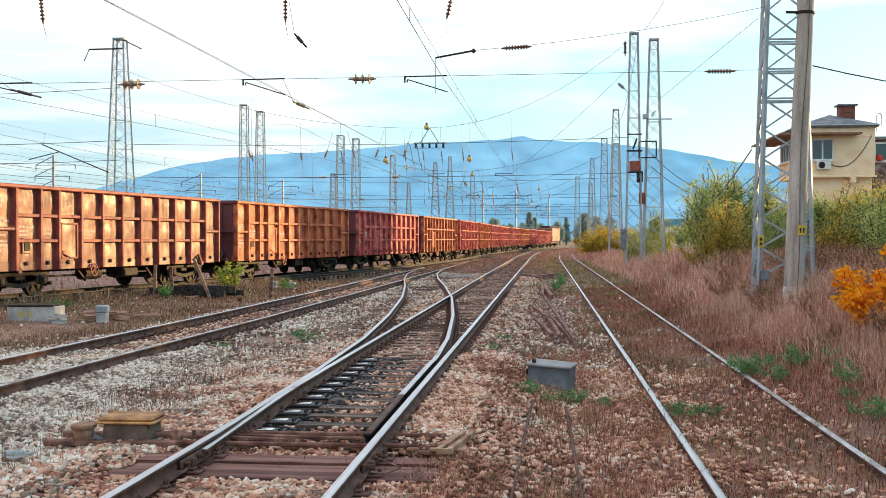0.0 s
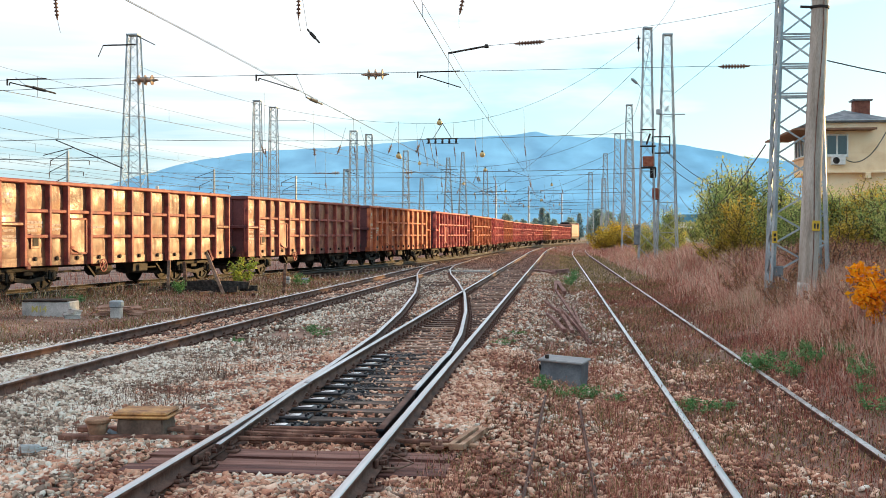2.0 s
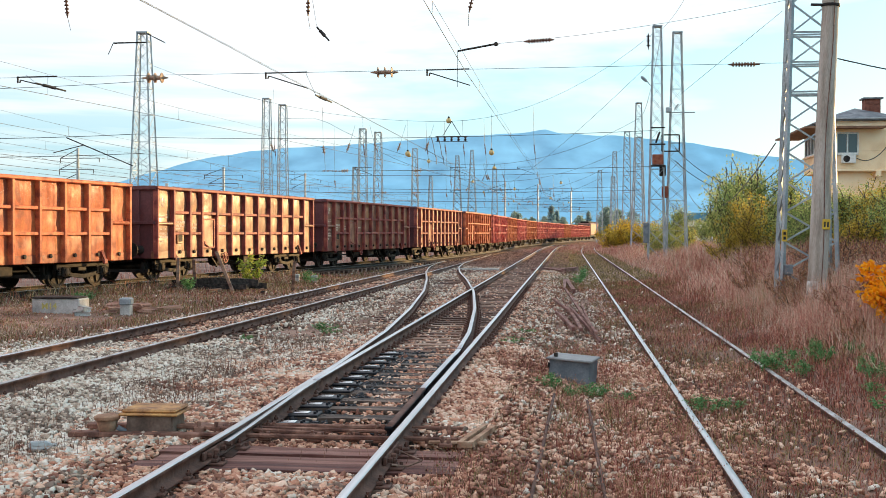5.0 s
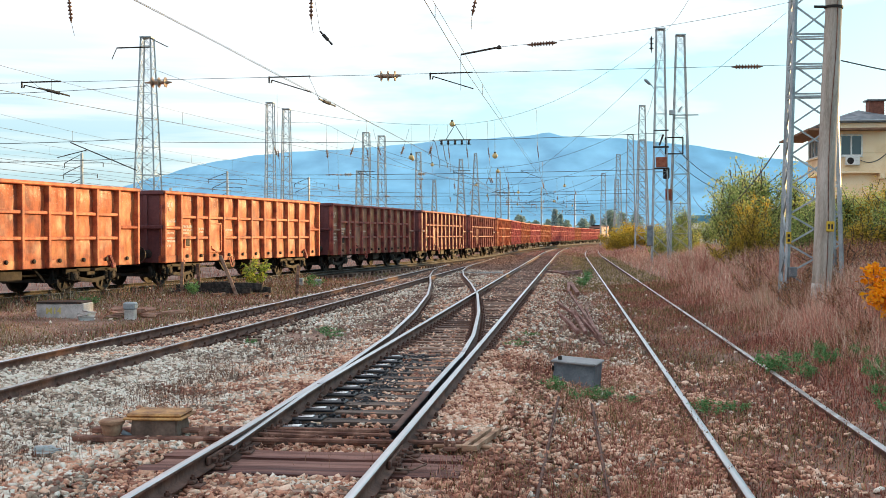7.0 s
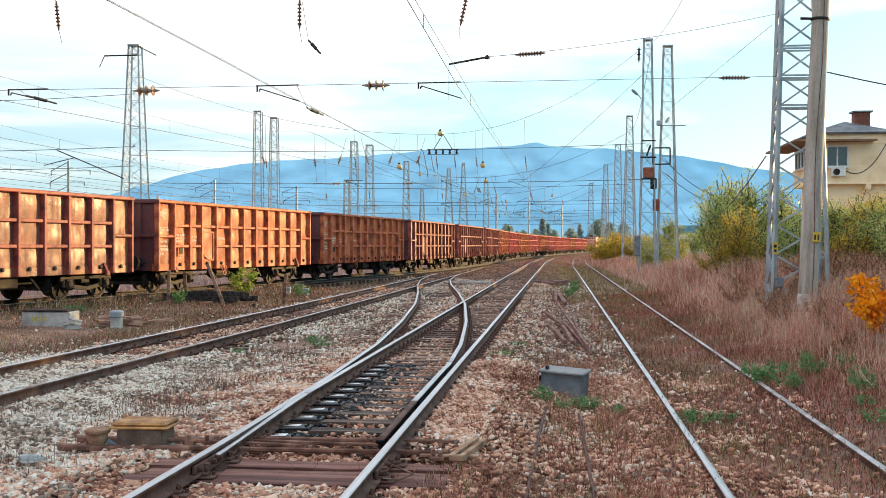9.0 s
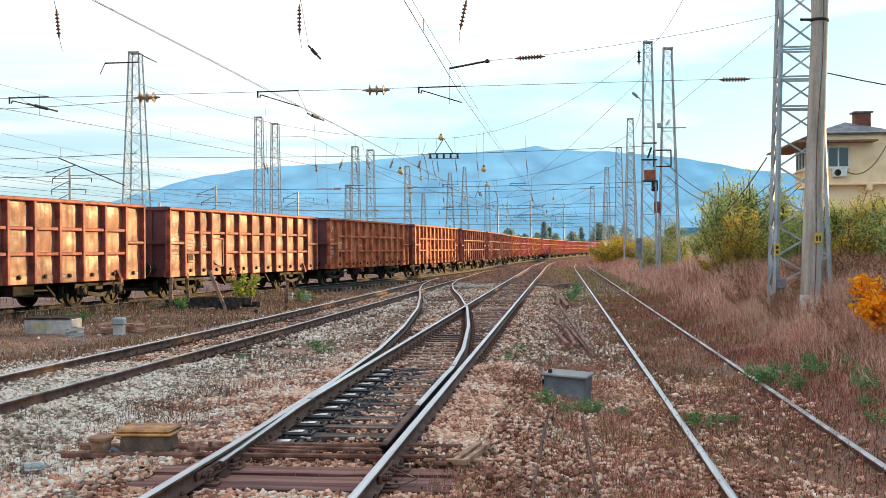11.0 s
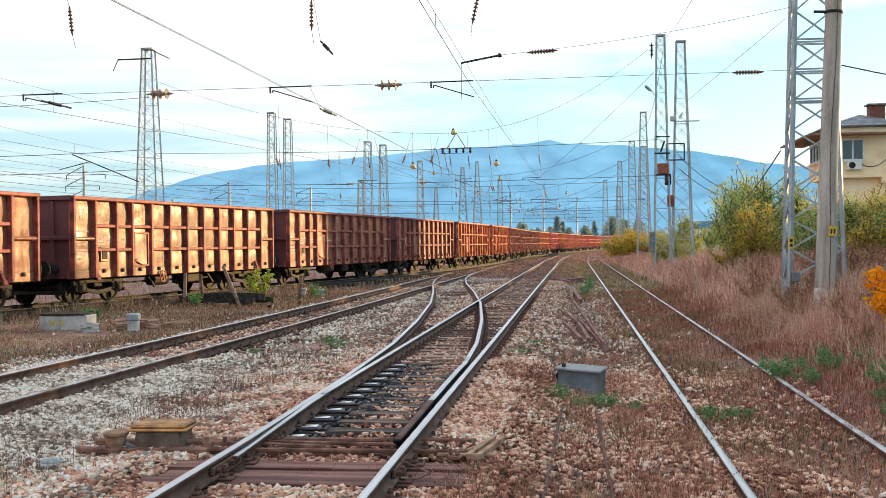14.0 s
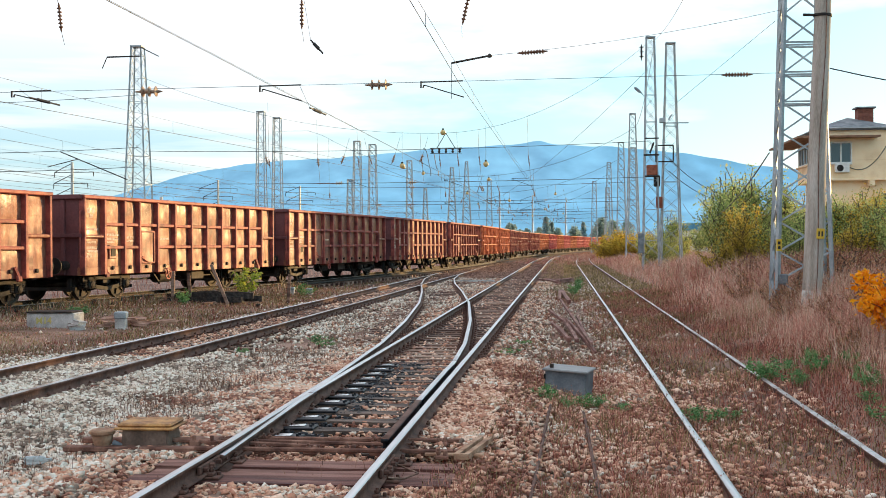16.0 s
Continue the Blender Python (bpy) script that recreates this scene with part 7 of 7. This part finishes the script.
M_YLID = mat("chipped_yellow_paint", [(0.22, 0.10, 0.045), (0.44, 0.22, 0.08), (0.58, 0.33, 0.12)], scale=5, fine=40, rough=0.7, bump=0.3)


M_HOUSING = mat("grimy_brown_housing", [(0.06, 0.04, 0.03), (0.12, 0.075, 0.055), (0.19, 0.13, 0.10)], scale=5, fine=40, rough=0.7, bump=0.2)


def make_point_machine():
    t = thing("point_machine", "switch motor box with chipped yellow lid beside the rail", "point machine", at=pose(-3.93, 10.45, -0.15, 0, 0, 2))
    bm = bmesh.new()
    r_ = bmesh.ops.create_cube(bm, size=1.0)
    for v in bm.verts:
        k = 0.94 if v.co.z > 0 else 1.0
        v.co = Vector((v.co.x * 0.46 * k, v.co.y * 0.40 * k, v.co.z * 0.18 + 0.09))
    bmesh.ops.bevel(bm, geom=bm.edges[:], offset=0.015, segments=2, affect="EDGES")
    part("housing", bm, M_HOUSING, t)
    bm = bmesh.new()
    box(bm, -0.285, -0.235, 0.175, 0.285, 0.235, 0.20, 0.01)
    box(bm, -0.262, -0.212, 0.20, 0.262, 0.212, 0.235, 0.016)
    part("lid", bm, M_YLID, t, "yellow lid with worn paint")
    bm = bmesh.new()
    box(bm, -0.75, -0.30, -0.02, 0.85, -0.18, 0.03, 0.01)
    box(bm, -0.75, 0.16, -0.02, 0.85, 0.28, 0.03, 0.01)
    part("bearer_plate", bm, M_RUSTFIT, t)
    bm = bmesh.new()
    bar(bm, (0.2, -0.05, 0.06), (1.65, -0.12, 0.02), 0.022, 6)
    bar(bm, (0.2, 0.07, 0.05), (2.5, 0.0, 0.02), 0.018, 6)
    for x in (0.45, 0.62, 0.8):
        box(bm, x - 0.05, -0.12, 0.0, x + 0.05, 0.12, 0.07, 0.015)
        bar(bm, (x, -0.1, 0.05), (x, -0.1, 0.11), 0.02, 6)
    part("throw_rod", bm, M_RUSTFIT, t)
    t = thing("cable_stump", "rusty cast cable stump with round cap", "cable stump", at=pose(-4.33, 10.25, -0.24))
    bm = bmesh.new()
    lathe(bm, [(0.16, 0), (0.07, 0.02), (0.06, 0.07), (0.085, 0.15), (0.105, 0.23)], 14)
    part("neck", bm, M_TANRUST, t, smooth=True)
    bm = bmesh.new()
    lathe(bm, [(0.115, 0.225), (0.12, 0.235), (0.12, 0.255), (0.10, 0.268), (0.02, 0.272)], 16)
    part("cap", bm, M_TANRUST, t)
    part("cable", raw("cable", *tube([(0.1, 0, 0.15), (0.2, 0.02, 0.10), (0.26, 0.05, 0.10), (0.33, 0.06, 0.17)], 0.025, 8), M_GREYBOX), None, t)


make_point_machine()




def make_switch_gear():
    """Slide chairs under the left blade, oily sleepers, rods across the track."""
    t = thing("slide_chair_row", "oily black slide chairs with bright worn plates under the switch blade", "slide chairs", kind="")
    for i in range(18):
        y = 11.08 + 0.60 * i
        if y > 18.0:
            break
        for sx in (-1,):
            bm = bmesh.new()
            x = -2.25 + sx * 0.752
            x0, x1 = sorted((x - sx * 0.05, x - sx * 0.40))
            box(bm, x0, y - 0.128, -0.175, x1, y + 0.128, -0.150, 0.01)
            ch = part("chair", bm, M_OIL, t)
            bm = bmesh.new()
            x0, x1 = sorted((x - sx * 0.13, x - sx * 0.29))
            box(bm, x0, y - 0.06, -0.150, x1, y + 0.06, -0.138, 0.003)
            part("slide_plate", bm, M_SLIDE, ch, "bright worn steel slide plate" if sx < 0 else "")
            for k in (-0.05, 0.05):
                part("bolt", bar(bmesh.new(), (x - sx * 0.36, y + k, -0.152), (x - sx * 0.36, y + k, -0.125), 0.016, 6), M_OIL, ch)
    t = thing("switch_stretcher", "rusty stretcher rods and brackets between the switch blades", "stretcher rod")
    for y in (10.15, 10.72):
        bm = bmesh.new()
        bar(bm, (-3.4, y, -0.12), (-0.95, y + 0.02, -0.12), 0.022, 6)
        part("rod", bm, M_RUSTFIT, t)
    for x, y in ((-2.86, 10.72), (-2.78, 10.2), (-2.3, 10.2), (-1.95, 10.25), (-1.78, 10.7), (-1.7, 10.2), (-1.22, 10.2), (-1.08, 10.05), (-1.15, 10.72)):
        bm = bmesh.new()
        box(bm, x - 0.07, y - 0.04, -0.17, x + 0.05, y + 0.04, -0.13, 0.01)
        box(bm, x + 0.0, y - 0.02, -0.135, x + 0.04, y + 0.02, -0.085, 0.008)
        bar(bm, (x - 0.04, y, -0.13), (x - 0.04, y, -0.07), 0.014, 6)
        bar(bm, (x - 0.04, y, -0.115), (x - 0.04, y, -0.095), 0.024, 6)
        part("bracket", bm, M_RUSTFIT, t)
    bm = bmesh.new()
    bar(bm, (-0.86, 9.95, -0.12), (-0.70, 10.75, -0.10), 0.024, 4)
    bar(bm, (-0.95, 9.97, -0.12), (-0.79, 10.77, -0.10), 0.024, 4)
    bar(bm, (-0.97, 9.95, -0.12), (-0.84, 9.95, -0.12), 0.024, 4)
    part("end_bracket", bm, M_TANRUST, t, "pale tan rusted bracket")
    bm = bmesh.new()
    box(bm, -1.25, 10.08, -0.15, -0.72, 10.18, -0.125, 0.005)
    part("slide_bar", bm, M_TANRUST, t, "tan rusted flat bar")
    # fishplate joints near the toe
    for sx in (-1, 1):
        for side in (-1, 1):
            t = thing("fishplate_joint", "rusty bolted fishplate joining two rails", "fishplate", "fishplates", at=pose(-2.25 + sx * 0.752 + side * 0.035, 9.3, -0.085))
            bm = bmesh.new()
            box(bm, -0.014, -0.36, -0.035, 0.014, 0.36, 0.035, 0.006)
            part("plate", bm, M_RAILSIDE, t)
            for k in (-0.27, -0.09, 0.09, 0.27):
                bm = bmesh.new()
                bar(bm, (0, k, 0), (side * 0.055, k, 0), 0.022, 6)
                part("bolt", bm, M_RAILSIDE, t)
    bm = bmesh.new()
    part_ = raw("bond_cable", *tube([(-1.42, 9.05, -0.13), (-1.3, 9.1, -0.15), (-1.2, 9.25, -0.13), (-1.28, 9.45, -0.15), (-1.42, 9.55, -0.12)], 0.008, 6), M_SLEEPER)
    tagged(new("bond_cable", part_), "grey bonding cable looped at the rail joint", "cable")


make_switch_gear()


def beam(x, y, z, length, w, h, turn, tilt, material, name="old_beam", label="rusty old steel beam lying in the weeds", group="scrap beams"):
    bm = bmesh.new()
    rnd = random.Random(int(x * 100 + y))
    n = 6
    for i in range(n):
        y0, y1 = -length / 2 + length * i / n, -length / 2 + length * (i + 1) / n
        box(bm, -w / 2, y0, 0, w / 2, y1 + 0.002, h, 0.0)
    bmesh.ops.remove_doubles(bm, verts=bm.verts, dist=0.004)
    for v in bm.verts:
        u = v.co.y / length
        v.co.x += rnd.uniform(-0.006, 0.006)
        v.co.z += 0.02 * math.sin(u * 4 + y) + rnd.uniform(-0.006, 0.006)
    ob = tagged(new(name, mesh_of(name, bm, material)), label, "beam", group)
    ob.matrix_basis = pose(x, y, z, tilt, 0, turn)
    return ob


M_RUSTY = mat("red_rusted_iron", [(0.11, 0.045, 0.038), (0.22, 0.105, 0.085), (0.34, 0.20, 0.165)], scale=3, stretch=(3, 0.6, 3), fine=30, bump=0.5)
for x, y, z, ln, w, h, tn, ti in ((0.0, 29.5, -0.27, 7.0, 0.07, 0.10, 7, 1.0), (0.12, 27.0, -0.28, 8.5, 0.09, 0.11, 2, -0.8), (0.22, 31.0, -0.25, 17.0, 0.07, 0.1, 2.2, 0), (0.34, 25.5, -0.30, 7.0, 0.07, 0.11, 4.5, 1.2), (-0.10, 26.4, -0.30, 5.0, 0.10, 0.12, 5, 0), (0.42, 27.8, -0.27, 6.0, 0.06, 0.09, 1, 0.8),
                                  (0.05, 44.0, -0.33, 8.0, 0.14, 0.12, 2, 0), (-0.15, 44.5, -0.33, 7.0, 0.12, 0.12, 0, 0), (-0.85, 58.0, -0.25, 3.5, 0.25, 0.15, 20, 0), (-0.45, 59.5, -0.25, 3.0, 0.25, 0.15, -12, 0), (0.0, 60.0, -0.3, 4.5, 0.3, 0.2, -10, 0), (-1.15, 58.5, -0.22, 3.0, 0.2, 0.15, -25, 0)):
    beam(x, y, z, ln, w * (0.75 if y < 32 else 1.0), h * (0.65 if y < 32 else 1.0), tn, ti, M_RUSTY)
for a, b in (((-0.17, 14.2), (-0.31, 6.5)), ((0.24, 14.2), (0.33, 6.5))):
    me = wire_me("signal_rod", [np.stack([np.linspace(a[0], b[0], 10), np.linspace(a[1], b[1], 10), ground_z(np.linspace(a[0], b[0], 10), np.linspace(a[1], b[1], 10)) + 0.065 + 0.012 * np.sin(np.arange(10))], 1)], 0.017, M_RAILSIDE)
    tagged(new("signal_rod", me), "rusty rod running along the ground from the box", "rod", "ground rods")
bm = bmesh.new()
box(bm, -1.1, -0.12, 0, 1.1, 0.12, 0.12, 0.02)
tagged(new("concrete_bar", mesh_of("concrete_bar", bm, M_CONCRETE)), "pale concrete bar lying between the rails", "concrete bar").matrix_basis = pose(-4.6, 57.5, -0.2, 0, 0, 3)

# concrete trough with lid, marker posts, slabs and rubble
t = thing("concrete_trough", "pale concrete trough with dark lid and yellow scrawl", "concrete trough", at=pose(-11.3, 24.2, -0.06, 0, 0, 3))
bm = bmesh.new()
box(bm, -0.54, -0.3, -0.05, 0.54, 0.3, 0.33, 0.02)
part("body", bm, M_CONCRETE, t)
bm = bmesh.new()
box(bm, -0.52, -0.33, 0.33, 0.50, 0.33, 0.37, 0.012)
part("lid", bm, M_DARKSTEEL, t, "dark flat lid")
_tc = bpy.data.curves.new("scrawl", "FONT")
_tc.body, _tc.size, _tc.extrude, _tc.offset = "M14", 0.20, 0.002, 0.004
_to = bpy.data.objects.new("scrawl_source", _tc)
_tm = bpy.data.meshes.new_from_object(_to)
bpy.data.objects.remove(_to)
bm = bmesh.new()
bm.from_mesh(_tm)
bmesh.ops.transform(bm, matrix=pose(-0.32, -0.303, 0.10, 90, 0, 0), verts=bm.verts[:])
part("scrawl", bm, mat("faded_yellow_paint", [(0.5, 0.42, 0.12), (0.6, 0.52, 0.2)], scale=9, bump=0), t, "hand-painted yellow letters")


def marker(x, y, w, h, z=None):
    t = thing("concrete_marker", "small pale concrete marker post by the track", "marker post", "concrete markers", at=pose(x, y, float(ground_z(x, y)) - 0.05, 0, 0, 5))
    bm = bmesh.new()
    box(bm, -w / 2 * 0.85, -w / 2 * 0.85, 0, w / 2 * 0.85, w / 2 * 0.85, h * 0.6, 0.015)
    part("post", bm, M_CONCRETE, t)
    bm = bmesh.new()
    box(bm, -w / 2, -w / 2, h * 0.6, w / 2, w / 2, h, 0.03)
    part("cap", bm, M_GALV, t)


marker(-9.94, 24.6, 0.27, 0.42)
marker(-10.15, 41.5, 0.28, 0.32)
marker(-9.5, 41.7, 0.26, 0.30)
rsl = random.Random(17)
M_SLAB = mat("red_brown_slab", [(0.15, 0.075, 0.055), (0.28, 0.155, 0.11), (0.40, 0.25, 0.185)], scale=4, fine=40, bump=0.4)
for i_, (x, y, sz, up) in enumerate(((-10.75, 24.0, 0.3, 0), (-10.55, 23.6, 0.34, 0), (-10.5, 23.65, 0.26, 0.1), (-10.35, 24.7, 0.42, 0), (-9.95, 25.6, 0.6, 0), (-10.4, 26.0, 0.8, 0), (-10.2, 25.9, 0.6, 0.07), (-9.6, 26.3, 0.55, 0), (-10.9, 26.4, 0.6, 0), (-10.6, 25.5, 0.5, 0), (-9.75, 25.3, 0.35, 0))):
    bm = bmesh.new()
    th = 0.10 if i_ < 3 else 0.06 + 0.015 * (i_ % 3)
    box(bm, -sz / 2, -sz / 3, 0, sz / 2, sz / 3, th, 0.012)
    for v in bm.verts:
        v.co += Vector((rsl.uniform(-.035, .035), rsl.uniform(-.035, .035), rsl.uniform(-.01, .01)))
    tagged(new("broken_slab", mesh_of("broken_slab", bm, M_CONCRETE if i_ < 3 else M_SLAB)), "broken slab lying in the rough grass", "slab", "broken slabs").matrix_basis = pose(x, y, float(ground_z(x, y)) + up, 4 * (i_ % 3) - 3, 3, 35 * i_)

# dark timber stack with leaning posts in front of the train
M_TIMBER = mat("black_tarred_timber", [(0.012, 0.011, 0.011), (0.035, 0.03, 0.028), (0.08, 0.07, 0.06)], scale=4, stretch=(0.4, 3, 3), fine=30, bump=0.6)
M_SCRAP = mat("rust_brown_scrap", [(0.06, 0.03, 0.022), (0.16, 0.085, 0.06), (0.28, 0.17, 0.12)], scale=5, fine=40, bump=0.4)
rsc = random.Random(9)
for i_ in range(16):  # loose scrap thrown round the stack
    bm = bmesh.new()
    ln = rsc.uniform(0.3, 1.1)
    box(bm, -ln / 2, -0.05, 0, ln / 2, 0.05, rsc.uniform(0.03, 0.08), 0.01)
    for v in bm.verts:
        v.co.z += 0.05 * math.sin(v.co.x * 3 + i_)
        v.co.y += rsc.uniform(-0.012, 0.012)
    x, y = -11.2 + rsc.uniform(-1.5, 2.0), 34.0 + rsc.uniform(-0.7, 1.2)
    tagged(new("scrap_piece", mesh_of("scrap_piece", bm, M_SCRAP if i_ % 3 else M_TIMBER)), "rusty scrap piece lying by the timber stack", "scrap", "scrap round the timber stack").matrix_basis = pose(x, y, float(ground_z(x, y)) + 0.0, rsc.uniform(-8, 8), rsc.uniform(-6, 6), rsc.uniform(0, 180))
for i_, (dx, dy, dz, tn, ln) in enumerate(((0, 0, 0.0, 86, 2.7), (0.1, 0.3, 0.0, 94, 2.3), (-0.3, 0.15, 0.16, 83, 1.7), (0.9, 0.1, 0.14, 99, 1.4), (0.6, 0.55, 0.03, 91, 2.4))):
    beam(-11.25 + dx, 34.3 + dy, -0.04 + dz, ln, 0.2 + 0.03 * (i_ % 3), 0.17 + 0.03 * (i_ % 2), tn, (0, 1.5, -2.5, 4, 2)[i_], M_TIMBER, "tarred_timber", "black tarred timber baulk stacked by the train", "timber stack")
for x, y, h, lean in ((-12.15, 34.2, 0.95, 2), (-11.6, 34.3, 0.9, -4), (-10.35, 34.0, 1.25, -22), (-8.9, 36.0, 0.8, 3)):
    bm = bmesh.new()
    box(bm, -0.05, -0.05, -0.15, 0.05, 0.05, h, 0.012)
    tagged(new("wooden_stake", mesh_of("wooden_stake", bm, M_SLEEPER)), "grey weathered stake standing by the timber stack", "stake", "stakes").matrix_basis = pose(x, y, 0.0, 0, lean, 10)
bm = bmesh.new()
lathe(bm, [(0.035, 0), (0.04, 0.01), (0.04, 0.15), (0.015, 0.19), (0.015, 0.23)], 10, Matrix.Rotation(radians(90), 4, "Y"))
_b = bpy.data.materials.new("clear_plastic")
_b.use_nodes = True
_b.node_tree.nodes["Principled BSDF"].inputs["Base Color"].default_value = (0.6, 0.68, 0.7, 1)
_b.node_tree.nodes["Principled BSDF"].inputs["Roughness"].default_value = 0.15
_b.node_tree.nodes["Principled BSDF"].inputs["Transmission Weight"].default_value = 0.6
tagged(new("plastic_bottle", mesh_of("plastic_bottle", bm, _b, smooth=True)), "discarded clear plastic bottle on the ballast", "bottle").matrix_basis = pose(-4.75, 9.55, -0.14, 0, 0, 12)

# ---- the locomotive at the head of the train ----
LOCO = thing("locomotive", "pale and dark diesel locomotive hauling the freight wagons", "locomotive")
M_LOCO, M_LOCO2 = mat("pale_loco_paint", [(0.20, 0.085, 0.065), (0.28, 0.13, 0.10)], scale=1, rough=0.5, bump=0.1), mat("orange_loco_paint", [(0.30, 0.09, 0.04), (0.40, 0.13, 0.06)], scale=1, rough=0.5, bump=0.1)
part("body", box(bmesh.new(), -1.4, -7.5, 1.0, 1.4, 6.2, 3.6, 0.15), M_LOCO, LOCO)
part("waistband", box(bmesh.new(), -1.43, -7.4, 1.5, 1.43, 6.1, 1.9, 0.03), M_LOCO2, LOCO)
part("cab", box(bmesh.new(), -1.42, 6.2, 1.0, 1.42, 8.0, 3.9, 0.2), M_LOCO2, LOCO)
part("roof", box(bmesh.new(), -1.0, -7.0, 3.6, 1.0, 6.0, 3.95, 0.2), M_DARKSTEEL, LOCO)
part("end_window", box(bmesh.new(), -1.0, -7.55, 2.5, 1.0, -7.48, 3.2, 0.03), M_GLASS, LOCO)
part("underframe", box(bmesh.new(), -1.35, -7.6, 0.7, 1.35, 8.0, 1.0, 0.05), M_DARKSTEEL, LOCO)
_wheel = wheelset_mesh()
for by in (-4.6, 4.6):
    bg = part("bogie", bogie_frame_mesh(), None, LOCO)
    bg.location = (0, by, 0)
    for ay in (-0.9, 0.9):
        ws = part("wheelset", _wheel, None, bg)
        ws.location = (0, ay, 0.46)
WAGONS["loco"] = LOCO


motions()
